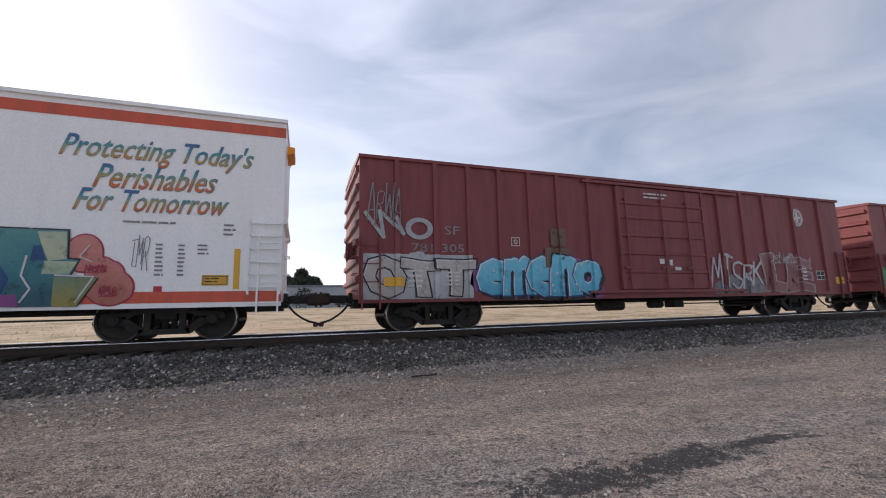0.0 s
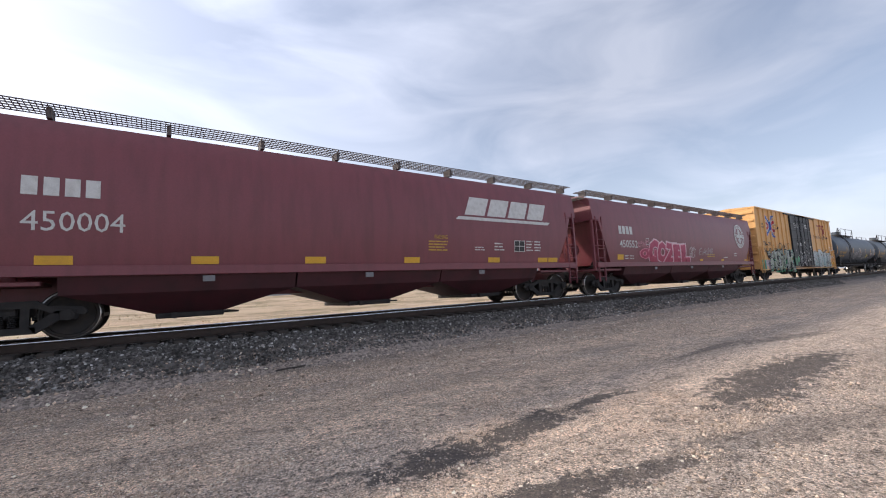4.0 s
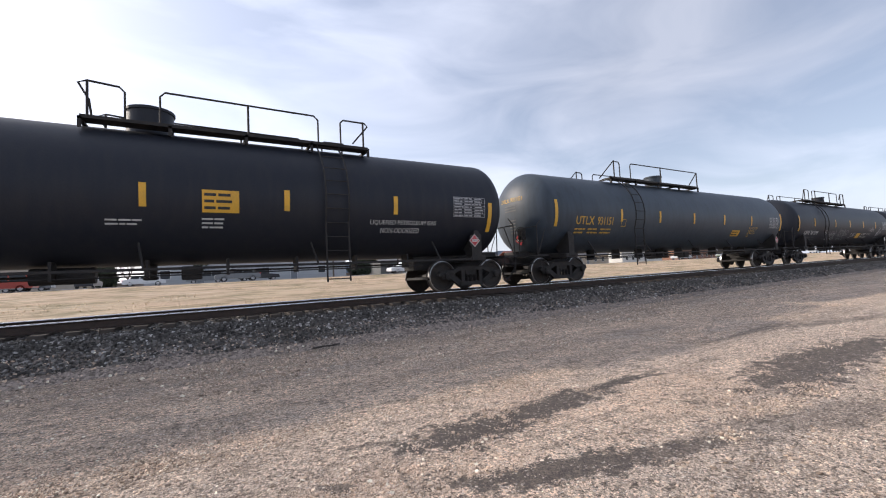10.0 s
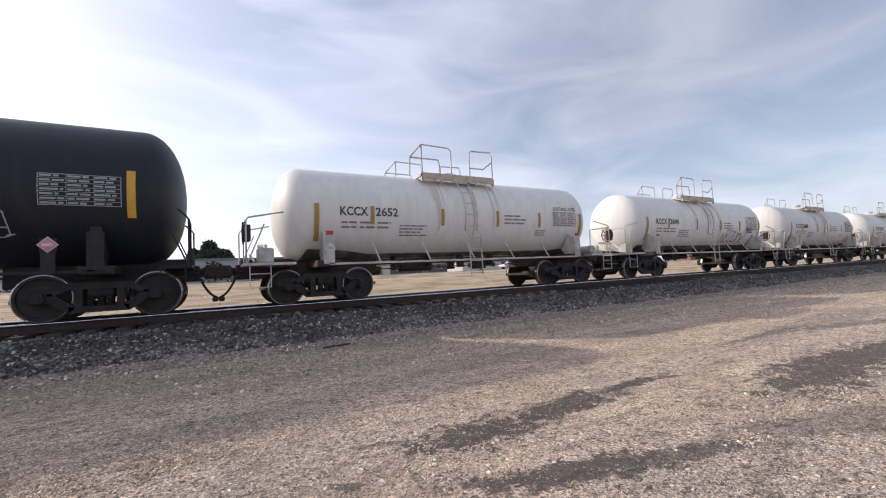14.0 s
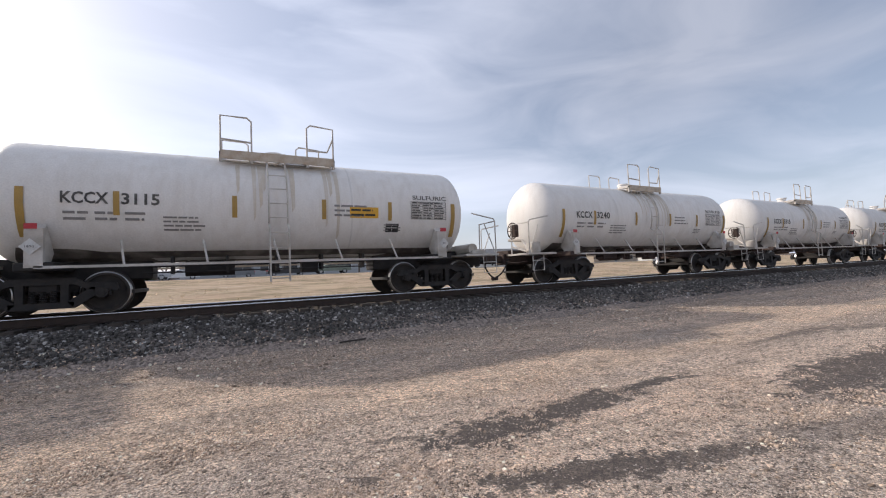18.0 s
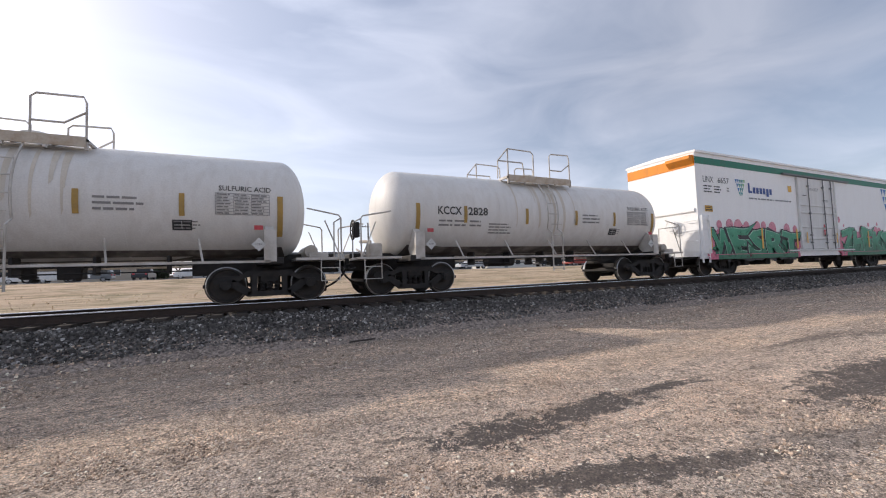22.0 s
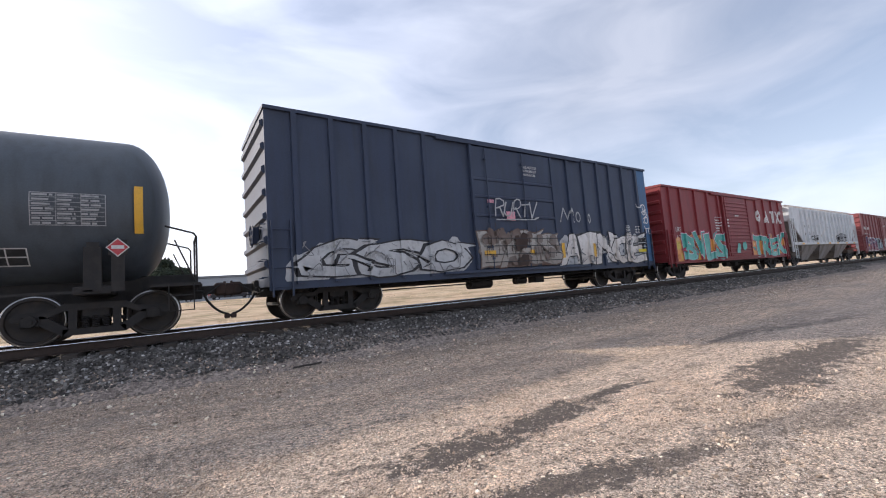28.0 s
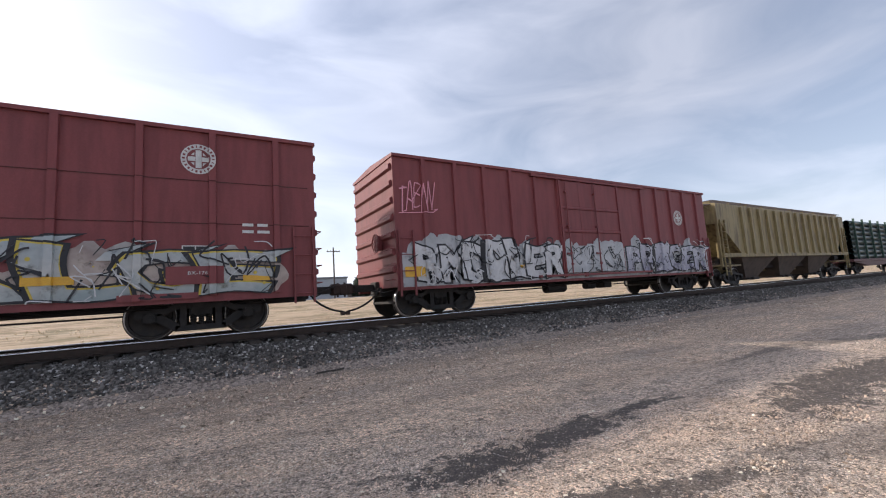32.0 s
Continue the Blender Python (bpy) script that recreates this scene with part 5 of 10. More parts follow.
def spray(name, cols, z0, z1, spots=None):
    """Aerosol paint that fades from colour to colour with height, cloudy where the can passed twice."""
    m = bpy.data.materials.new(name)
    m.use_nodes = True
    n, l = m.node_tree.nodes, m.node_tree.links
    b = n["Principled BSDF"]
    b.inputs["Roughness"].default_value = 0.5
    co, sep = n.new("ShaderNodeTexCoord"), n.new("ShaderNodeSeparateXYZ")
    l.new(co.outputs["Object"], sep.inputs[0])
    t = n.new("ShaderNodeTexNoise")
    t.inputs["Scale"].default_value, t.inputs["Detail"].default_value = 1.7, 4.0
    l.new(co.outputs["Object"], t.inputs["Vector"])
    r = n.new("ShaderNodeMapRange")
    r.inputs["From Min"].default_value, r.inputs["From Max"].default_value = z0, z1
    l.new(sep.outputs["Z"], r.inputs["Value"])
    a = n.new("ShaderNodeMath")
    a.operation = "MULTIPLY_ADD"
    a.inputs[1].default_value, a.inputs[2].default_value = 0.9, -0.45
    l.new(t.outputs["Fac"], a.inputs[0])
    s = n.new("ShaderNodeMath")
    s.operation = "ADD"
    l.new(a.outputs[0], s.inputs[0])
    l.new(r.outputs[0], s.inputs[1])
    c = n.new("ShaderNodeValToRGB")
    e = c.color_ramp.elements
    e[0].position, e[0].color = 0.0, (*cols[0], 1)
    e[1].position, e[1].color = 1.0, (*cols[-1], 1)
    for i, k in enumerate(cols[1:-1]):
        q = e.new((i + 1) / (len(cols) - 1))
        q.color = (*k, 1)
    l.new(s.outputs[0], c.inputs["Fac"])
    g = n.new("ShaderNodeTexNoise")
    g.inputs["Scale"].default_value = 9.0
    l.new(co.outputs["Object"], g.inputs["Vector"])
    gr = n.new("ShaderNodeMapRange")
    gr.inputs["To Min"].default_value, gr.inputs["To Max"].default_value = 0.8, 1.12
    l.new(g.outputs["Fac"], gr.inputs["Value"])
    v = n.new("ShaderNodeVectorMath")
    v.operation = "SCALE"
    l.new(c.outputs["Color"], v.inputs[0])
    l.new(gr.outputs[0], v.inputs["Scale"])
    l.new(v.outputs[0], b.inputs["Base Color"])
    # thin overspray and wear let the steel through
    wn_, wr = n.new("ShaderNodeTexNoise"), n.new("ShaderNodeMapRange")
    wn_.inputs["Scale"].default_value, wn_.inputs["Detail"].default_value, wn_.inputs["Roughness"].default_value = 3.2, 10.0, 0.70
    l.new(co.outputs["Object"], wn_.inputs["Vector"])
    wr.inputs["From Min"].default_value, wr.inputs["From Max"].default_value = 0.54, 0.68
    wr.inputs["To Min"].default_value, wr.inputs["To Max"].default_value = 1.0, 0.45
    l.new(wn_.outputs["Fac"], wr.inputs["Value"])
    l.new(wr.outputs[0], b.inputs["Alpha"])
    return m


SP_BLACK = spray("spray_black", [(.012, .012, .016), (.02, .02, .026)], 0, 3)
SP_WHITE = spray("spray_white", [(.55, .55, .55), (.68, .68, .68)], 0, 3)
SP_SILVER = spray("spray_silver", [(.30, .31, .32), (.52, .53, .54), (.36, .37, .38)], .6, 2.3)
SP_GREY = spray("spray_grey", [(.16, .16, .17), (.24, .24, .25)], 0, 3)
SP_GREEN = spray("spray_green", [(.03, .20, .10), (.05, .30, .14), (.10, .36, .16)], .7, 2.2)
SP_TEAL = spray("spray_teal", [(.20, .50, .46), (.07, .38, .33), (.04, .30, .26)], .7, 2.2)
SP_BLUE = spray("spray_sky_blue", [(.05, .30, .48), (.14, .50, .66), (.20, .55, .70)], .7, 2.1)
SP_DBLUE = spray("spray_dark_blue", [(.01, .05, .16), (.02, .09, .22)], .7, 2.1)
SP_PINK = spray("spray_pink", [(.60, .13, .22), (.66, .22, .30), (.70, .30, .36)], .7, 2.4)
SP_RED = spray("spray_red", [(.34, .02, .06), (.42, .05, .12)], .7, 2.4)
SP_ORANGE = spray("spray_orange", [(.66, .24, .05), (.72, .36, .10)], .7, 2.4)
SP_YEL = spray("spray_yellow", [(.55, .40, .05), (.62, .50, .08)], .7, 2.4)
SP_PURPLE = spray("spray_purple", [(.22, .05, .20), (.34, .10, .30)], .7, 2.4)
SP_SUNSET = spray("spray_sunset", [(.62, .20, .46), (.58, .12, .36), (.70, .28, .26), (.76, .46, .16)], 1.25, 2.55)
SP_PALEBLUE = spray("spray_hazy_blue", [(.22, .32, .36), (.36, .46, .50), (.50, .56, .56)], .7, 2.2)
SP_HAZE = spray("spray_pale_haze", [(.36, .42, .38), (.52, .54, .52), (.44, .50, .50)], .7, 2.2)
SP_CREAMY = spray("spray_dirty_cream", [(.40, .30, .26), (.52, .44, .38), (.30, .24, .22), (.46, .46, .44)], .75, 2.1)
SP_ROSE2 = spray("spray_dark_rose", [(.20, .055, .085), (.27, .085, .11), (.17, .08, .14)], .7, 1.6)
SP_PINKISH = spray("spray_faded_pink", [(.30, .17, .21), (.36, .17, .20), (.44, .32, .36)], .7, 1.6)
SP_DUSTY = spray("spray_dusty_rose", [(.26, .10, .10), (.20, .075, .075), (.30, .14, .15)], .7, 2.2)
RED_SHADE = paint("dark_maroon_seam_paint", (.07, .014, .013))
SP_LIME = spray("spray_lime", [(.20, .42, .10), (.30, .50, .12)], .7, 2.2)


class Side:
    """The painted near side of one car: keeps its fold lines so that paint follows the steel."""

    def __init__(self, car, kind, **k):
        self.car, self.kind, self.k, self.cuts = car, kind, k, []
        if kind == "ribs":
            h = k["half"]
            for p in k["posts"]:
                self.cuts += [p - h - FLANK, p - h, p + h, p + h + FLANK]

    def fn(self, lift):
        if self.kind == "flat":
            return flat_side(self.k["y"] - lift)
        if self.kind == "round":
            return round_side(self.k["r"], self.k["zc"], lift)
        if self.kind == "hop":
            return lambda x, z: (x, -self.k["hw"](z) - lift, z)
        return ribbed_side(self.k["y"], self.k["posts"], self.k["half"], self.k["depth"], lift)

    def put(self, name, shapes, mat, lift=.004, label=""):
        zc = ()
        lift *= 2
        if self.kind in ("round", "hop"):
            zs = [p[1] for vs, _ in shapes for p in vs]
            a, b = min(zs), max(zs)
            n = int((b - a) / .12)
            zc = [a + (b - a) * (i + 1) / (n + 1) for i in range(n)]
        return marks(name, shapes, self.fn(lift), mat, self.car, label, self.cuts if self.kind == "ribs" else (), zc)

    def each(self, name, shapes, mat, lift=.004, label=""):
        for q in shapes:
            self.put(name, [q], mat, lift, label)

    def text(self, s, x0, x1, z0, z1, mat, lift=.005, offset=.0, slant=0.0):
        return self.put("lettering", [lay(s, x0, z0, x1 - x0, z1 - z0, offset, slant)], mat, lift)


def cloud(x0, x1, z0, z1, rnd, n=9, r=(.25, .5)):
    """Overlapping puffs of sprayed paint with a lumpy upper edge; their feet stop at z0."""
    out = []
    for i in range(n):
        q = rnd.uniform(*r)
        x = min(max(x0 + (x1 - x0) * (i + rnd.random()) / n, x0 + q), max(x0 + q, x1 - q))
        z = rnd.uniform(z0 + q * .3, max(z0 + q * .31, z1 - q))
        m, ph = 22, rnd.uniform(0, 6)
        out.append(([(x + q * (1 + .10 * math.sin(3 * a + ph) + .07 * math.sin(7 * a + 2 * ph)) * math.cos(a), max(z0, z + q * (1 + .12 * math.sin(4 * a + ph) + .06 * math.sin(9 * a)) * math.sin(a))) for a in (2 * math.pi * j / m for j in range(m))], [tuple(range(m))]))
    return out


def strokes(pts, w):
    """A brush or can line of width w through points."""
    out = []
    for (a, b), (c, d) in zip(pts, pts[1:]):
        l = math.hypot(c - a, d - b) or 1e-6
        nx, nz = -(d - b) / l * w / 2, (c - a) / l * w / 2
        ex, ez = (c - a) / l * w * .3, (d - b) / l * w * .3
        out.append(([(a + nx - ex, b + nz - ez), (a - nx - ex, b - nz - ez), (c - nx + ex, d - nz + ez), (c + nx + ex, d + nz + ez)], [(0, 1, 2, 3)]))
    return out


def scrawl(side, x0, x1, z0, z1, mat, rnd, n=4, w=.03, lift=.018):
    """A quick one-line tag: slanting, jagged, run-together letters and a flourish under them."""
    k = max(2, n + 1)
    hh, cell = z1 - z0, (x1 - x0) / (max(2, n + 1) + .3)
    sh = []
    last = None
    for i in range(k):
        gl = GLYPHS[rnd.choice("AEHKMNRSWUVZTBO")]
        a, h, base = x0 + i * cell, hh * rnd.uniform(.62, 1.0), z0 + hh * rnd.uniform(0, .22)
        for st in gl:
            raw = [tuple(float(c) for c in q.split(",")) for q in st.split()]
            pts = [(a + (u * .95 + rnd.uniform(-.09, .09) + .22 * v) * cell, base + (v + rnd.uniform(-.10, .10)) * h) for u, v in raw]
            if len(pts) > 3:
                pts = smooth_line(pts, 2)
            sh += strokes(pts, w * rnd.uniform(.75, 1.1))
            if last and rnd.random() < .45:
                sh += strokes([last, pts[0]], w * .7)
            last = pts[-1]
    if rnd.random() < .6:
        sh += strokes([(x0 + .1 * cell, z0 - hh * .05), (x1 - .6 * cell, z0 + hh * .02), (x1, z0 + hh * .14), (x1 - .5 * cell, z0 + hh * .10)], w * .7)
    side.put("scrawled_tag", sh, mat, lift)


GLYPHS = {
    "A": ["0,0 .42,1 .58,1 1,0", ".2,.34 .8,.34"], "B": [".12,0 .12,1 .75,.95 .85,.75 .6,.54 .2,.52", ".2,.52 .85,.48 .95,.2 .7,.02 .12,.03"], "C": ["1,.85 .6,1 .1,.8 .05,.25 .5,0 1,.12"],
    "D": [".1,0 .12,1 .7,.9 .95,.5 .7,.08 .1,.03"], "Q": [".5,1 .08,.8 .06,.2 .5,0 .92,.2 .94,.8 .5,1", ".6,.3 1,-.05"], "V": ["0,1 .5,0 1,1"],
    "E": ["1,.95 .15,.97 .08,.5 .12,.03 1,.06", ".12,.5 .8,.55"], "F": ["1,.96 .12,.98 .1,0", ".12,.52 .75,.56"], "G": ["1,.85 .55,1 .08,.75 .08,.25 .5,0 .95,.08 .95,.45 .55,.45"],
    "H": [".08,0 .12,1", ".9,0 .86,1", ".1,.5 .9,.56"], "I": [".5,0 .5,1", ".42,.04 .6,.04"], "J": [".2,.96 .95,.98", ".65,.95 .65,.2 .4,0 .05,.2"], "K": [".1,0 .14,1", ".98,1 .2,.48", ".35,.55 1,0"],
    "L": [".1,1 .14,.06 1,.04"], "M": [".02,0 .14,1 .5,.35 .86,1 .98,0"], "N": [".06,0 .1,1 .88,.02 .94,1"], "O": [".5,1 .08,.8 .06,.2 .5,0 .92,.2 .94,.8 .5,1"], "P": [".1,0 .12,1 .8,.96 .92,.72 .75,.48 .15,.44"],
    "R": [".08,0 .12,1 .8,.95 .88,.7 .65,.5 .15,.48", ".45,.48 1,0"], "S": ["1,.86 .6,1 .12,.9 .1,.6 .85,.42 .95,.12 .5,0 0,.12"], "T": ["0,.96 1,.98", ".5,.96 .48,0"], "U": [".06,1 .1,.15 .5,0 .88,.15 .94,1"],
    "W": ["0,1 .18,0 .5,.65 .82,0 1,1"], "X": ["0,0 1,1", "0,1 1,0"], "Y": ["0,1 .5,.5 1,1", ".5,.5 .48,0"], "Z": [".02,.96 .96,.98 .04,.05 1,.04"]}




def smooth_line(pts, k=4):
    """Rounds a bent line through its points."""
    out = []
    for i in range(len(pts) - 1):
        p0, p1, p2, p3 = (Vector(pts[max(0, min(len(pts) - 1, i + j))]) for j in (-1, 0, 1, 2))
        for j in range(k):
            t = j / k
            out.append(tuple(.5 * ((2 * p1) + (p2 - p0) * t + (2 * p0 - 5 * p1 + 4 * p2 - p3) * t * t + (3 * p1 - p0 - 3 * p2 + p3) * t ** 3)))
    return out + [tuple(pts[-1])]


BODIES = {}


def letter_body(ch, offset):
    """One heavy letter grown by offset, scaled so that the plain letter fills the unit square, and cut into bands so that it can bend."""
    key = (ch, round(offset, 3))
    if key not in BODIES:
        base = letters(ch, 0.0)[0]
        a, b = min(p[0] for p in base), max(p[0] for p in base)
        c, d = min(p[1] for p in base), max(p[1] for p in base)
        vs, fs = letters(ch, offset)
        bm = bmesh.new()
        bv = [bm.verts.new(((u - a) / (b - a), 0, (v - c) / (d - c))) for u, v in vs]
        for f in fs:
            try:
                bm.faces.new([bv[i] for i in f])
            except ValueError:
                pass
        for i in range(1, 6):
            bmesh.ops.bisect_plane(bm, geom=bm.verts[:] + bm.edges[:] + bm.faces[:], plane_co=(0, 0, i / 6), plane_no=(0, 0, 1))
        for i in range(1, 4):
            bmesh.ops.bisect_plane(bm, geom=bm.verts[:] + bm.edges[:] + bm.faces[:], plane_co=(i / 4, 0, 0), plane_no=(1, 0, 0))
        bm.verts.index_update()
        BODIES[key] = [(v.co.x, v.co.z) for v in bm.verts], [tuple(v.index for v in f.verts) for f in bm.faces], b - a, d - c
        bm.free()
    return BODIES[key]


def piece(side, word, x0, x1, z0, z1, fill, line, rnd, shade=None, fat=0.04, rim=.045, shine=None, lift=.008, lean=.15, inner=None, overlap=1.06, bubble=False, ring=None):
    """A graffiti piece: heavy leaning letters that lock into each other, each with its outline, lit edge and fill; ring: a line all round inside the outline."""
    n = len(word)
    w, hh = (x1 - x0) / n, z1 - z0
    ph = rnd.uniform(0, 6)
    heavy = .030 + .42 * min(fat, .085) + (.010 if bubble else 0)
    spots, dark = [], []
    for i, ch in enumerate(word):
        k, sl, p2 = rnd.uniform(.90, 1.02), rnd.uniform(-lean, lean) * .35, rnd.uniform(0, 6)
        flare, swirl = rnd.uniform(-.30, .30), (.03 if bubble else .07)
        _v, _f, gw, gh = letter_body(ch, 0.0)
        mx, mz = heavy / gw * w, heavy / gh * hh
        a, ww = x0 + i * w - w * (overlap - 1) / 2 + .5 * mx, w * overlap - mx
        za, zh = z0 + .6 * mz + rnd.uniform(0, .05) * hh, hh * k - 1.4 * mz

        def bend(p, dx=0.0, dz=0.0):
            u, v = p
            u2 = .5 + (u - .5) * (1 + flare * (v - .5)) + swirl * math.sin(3.3 * v + p2)
            v2 = v + .07 * math.sin(ph + 1.3 * (i + u)) * v + (.05 if not bubble else .02) * math.sin(p2 + 4 * u)
            return a + u2 * ww + sl * (v - .5) * hh + dx, za + v2 * zh + dz

        def body(grow, dx=0.0, dz=0.0):
            vs, fs, _a, _b = letter_body(ch, max(-.02, grow))
            return [bend(p, dx, dz) for p in vs], fs
        out = rim / (hh / gh)
        horns = []
        if not bubble:
            for hx, hz, tx, tz in ((rnd.uniform(.7, .95), rnd.uniform(.85, 1.0), rnd.uniform(1.15, 1.4), rnd.uniform(.95, 1.2)), (rnd.uniform(.05, .25), rnd.uniform(.25, .5), rnd.uniform(-.30, -.1), rnd.uniform(.3, .7))):
                horns.append([(hx - .1, hz - .10), (hx + .1, hz - .12), (tx, tz), (hx, hz + .08)])
        fan = [tuple(range(4))]
        if shade:
            dark.append(body(heavy + out, .11, -.09))
        step = i * .003
        side.put("graffiti_outline", [body(heavy + out)] + [([bend((.5 + (u - .5) * 1.12, .5 + (v - .5) * 1.10)) for u, v in h], fan) for h in horns], line, lift + .004 + step)
        if ring:
            side.put("graffiti_line", [body(heavy)], ring, lift + .0050 + step)
            side.put("graffiti_letter", [body(heavy - .024)], fill, lift + .0060 + step)
        elif shine:
            side.put("graffiti_highlight", [body(heavy)], shine, lift + .0050 + step)
            side.put("graffiti_letter", [body(heavy - .010, .016, -.018)] + [([bend(p) for p in h], fan) for h in horns], fill, lift + .0060 + step)
        else:
            side.put("graffiti_letter", [body(heavy)] + [([bend(p) for p in h], fan) for h in horns], fill, lift + .0060 + step)
        for _ in range(2):
            u, v = rnd.random(), rnd.random()
            spots.append(disc(*bend((u, v)), rnd.uniform(.015, .04), n=10))
    if shade:
        side.put("graffiti_shadow", dark, shade, lift)
    if inner or shine:
        side.put("paint_dot", spots, inner or shine, lift + .008 + n * .003)


def wild_lines(side, x0, x1, z0, z1, n, mat, rnd, lift=.05, w=(.014, .04)):
    """Loose angular can strokes across a piece."""
    sh = []
    for _ in range(n):
        x, z = rnd.uniform(x0, x1), rnd.uniform(z0, z1)
        p = [(x, z)]
        for _k in range(rnd.randint(1, 4)):
            x, z = p[-1][0] + rnd.uniform(-.28, .30), p[-1][1] + rnd.uniform(-.38, .38)
            p.append((min(x1, max(x0, x)), min(z1, max(z0, z))))
        q = rnd.uniform(*w)
        sh += strokes(smooth_line(p, 3) if len(p) > 2 else p, q)
    side.put("graffiti_line", sh, mat, lift)


def emblem(side, x, z, r, mat, back, lift=.006):
    # outer ring, cross and quarter shapes, then the ring's ticks in the car's colour
    """A round railway emblem: lettered ring and a cross, as plain shapes."""
    side.put("emblem", [disc(x, z, r, r_in=.68), rect(x - r * .17, x + r * .17, z - r * .60, z + r * .60), rect(x - r * .60, x - r * .18, z - r * .15, z + r * .15), rect(x + r * .18, x + r * .60, z - r * .15, z + r * .15)]
             + [([(x + k * r * .24, z + j * r * .24), (x + k * r * .44, z + j * r * .24), (x + k * r * .24, z + j * r * .46)], [(0, 1, 2)]) for k in (-1, 1) for j in (-1, 1)], mat, lift, "round white emblem with a cross")
    sh = []
    for i in range(22):
        a = 2 * math.pi * i / 22
        c, s = math.cos(a), math.sin(a)
        q = r * .84
        t, u = r * .075, r * (.06 if i % 3 else .035)
        sh.append(([(x + q * c - t * c - u * s, z + q * s - t * s + u * c), (x + q * c + t * c - u * s, z + q * s + t * s + u * c), (x + q * c + t * c + u * s, z + q * s + t * s - u * c), (x + q * c - t * c + u * s, z + q * s - t * s - u * c)], [(0, 1, 2, 3)]))
    side.put("emblem_ring", sh, back, lift + .003)


def blocks(side, x0, x1, z0, z1, n, mat, lift=.006, slant=0.0, gap=.26):
    """A name mark given as plain bars, one for each letter."""
    sh = []
    w = (x1 - x0) / n
    for i in range(n):
        f = rect(x0 + i * w, x0 + i * w + w * (1 - gap), z0, z1)
        sh.append(([(u + slant * (v - z0), v) for u, v in f[0]], f[1]))
    side.put("name_mark", sh, mat, lift, "plain block name mark")


def placard(side, x, z, r, mat, text=None, lift=.012, body=None):
    """A hazard diamond; on a round tank it hangs upright on a holder plate."""
    if side.kind == "round":
        g = Geo()
        g.box(x - .10, x + .10, -1.48, -1.465, .90, z + r * .5)
        g.box(x - r * .8, x + r * .8, -1.49, -1.47, z - r * .8, z + r * .8)
        part("placard_holder", g, BLACK_STEEL, side.car, "steel placard holder")
        side = Side(side.car, "flat", y=-1.49)
        lift = .004
    g = [([(x - r, z), (x, z - r), (x + r, z), (x, z + r)], [(0, 1, 2, 3)])]
    side.put("placard", g, DECAL_W, lift, "diamond hazard placard")
    q = r * .86
    if mat is not DECAL_W:
        side.put("placard_face", [([(x - q, z), (x, z - q), (x + q, z), (x, z + q)], [(0, 1, 2, 3)])], mat, lift + .003)
    side.put("placard_band", [rect(x - q * .62, x + q * .62, z - r * .17, z + r * .2)], DECAL_W, lift + .005)
    if text:
        side.text(text, x - q * .5, x + q * .5, z - r * .11, z + r * .13, DECAL_B, lift + .008)


def table(side, x0, x1, z0, z1, mat, back=None):
    """A stencilled data table: rows of unreadable entries in a frame."""
    if back:
        side.put("table_back", [rect(x0, x1, z0, z1)], back, .004)
    sh = frame_marks(x0, x1, z0, z1, .012)
    for i in range(1, 7):
        z = z0 + (z1 - z0) * i / 7
        sh.append(rect(x0 + .012, x1 - .012, z - .004, z + .004))
    for c in (.33, .66):
        x = x0 + (x1 - x0) * c
        sh.append(rect(x - .004, x + .004, z0, z1))
    sh += bars(x0 + .03, x1 - .02, z0, z1, 7, RND, .9, 3)
    side.put("data_table", sh, mat, .007, "stencilled data table")


def consol_stencil(side, x0, x1, z0, z1, mat, back):
    side.put("stencil_back", [rect(x0, x1, z0, z1)], back, .004)
    sh = frame_marks(x0, x1, z0, z1, .02) + [rect((x0 + x1) / 2 - .01, (x0 + x1) / 2 + .01, z0, z1), rect(x0, x1, (z0 + z1) / 2 - .01, (z0 + z1) / 2 + .01)]
    side.put("stencil_frame", sh, mat, .007)


def door(car, x0, x1, z0, z1, mat, W, hz, rods=(), proud=.07, name="door", label="", rod_mat=None):
    """A boxcar door hung proud of the side, with pressed ribs and lock rods."""
    g = Geo()
    g.box(x0, x1, W, W + proud, z0, z1, .015)
    part(name, g, mat, car, label)
    g = Geo()
    g.box(x0, x1, -W - proud, -W, z0, z1, .015)
    d = part(name, g, mat, car, label)
    for z in hz:
        g = Geo()
        g.prism([(-W - proud, z - .05), (-W - proud - .035, z - .025), (-W - proud - .035, z + .025), (-W - proud, z + .05)], x0 + .03, x1 - .03, "x")
        part("door_rib", g, mat, d)
    for x in (x0 + .05, x1 - .05):
        g = Geo()
        g.box(x - .045, x + .045, -W - proud - .04, -W - proud, z0, z1)
        part("door_stile", g, mat, d)
    for x in rods:
        g = Geo()
        g.cyl((x, -W - proud - .06, z0 - .02), (x, -W - proud - .06, z1 - .02), .022, 8)
        for z in (z0 + .3, (z0 + z1) / 2, z1 - .4):
            g.box(x - .05, x + .05, -W - proud - .09, -W - proud, z - .03, z + .03)
        g.box(x - .22, x + .02, -W - proud - .10, -W - proud - .07, z0 + .62, z0 + .68)
        part("lock_rod", g, rod_mat or mat, d)
    g = Geo()
    g.box(x0 - 1.2, x1 + 1.6, -W - proud - .05, -W - .01, z1 + .02, z1 + .10)
    part("door_track", g, rod_mat or mat, car)
    g = Geo()
    g.box(x0 - 1.2, x1 + 1.6, -W - proud - .05, -W - .01, z0 - .10, z0 - .03)
    part("door_track", g, mat, car)
    return d


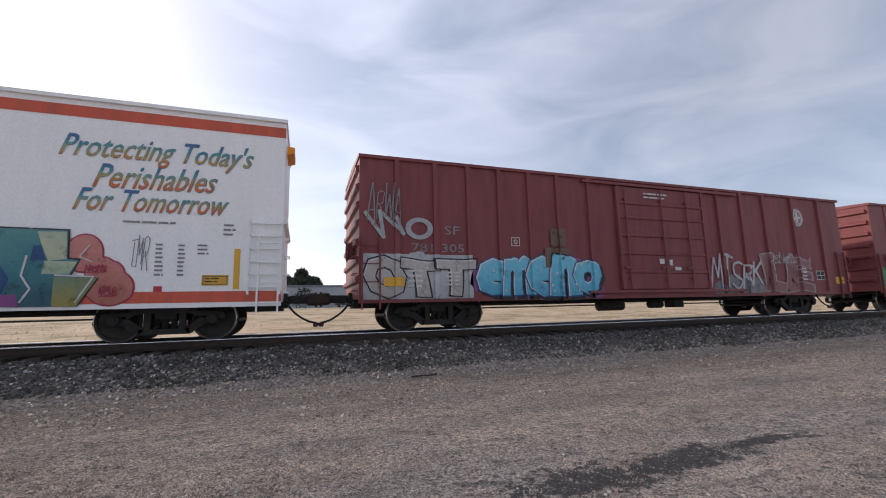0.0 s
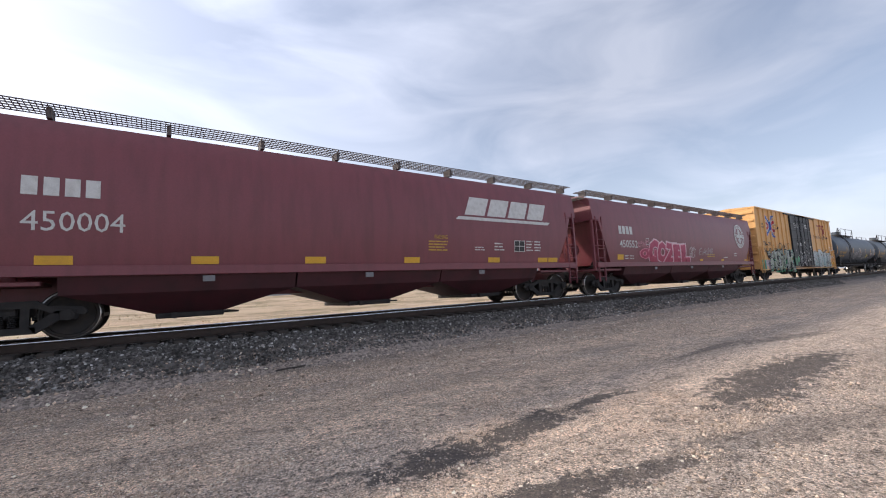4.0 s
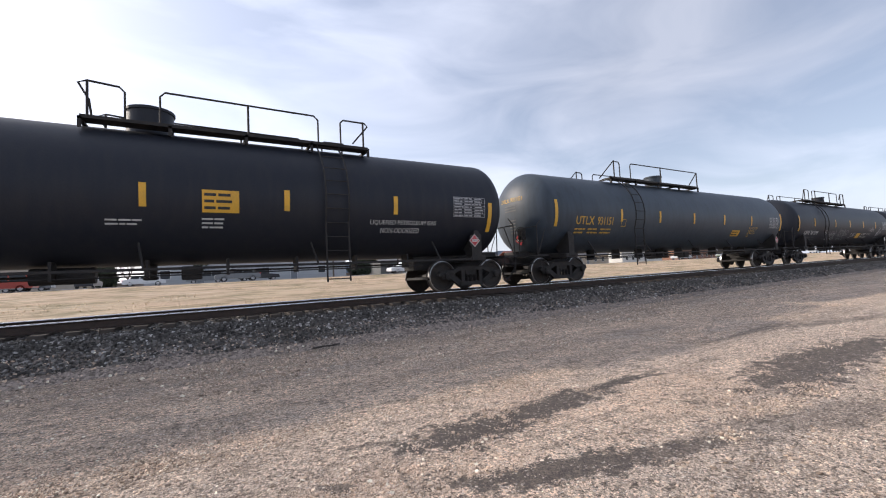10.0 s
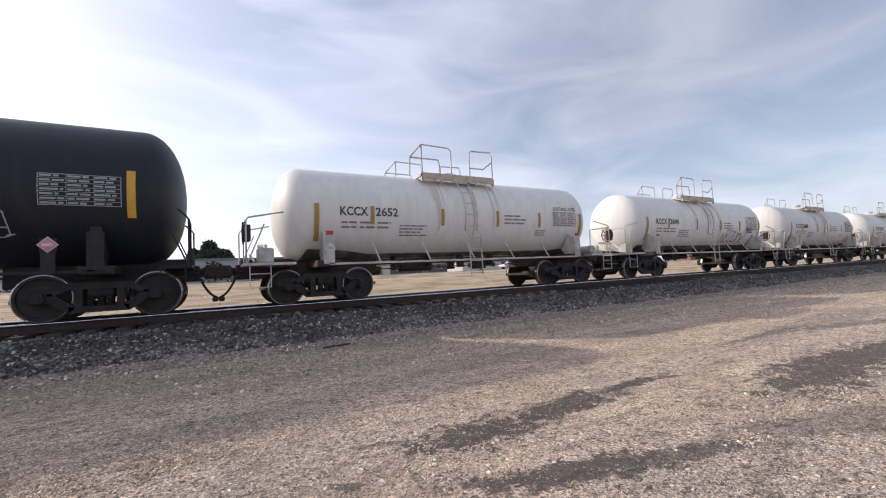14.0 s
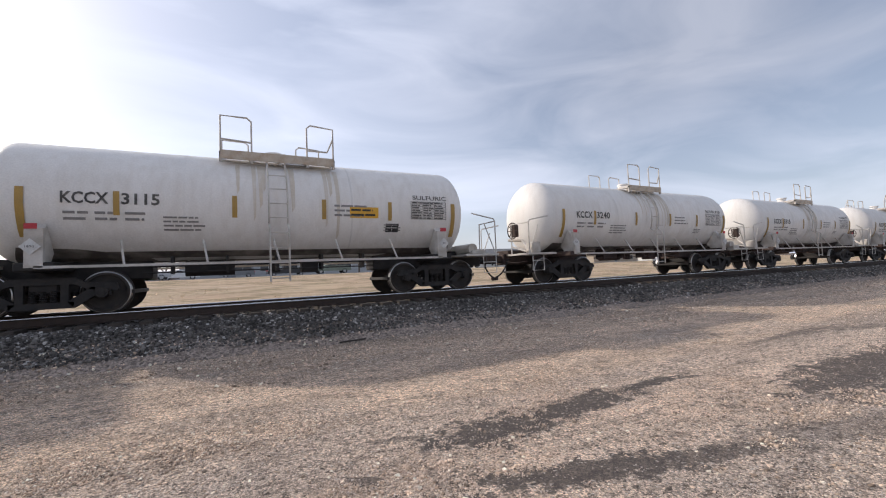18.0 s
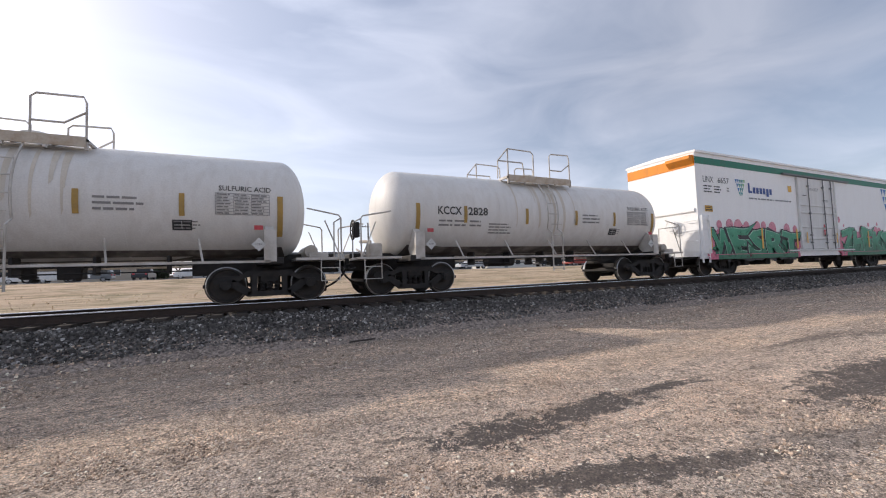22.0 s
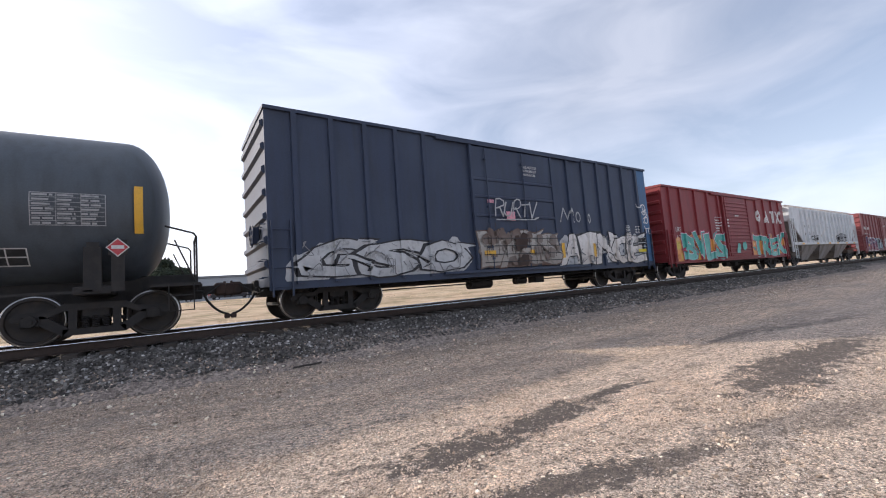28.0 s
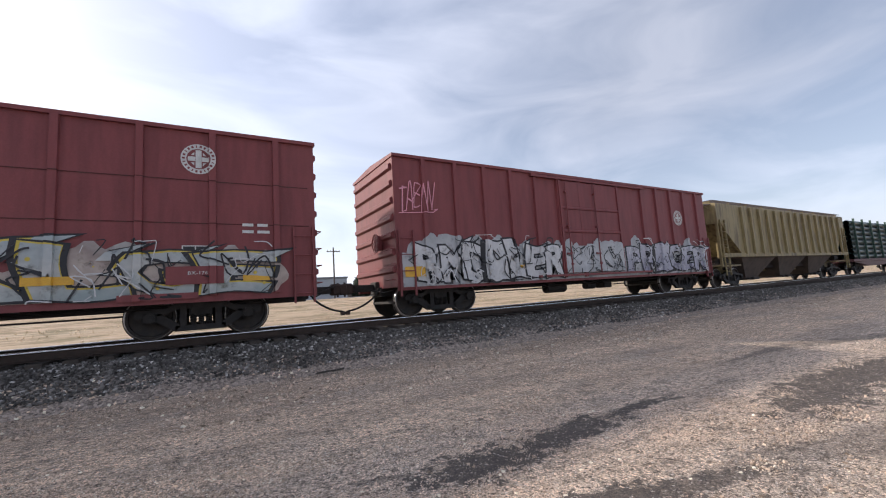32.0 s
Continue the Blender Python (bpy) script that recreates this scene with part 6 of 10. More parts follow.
def ribs_side(car, W, posts, half=.06, depth=.075):
    return Side(car, "ribs", y=-W, posts=posts, half=half, depth=depth)


# -- white refrigerator car with the orange-red stripes
R = Side(REEFER, "flat", y=-REEFER_W)
L = REEFER_L
R.put("stripe", [rect(-L, L, 4.56, 4.80)], ORANGE_BAND, .004, "orange-red stripe under the eave")
R.put("stripe", [rect(-L, L, .80, 1.03)], ORANGE_BAND, .004, "orange-red sill stripe")
for tx, a, b, c, d in (("Protecting Today's", 5.2, 8.6, 3.62, 4.22), ("Perishables", 5.83, 7.94, 3.14, 3.62), ("For Tomorrow", 5.55, 8.17, 2.66, 3.10)):
    R.text(tx, a - .02, b + .02, c - .02, d + .01, SP_GREY, .005, .014, .30)
    R.text(tx, a, b, c, d, spray('teal_over_orange_letters', [(.60, .16, .05), (.42, .34, .12), (.05, .30, .34), (.05, .14, .34)], c + .06, d - .02), .008, .004, .30)
R.put("yellow_notice", [rect(7.84, 8.34, 1.15, 1.37)], DECAL_Y, .006)
R.put("notice_writing", frame_marks(7.86, 8.32, 1.17, 1.35, .012) + bars(7.9, 8.28, 1.2, 1.33, 2, RND), DECAL_B, .009)
R.put("reflector", [rect(8.43, 8.55, 1.07, 1.94)], DECAL_Y, .006)
R.put("red_notice", [rect(6.99, 7.14, 1.03, 1.14)], DECAL_R, .006)
R.put("small_writing", bars(6.98, 7.17, 1.33, 2.04, 8, RND) + bars(7.38, 7.55, 1.33, 2.03, 8, RND) + bars(7.73, 8.0, 1.78, 2.04, 3, RND) + bars(6.38, 7.45, 2.40, 2.50, 1, RND, .98) + bars(8.2, 8.5, 2.2, 2.5, 3, RND), SP_GREY, .005)
scrawl(R, 6.55, 6.9, 1.4, 2.1, SP_GREY, RND, 2, .02, .006)
def flat(pts):
    return pts, [tuple(range(len(pts)))]


TEAL_SLAB = [(4.0, 2.24), (5.53, 2.22), (5.56, 1.67), (5.74, 1.65), (5.63, 1.37), (6.06, 1.31), (5.76, .76), (4.0, .78)]
SP_OLIVE = spray("spray_olive", [(.30, .26, .06), (.22, .25, .12), (.10, .24, .20)], .7, 1.5)
SP_PALEGREEN = spray("spray_pale_green", [(.30, .42, .30), (.50, .54, .36), (.40, .48, .38)], 1.3, 2.3)
SP_PETROL = spray("spray_petrol", [(.02, .10, .13), (.04, .20, .24), (.10, .28, .28)], .8, 2.2)
PINK_RING = [(5.81, 1.79, .29, .36), (5.56, 1.82, .15, .18), (6.11, 1.40, .25, .31), (6.26, 1.37, .22, .26), (6.27, 1.12, .38, .34), (6.03, 1.16, .20, .24), (6.49, 1.05, .15, .18)]
SP_SALMON = spray("spray_salmon", [(.42, .14, .10), (.56, .20, .17), (.60, .24, .20)], .8, 2.1)
R.put("graffiti_shape", [disc(x, z, a + .03, b + .03) for x, z, a, b in PINK_RING], SP_RED, .006)
R.put("graffiti_shape", [disc(x, z, a, b) for x, z, a, b in PINK_RING], SP_SALMON, .011)
R.put("graffiti_shape", [flat([(p[0] + (.03 if p[0] > 4.5 else 0), p[1] + (.03 if p[1] > 1.5 else 0)) for p in TEAL_SLAB])], SP_BLACK, .0155)
R.put("graffiti_shape", [flat(TEAL_SLAB)], SP_PETROL, .017)
R.put("graffiti_shape", [flat([(5.38, 1.33), (6.06, 1.31), (5.76, .76), (5.39, .77)])], SP_OLIVE, .0185)
R.put("graffiti_shape", [flat([(5.07, 2.19), (5.51, 2.2), (5.55, 1.67), (5.27, 1.63), (5.13, 1.99)]), flat([(5.22, 1.63), (5.72, 1.62), (5.61, 1.38), (5.19, 1.38)])], SP_PALEGREEN, .0185)
R.put("graffiti_shape", [flat([(5.03, 1.91), (5.14, 1.93), (5.23, 1.65), (5.0, 1.62)]), flat([(4.0, 1.5), (4.6, 1.51), (4.73, 1.28), (4.65, 1.01), (4.0, 1.0)])], SP_DBLUE, .0200)
R.put("graffiti_shape", [flat([(4.0, .98), (4.85, 1.0), (4.91, .78), (4.0, .78)])], SP_PURPLE, .0200)
R.put("graffiti_line", strokes([(4.95, 1.72), (4.9, 1.35), (5.05, 1.1), (4.92, .85)], .035) + strokes([(5.4, 1.36), (6.0, 1.33), (5.75, .85)], .03) + strokes([(5.9, 1.95), (5.75, 1.72), (5.95, 1.62)], .02), SP_WHITE, .0230)
scrawl(R, 5.85, 6.2, 1.42, 1.55, SP_RED, RND, 4, .02, .022)
scrawl(R, 6.1, 6.4, .95, 1.15, SP_RED, RND, 4, .02, .022)
piece(R, "EA", .6, 3.7, .78, 2.25, SP_YEL, SP_BLACK, RND, shade=SP_TEAL)
g = Geo()
for x in (8.72, 9.36):
    g.box(x - .02, x + .02, -REEFER_W - .07, -REEFER_W, .95, 2.6)
for i in range(6):
    g.box(8.72, 9.36, -REEFER_W - .07, -REEFER_W - .03, 1.1 + .28 * i, 1.14 + .28 * i)
part("corner_ladder", g, WHITE, REEFER)
g = Geo()
g.prism([(L + .03, 4.18), (L + .20, 4.22), (L + .20, 4.36), (L + .03, 4.38)], -1.5, -.7, "y")
part("end_hood", g, ORANGE, REEFER, "orange hood over the end machinery")

# -- maroon boxcar, first
P = [x - 10.215 for x in (1.95, 2.95, 3.87, 4.77, 5.70, 6.63, 7.71, 12.95, 14.05, 15.2, 16.7, 18.2)]
D1 = door(SFBOX, -1.55, 2.0, .98, 4.12, MAROON, SF_W, [1.5, 2.05, 2.6, 3.15, 3.6], (-1.25, .15, 1.2))
S = ribs_side(SFBOX, SF_W, P)
DS = Side(SFBOX, "flat", y=-SF_W - .11)
S.text("SF", -7.03, -6.61, 2.43, 2.65, SP_GREY)
S.text("781 305", -7.9, -6.5, 1.97, 2.18, SP_GREY)
scrawl(S, -9.0, -8.1, 2.5, 3.6, SP_GREY, RND, 3, .03)
S.put("scrawled_tag", [disc(-7.7, 2.55, .36, .28, r_in=.6)] + strokes([(-9.05, 2.9), (-8.6, 2.3), (-8.7, 2.95), (-8.1, 2.4), (-8.3, 2.8)], .09), SP_SILVER, .016)
S.put("graffiti_back", [rect(-9.12, -6.3, .80, 1.9)] + cloud(-9.1, -6.3, 1.2, 2.05, RND, 6), SP_SILVER, .006)
piece(S, "OTT", -9.0, -6.3, .85, 1.85, spray("spray_bone", [(.40, .36, .33), (.52, .48, .45)], .8, 2), SP_BLACK, RND, bubble=True, shine=SP_WHITE)
S.put("graffiti_back", cloud(-6.4, -2.2, .75, 2.1, RND, 8, (.35, .6)), SP_PURPLE, .006)
piece(S, "emeno", -6.1, -2.35, .85, 1.95, SP_BLUE, SP_DBLUE, RND, shade=SP_BLACK, shine=SP_WHITE, overlap=1.16, bubble=True)
S.put("brown_patch", [rect(-4.1, -3.3, 1.6, 2.15), rect(-3.9, -3.4, 2.2, 2.7)], spray("brown_primer", [(.12, .07, .05), (.16, .10, .07)], 1, 3), .022)
S.put("graffiti_back", cloud(2.2, 4.6, .82, 1.5, RND, 5, (.2, .34)), SP_GREY, .005)
scrawl(S, 2.1, 4.6, .9, 2.05, SP_SILVER, RND, 4, .085)
piece(S, "LE", 4.7, 7.0, .85, 2.1, SP_DUSTY, spray("spray_dusty_silver", [(.30, .22, .21), (.40, .32, .31)], .8, 2.1), RND, fat=.03, rim=.05, lean=.3)
scrawl(S, 4.9, 6.3, 1.85, 2.15, SP_SILVER, RND, 5, .025, .05)
emblem(S, 6.77, 3.55, .33, DECAL_W, MAROON)
DS.put("door_writing", bars(-.5, .8, 3.76, 3.99, 2, RND), DECAL_W, .004)
DS.put("sticker", [rect(-.1, .1, 1.75, 1.9), rect(.3, .42, 1.7, 1.88), rect(.5, .75, 1.55, 1.65)], DECAL_W, .004)
S.each("notice", [rect(8.46, 8.96, 1.11, 1.37)], DECAL_Y, .012)
S.each("notice", [rect(-8.6, -8.1, 1.11, 1.33)], DECAL_Y, .024)
consol_stencil(S, 7.41, 7.87, 1.25, 1.59, DECAL_W, DECAL_B)
S.put("small_writing", bars(6.47, 6.91, 1.21, 1.73, 4, RND, .8, 2) + bars(-8.0, -7.6, 1.06, 1.55, 4, RND, .9, 2) + bars(-7.0, -6.6, 1.1, 1.5, 4, RND, .9, 2), DECAL_W, .02)
S.put("plate_c", frame_marks(-5.12, -4.86, 2.18, 2.42, .02) + [disc(-4.99, 2.3, .06, r_in=.6)], DECAL_W, .006)

# -- maroon boxcar, second
P = [x - 30.85 for x in (22.57, 23.39, 24.25, 25.02, 25.85, 26.73, 27.59, 28.39, 33.5, 34.5, 35.5, 36.5, 37.6, 38.9)]
door(BNBOX, -1.75, 1.7, .98, 4.18, MAROON, BN_W, [1.6, 2.4, 3.2], (-1.4, 0.1))
S = ribs_side(BNBOX, BN_W, P, depth=.03)
blocks(S, -8.1, -7.67, 2.36, 2.59, 2, DECAL_W)
blocks(S, -7.24, -6.83, 2.38, 2.60, 2, DECAL_W)
S.text("781 922", -8.13, -6.76, 1.92, 2.14, DECAL_W)
TOPS = [disc(x, z, r, r * .8) for x, z, r in ((-4.9, 2.28, .42), (-4.0, 2.30, .26), (-2.9, 2.26, .24), (-1.9, 2.22, .24), (-1.2, 2.14, .22), (2.35, 2.05, .40), (3.05, 2.05, .45), (4.2, 2.0, .34), (5.0, 1.98, .30), (5.6, 1.98, .18), (3.9, 2.2, .10), (4.65, 2.22, .09), (-3.4, 2.42, .10), (-7.3, 2.2, .22))]
S.put("graffiti_back", [rect(-9.2, -6.4, .78, 1.75), rect(-.6, 1.9, .78, 1.4)] + cloud(-9.2, -6.0, .78, 2.1, RND, 7, (.35, .6)) + TOPS + [flat([(5.6, .78), (8.9, .78), (8.9, .95), (7.9, 1.35), (6.9, 1.62), (6.4, 1.95), (5.6, 1.95)])], SP_GREEN, .006)
S.put("graffiti_back", strokes([(-9.1, .95), (-7.8, 1.3), (-6.4, 1.25)], .10) + strokes([(-8.9, 1.35), (-7.2, 1.1)], .08) + strokes([(6.2, 1.25), (7.4, 1.5), (8.6, 1.2)], .10), SP_YEL, .009)
BD = Side(BNBOX, "flat", y=-BN_W - .11)
BD.put("graffiti_back", cloud(-1.6, 1.6, 1.0, 1.75, RND, 7, (.25, .4)) + [rect(-1.7, 1.65, 1.0, 1.3)], SP_GREEN, .004)
BD.put("graffiti_back", strokes([(-1.6, 1.45), (-.4, 1.25), (.6, 1.28), (1.6, 1.5)], .16) + strokes([(-1.5, 1.12), (1.5, 1.1)], .08), SP_LIME, .010)
S.put("graffiti_back", cloud(-6.8, -.5, .80, 2.12, RND, 16, (.42, .58)) + [rect(-6.7, -.6, .80, 1.6)], SP_SILVER, .008)
piece(S, "NOASE", -6.75, -.45, .80, 2.25, SP_BLACK, SP_BLACK, RND, lift=.014, lean=.2, overlap=1.10, fat=.12, ring=SP_SILVER, inner=SP_GREY)
S.put("graffiti_base", [rect(-6.5, -.6, .78, .98)], SP_BLACK, .040)
S.put("graffiti_back", cloud(1.7, 6.1, .85, 1.98, RND, 12, (.35, .5)) + [rect(1.7, 6.0, .80, 1.6)], SP_SILVER, .008)
piece(S, "PEaK", 1.75, 6.1, .80, 2.08, SP_BLACK, SP_BLACK, RND, lift=.014, overlap=1.10, fat=.13, lean=.1, bubble=True, ring=SP_WHITE, inner=SP_WHITE)
S.put("graffiti_base", [rect(2.0, 5.9, .78, .95)], SP_BLACK, .040)
emblem(S, 6.98, 3.30, .32, DECAL_W, MAROON)
scrawl(S, 8.3, 9.2, 2.7, 3.9, SP_PINK, RND, 3, .03)
consol_stencil(S, 7.57, 8.08, 1.41, 1.80, DECAL_W, DECAL_B)
S.put("repaint_patch", [rect(4.05, 4.81, 2.35, 2.92), rect(7.37, 8.54, 2.02, 2.89)], paint("pink_brown_primer", (.20, .07, .06)), .004)
Side(BNBOX, "flat", y=-BN_W - .11).put("door_writing", bars(-.6, .6, 3.5, 3.75, 2, RND), DECAL_W, .004)

# -- brown-red hoppers


def hw_smooth(z, zs=1.27, ztop=4.0, wmax=1.56):
    t = (z - zs) / (ztop - zs)
    return wmax - .13 * (2 * t - .9) ** 2


S = Side(HOP1, "hop", hw=hw_smooth)
blocks(S, 2.95, 6.6, 2.82, 3.40, 4, DECAL_W, slant=.45, gap=.12)
S.put("name_mark", [([(2.60, 2.66), (6.75, 2.66), (6.9, 2.76), (2.72, 2.76)], [(0, 1, 2, 3)])], DECAL_W, .006)
S.text("WARNING", 1.78, 2.26, 2.03, 2.15, DECAL_YT)
S.put("small_writing", bars(1.59, 2.47, 1.67, 2.0, 4, RND), DECAL_YT, .006)
S.put("small_writing", bars(4.13, 4.68, 1.7, 2.0, 3, RND) + bars(3.3, 3.8, 1.7, 1.85, 2, RND) + bars(5.6, 6.4, 1.7, 2.1, 4, RND, .9, 2), DECAL_W, .006)
consol_stencil(S, 5.03, 5.52, 1.69, 2.07, DECAL_W, DECAL_B)
S.each("reflector", [rect(x, x + .5, 1.34, 1.5) for x in (-6.5, -4.2, -1.9, .8, 3.87, 6.2, 6.75)], DECAL_Y, .006)
blocks(S, -6.69, -5.57, 2.55, 2.88, 4, DECAL_W)
S.text("450004", -6.68, -5.27, 1.93, 2.28, DECAL_W)
S = Side(HOP2, "hop", hw=hw_smooth)
blocks(S, -6.69, -5.57, 2.53, 2.88, 4, DECAL_W)
S.text("450552", -6.68, -5.27, 1.95, 2.27, DECAL_W, offset=.01)
S.each("notice", [rect(-6.85, -6.39, 1.43, 1.65)] + [rect(x, x + .35, 1.36, 1.46) for x in (-2.9, .9, 3.6, 7.0)], DECAL_Y, .006)
S.put("small_writing", bars(-6.3, -5.5, 1.43, 1.65, 2, RND, .9, 2) + bars(3.9, 4.6, 1.5, 1.6, 1, RND) + bars(5.4, 5.9, 1.6, 1.85, 2, RND), DECAL_W, .006)
S.put("small_writing", bars(1.76, 3.22, 1.55, 1.75, 2, RND), DECAL_YT, .006)
piece(S, "GOZEL", -4.3, -.4, 1.28, 2.26, SP_RED, spray("spray_pale_pink", [(.62, .42, .48), (.70, .52, .56)], 1.2, 2.3), RND, fat=.10, rim=.06, shine=SP_PINK, overlap=1.16, bubble=True)
piece(S, "O", -5.0, -4.35, 1.5, 1.95, SP_RED, SP_PINK, RND, fat=0.06, rim=.05)
scrawl(S, -5.3, -4.4, 2.0, 2.25, SP_PINK, RND, 3, .025)
scrawl(S, -.4, .3, 1.5, 2.0, SP_WHITE, RND, 3, .02)
scrawl(S, .7, 2.4, 1.65, 2.05, SP_SILVER, RND, 5, .022)
S.put("plate_c", frame_marks(-4.55, -4.3, 2.1, 2.4, .02), DECAL_W, .006)
emblem(S, 6.4, 2.85, .72, DECAL_W, HOPPER_RED)
for H in (HOP1, HOP2):
    Side(H, "flat", y=-1.56).each("frame_tape", [rect(x, x + .22, .98, 1.10) for x in (-4.0, -.4, 3.4)], SP_GREY, .004)

# -- ochre boxcar
P = [x - 109.735 for x in (101.09, 101.95, 102.90, 103.63, 104.55, 105.41, 106.34, 113.80, 115.43, 116.4, 117.25, 118.3)]
TBLACK = paint("black_door_paint", (.018, .019, .024), rough=.45, dirt=(.04, .038, .035), amount=.5)
door(TTBOX, -2.5, -.02, .92, 4.80, TBLACK, TT_W, [1.45, 1.95, 2.5, 3.1, 3.7, 4.2], (-1.3, -.5), label="black plug door with lock rods")
door(TTBOX, .02, 2.45, .92, 4.80, TBLACK, TT_W, [1.45, 1.95, 2.5, 3.1, 3.7, 4.2], (.6, 1.5), label="black plug door with lock rods")
S = ribs_side(TTBOX, TT_W, P)
DS = Side(TTBOX, "flat", y=-TT_W - .115)
for tx, a, b, c, d in (("next", -8.45, -8.0, 3.78, 3.95), ("load", -8.5, -7.98, 3.56, 3.75), ("any", -5.85, -5.4, 3.76, 3.95), ("road", -5.9, -5.26, 3.58, 3.76)):
    S.text(tx, a, b, c, d, DECAL_B, .005, .012, .15)
for tx, a, b, c in (("TB", -8.44, -7.82, 2.38), ("OX", -7.58, -6.95, 2.38), ("66", -8.42, -7.86, 1.95), ("30", -7.58, -7.02, 1.95), ("62", -6.55, -6.0, 1.95)):
    S.text(tx, a, b, c, c + .27, DECAL_B, .005, .018)
XB, XR = spray("logo_blue", [(.02, .10, .42), (.03, .12, .46)], 0, 5), spray("logo_red", [(.50, .035, .045), (.54, .05, .05)], 0, 5)
RED_BANDS = [[(-7.66, 4.06), (-7.10, 3.80)], [(-7.66, 3.44), (-7.10, 3.70)], [(-6.58, 3.80), (-6.12, 4.08)], [(-6.58, 3.70), (-6.12, 3.42)]]
BLUE_BANDS = [smooth_line([(-7.50, 4.36), (-7.02, 4.06), (-6.84, 3.75), (-7.05, 3.45), (-7.55, 3.14)], 4), [(-6.28, 4.42), (-6.74, 4.04)], [(-6.28, 3.10), (-6.74, 3.46)]]
for p in RED_BANDS + BLUE_BANDS:
    S.put("emblem_edging", strokes(p, .27), DECAL_W, .005)
for p in RED_BANDS:
    S.put("emblem_band", strokes(p, .19), XR, .0075, "red band of a crossed-arrows emblem")
for p in BLUE_BANDS:
    S.put("emblem_band", strokes(p, .17), XB, .010, "blue band of a crossed-arrows emblem")
S.each("arrow_head", [flat([(-7.72, 4.52), (-7.30, 4.42), (-7.52, 4.18)]), flat([(-7.72, 3.02), (-7.3, 3.10), (-7.52, 3.34)]), flat([(-6.10, 4.55), (-6.5, 4.46), (-6.3, 4.22)]), flat([(-6.10, 2.96), (-6.3, 3.3), (-6.5, 3.06)])], XB, .012)
scrawl(S, 7.9, 8.8, 2.2, 2.55, SP_WHITE, RND, 4, .025, .008)
scrawl(S, 7.9, 8.9, 1.45, 1.8, SP_WHITE, RND, 4, .03, .008)
S.text("Railcar Pooling Experts", 3.65, 7.9, 3.15, 3.50, spray("stencil_brown", [(.10, .03, .02), (.12, .04, .03)], 0, 4), .005, .01)
TRED = spray("logo_dull_red", [(.30, .05, .03), (.34, .07, .04)], 0, 5)
S.put("name_mark", [rect(4.95, 6.75, 4.28, 4.42)] + strokes([(5.45, 4.2), (5.45, 3.55)], .2) + strokes([(5.75, 4.12), (6.3, 4.12)], .14) + strokes([(6.0, 4.1), (6.0, 3.55)], .18) + strokes([(6.3, 4.3), (6.9, 3.55)], .2) + strokes([(6.9, 4.2), (6.35, 3.55)], .2), TRED, .006)
piece(S, "KOWK", -7.7, -2.5, .70, 2.05, spray("spray_mint_silver", [(.22, .27, .18), (.42, .47, .38), (.34, .39, .35)], .7, 2.1), SP_BLACK, RND, shade=SP_GREEN, fat=0.0, rim=.075, lift=.014, shine=SP_WHITE, lean=.5)
wild_lines(S, -7.9, -2.4, .75, 2.05, 34, SP_BLACK, RND, .042)
wild_lines(S, -7.9, -2.4, .85, 2.05, 16, SP_WHITE, RND, .045, (.01, .02))
wild_lines(S, 2.6, 7.6, .9, 2.1, 30, SP_GREY, RND, .040)
S.put("graffiti_back", cloud(-9.3, -8.0, .8, 1.5, RND, 5, (.3, .5)) + cloud(-7.0, -2.4, 1.75, 2.22, RND, 12, (.16, .28)) + cloud(-2.9, -2.0, .80, 1.4, RND, 4, (.25, .35)), spray("spray_jade", [(.08, .30, .20), (.12, .38, .28), (.26, .46, .40)], .8, 2.0), .007)
S.put("graffiti_back", [rect(-7.7, -2.7, .80, 1.75)], SP_HAZE, .009)
S.put("graffiti_line", strokes([(-3.1, 1.1), (-3.05, 1.6)], .10), SP_ORANGE, .034)
S.put("graffiti_back", cloud(-8.4, -7.6, .82, 1.6, RND, 4, (.16, .28)), spray("spray_lilac", [(.40, .34, .42), (.46, .42, .46)], .7, 2), .0085)
S.put("graffiti_back", cloud(2.45, 7.9, .8, 2.25, RND, 18, (.3, .5)), SP_HAZE, .007)
piece(S, "SRK", 3.0, 7.6, .85, 2.1, spray("spray_pale_blue", [(.30, .44, .44), (.52, .56, .56)], .7, 2.2), SP_BLACK, RND, rim=.03, shine=SP_WHITE, lift=.010)
scrawl(S, -5.9, -3.2, 2.0, 2.6, SP_BLACK, RND, 6, .03, .012)
scrawl(S, -8.6, -7.3, 2.8, 3.3, SP_ORANGE, RND, 3, .02, .006)
DS.text("CLOSE THIS DOOR", -1.9, -.75, 4.14, 4.24, DECAL_W)
DS.text("BEFORE CLOSING", -1.85, -.8, 4.01, 4.11, DECAL_W)
DS.text("MAIN DOOR", -1.65, -.95, 3.88, 3.98, DECAL_W)
DS.put("door_writing", bars(.62, 1.75, 3.90, 4.24, 3, RND, .98), DECAL_W, .004)
DS.put("sticker", [rect(-1.44, -1.25, 2.5, 2.7), rect(-.8, -.5, 2.5, 2.72), rect(.3, .55, 2.7, 2.85), rect(1.5, 2.0, 2.4, 2.5), rect(.4, .5, 1.5, 1.75), rect(1.1, 1.3, 1.9, 2.0), rect(1.4, 1.6, 1.3, 1.6)] + [rect(a, a + RND.uniform(.05, .2), b, b + RND.uniform(.05, .2)) for a, b in [(RND.uniform(-2.3, 2.2), RND.uniform(1.0, 2.4)) for _ in range(26)]], DECAL_W, .004)
scrawl(DS, -1.6, .3, 1.0, 1.9, SP_SILVER, RND, 5, .025, .006)
DS.put("graffiti_back", cloud(-2.45, -1.4, 1.0, 1.7, RND, 5, (.14, .3)), SP_GREEN, .006)
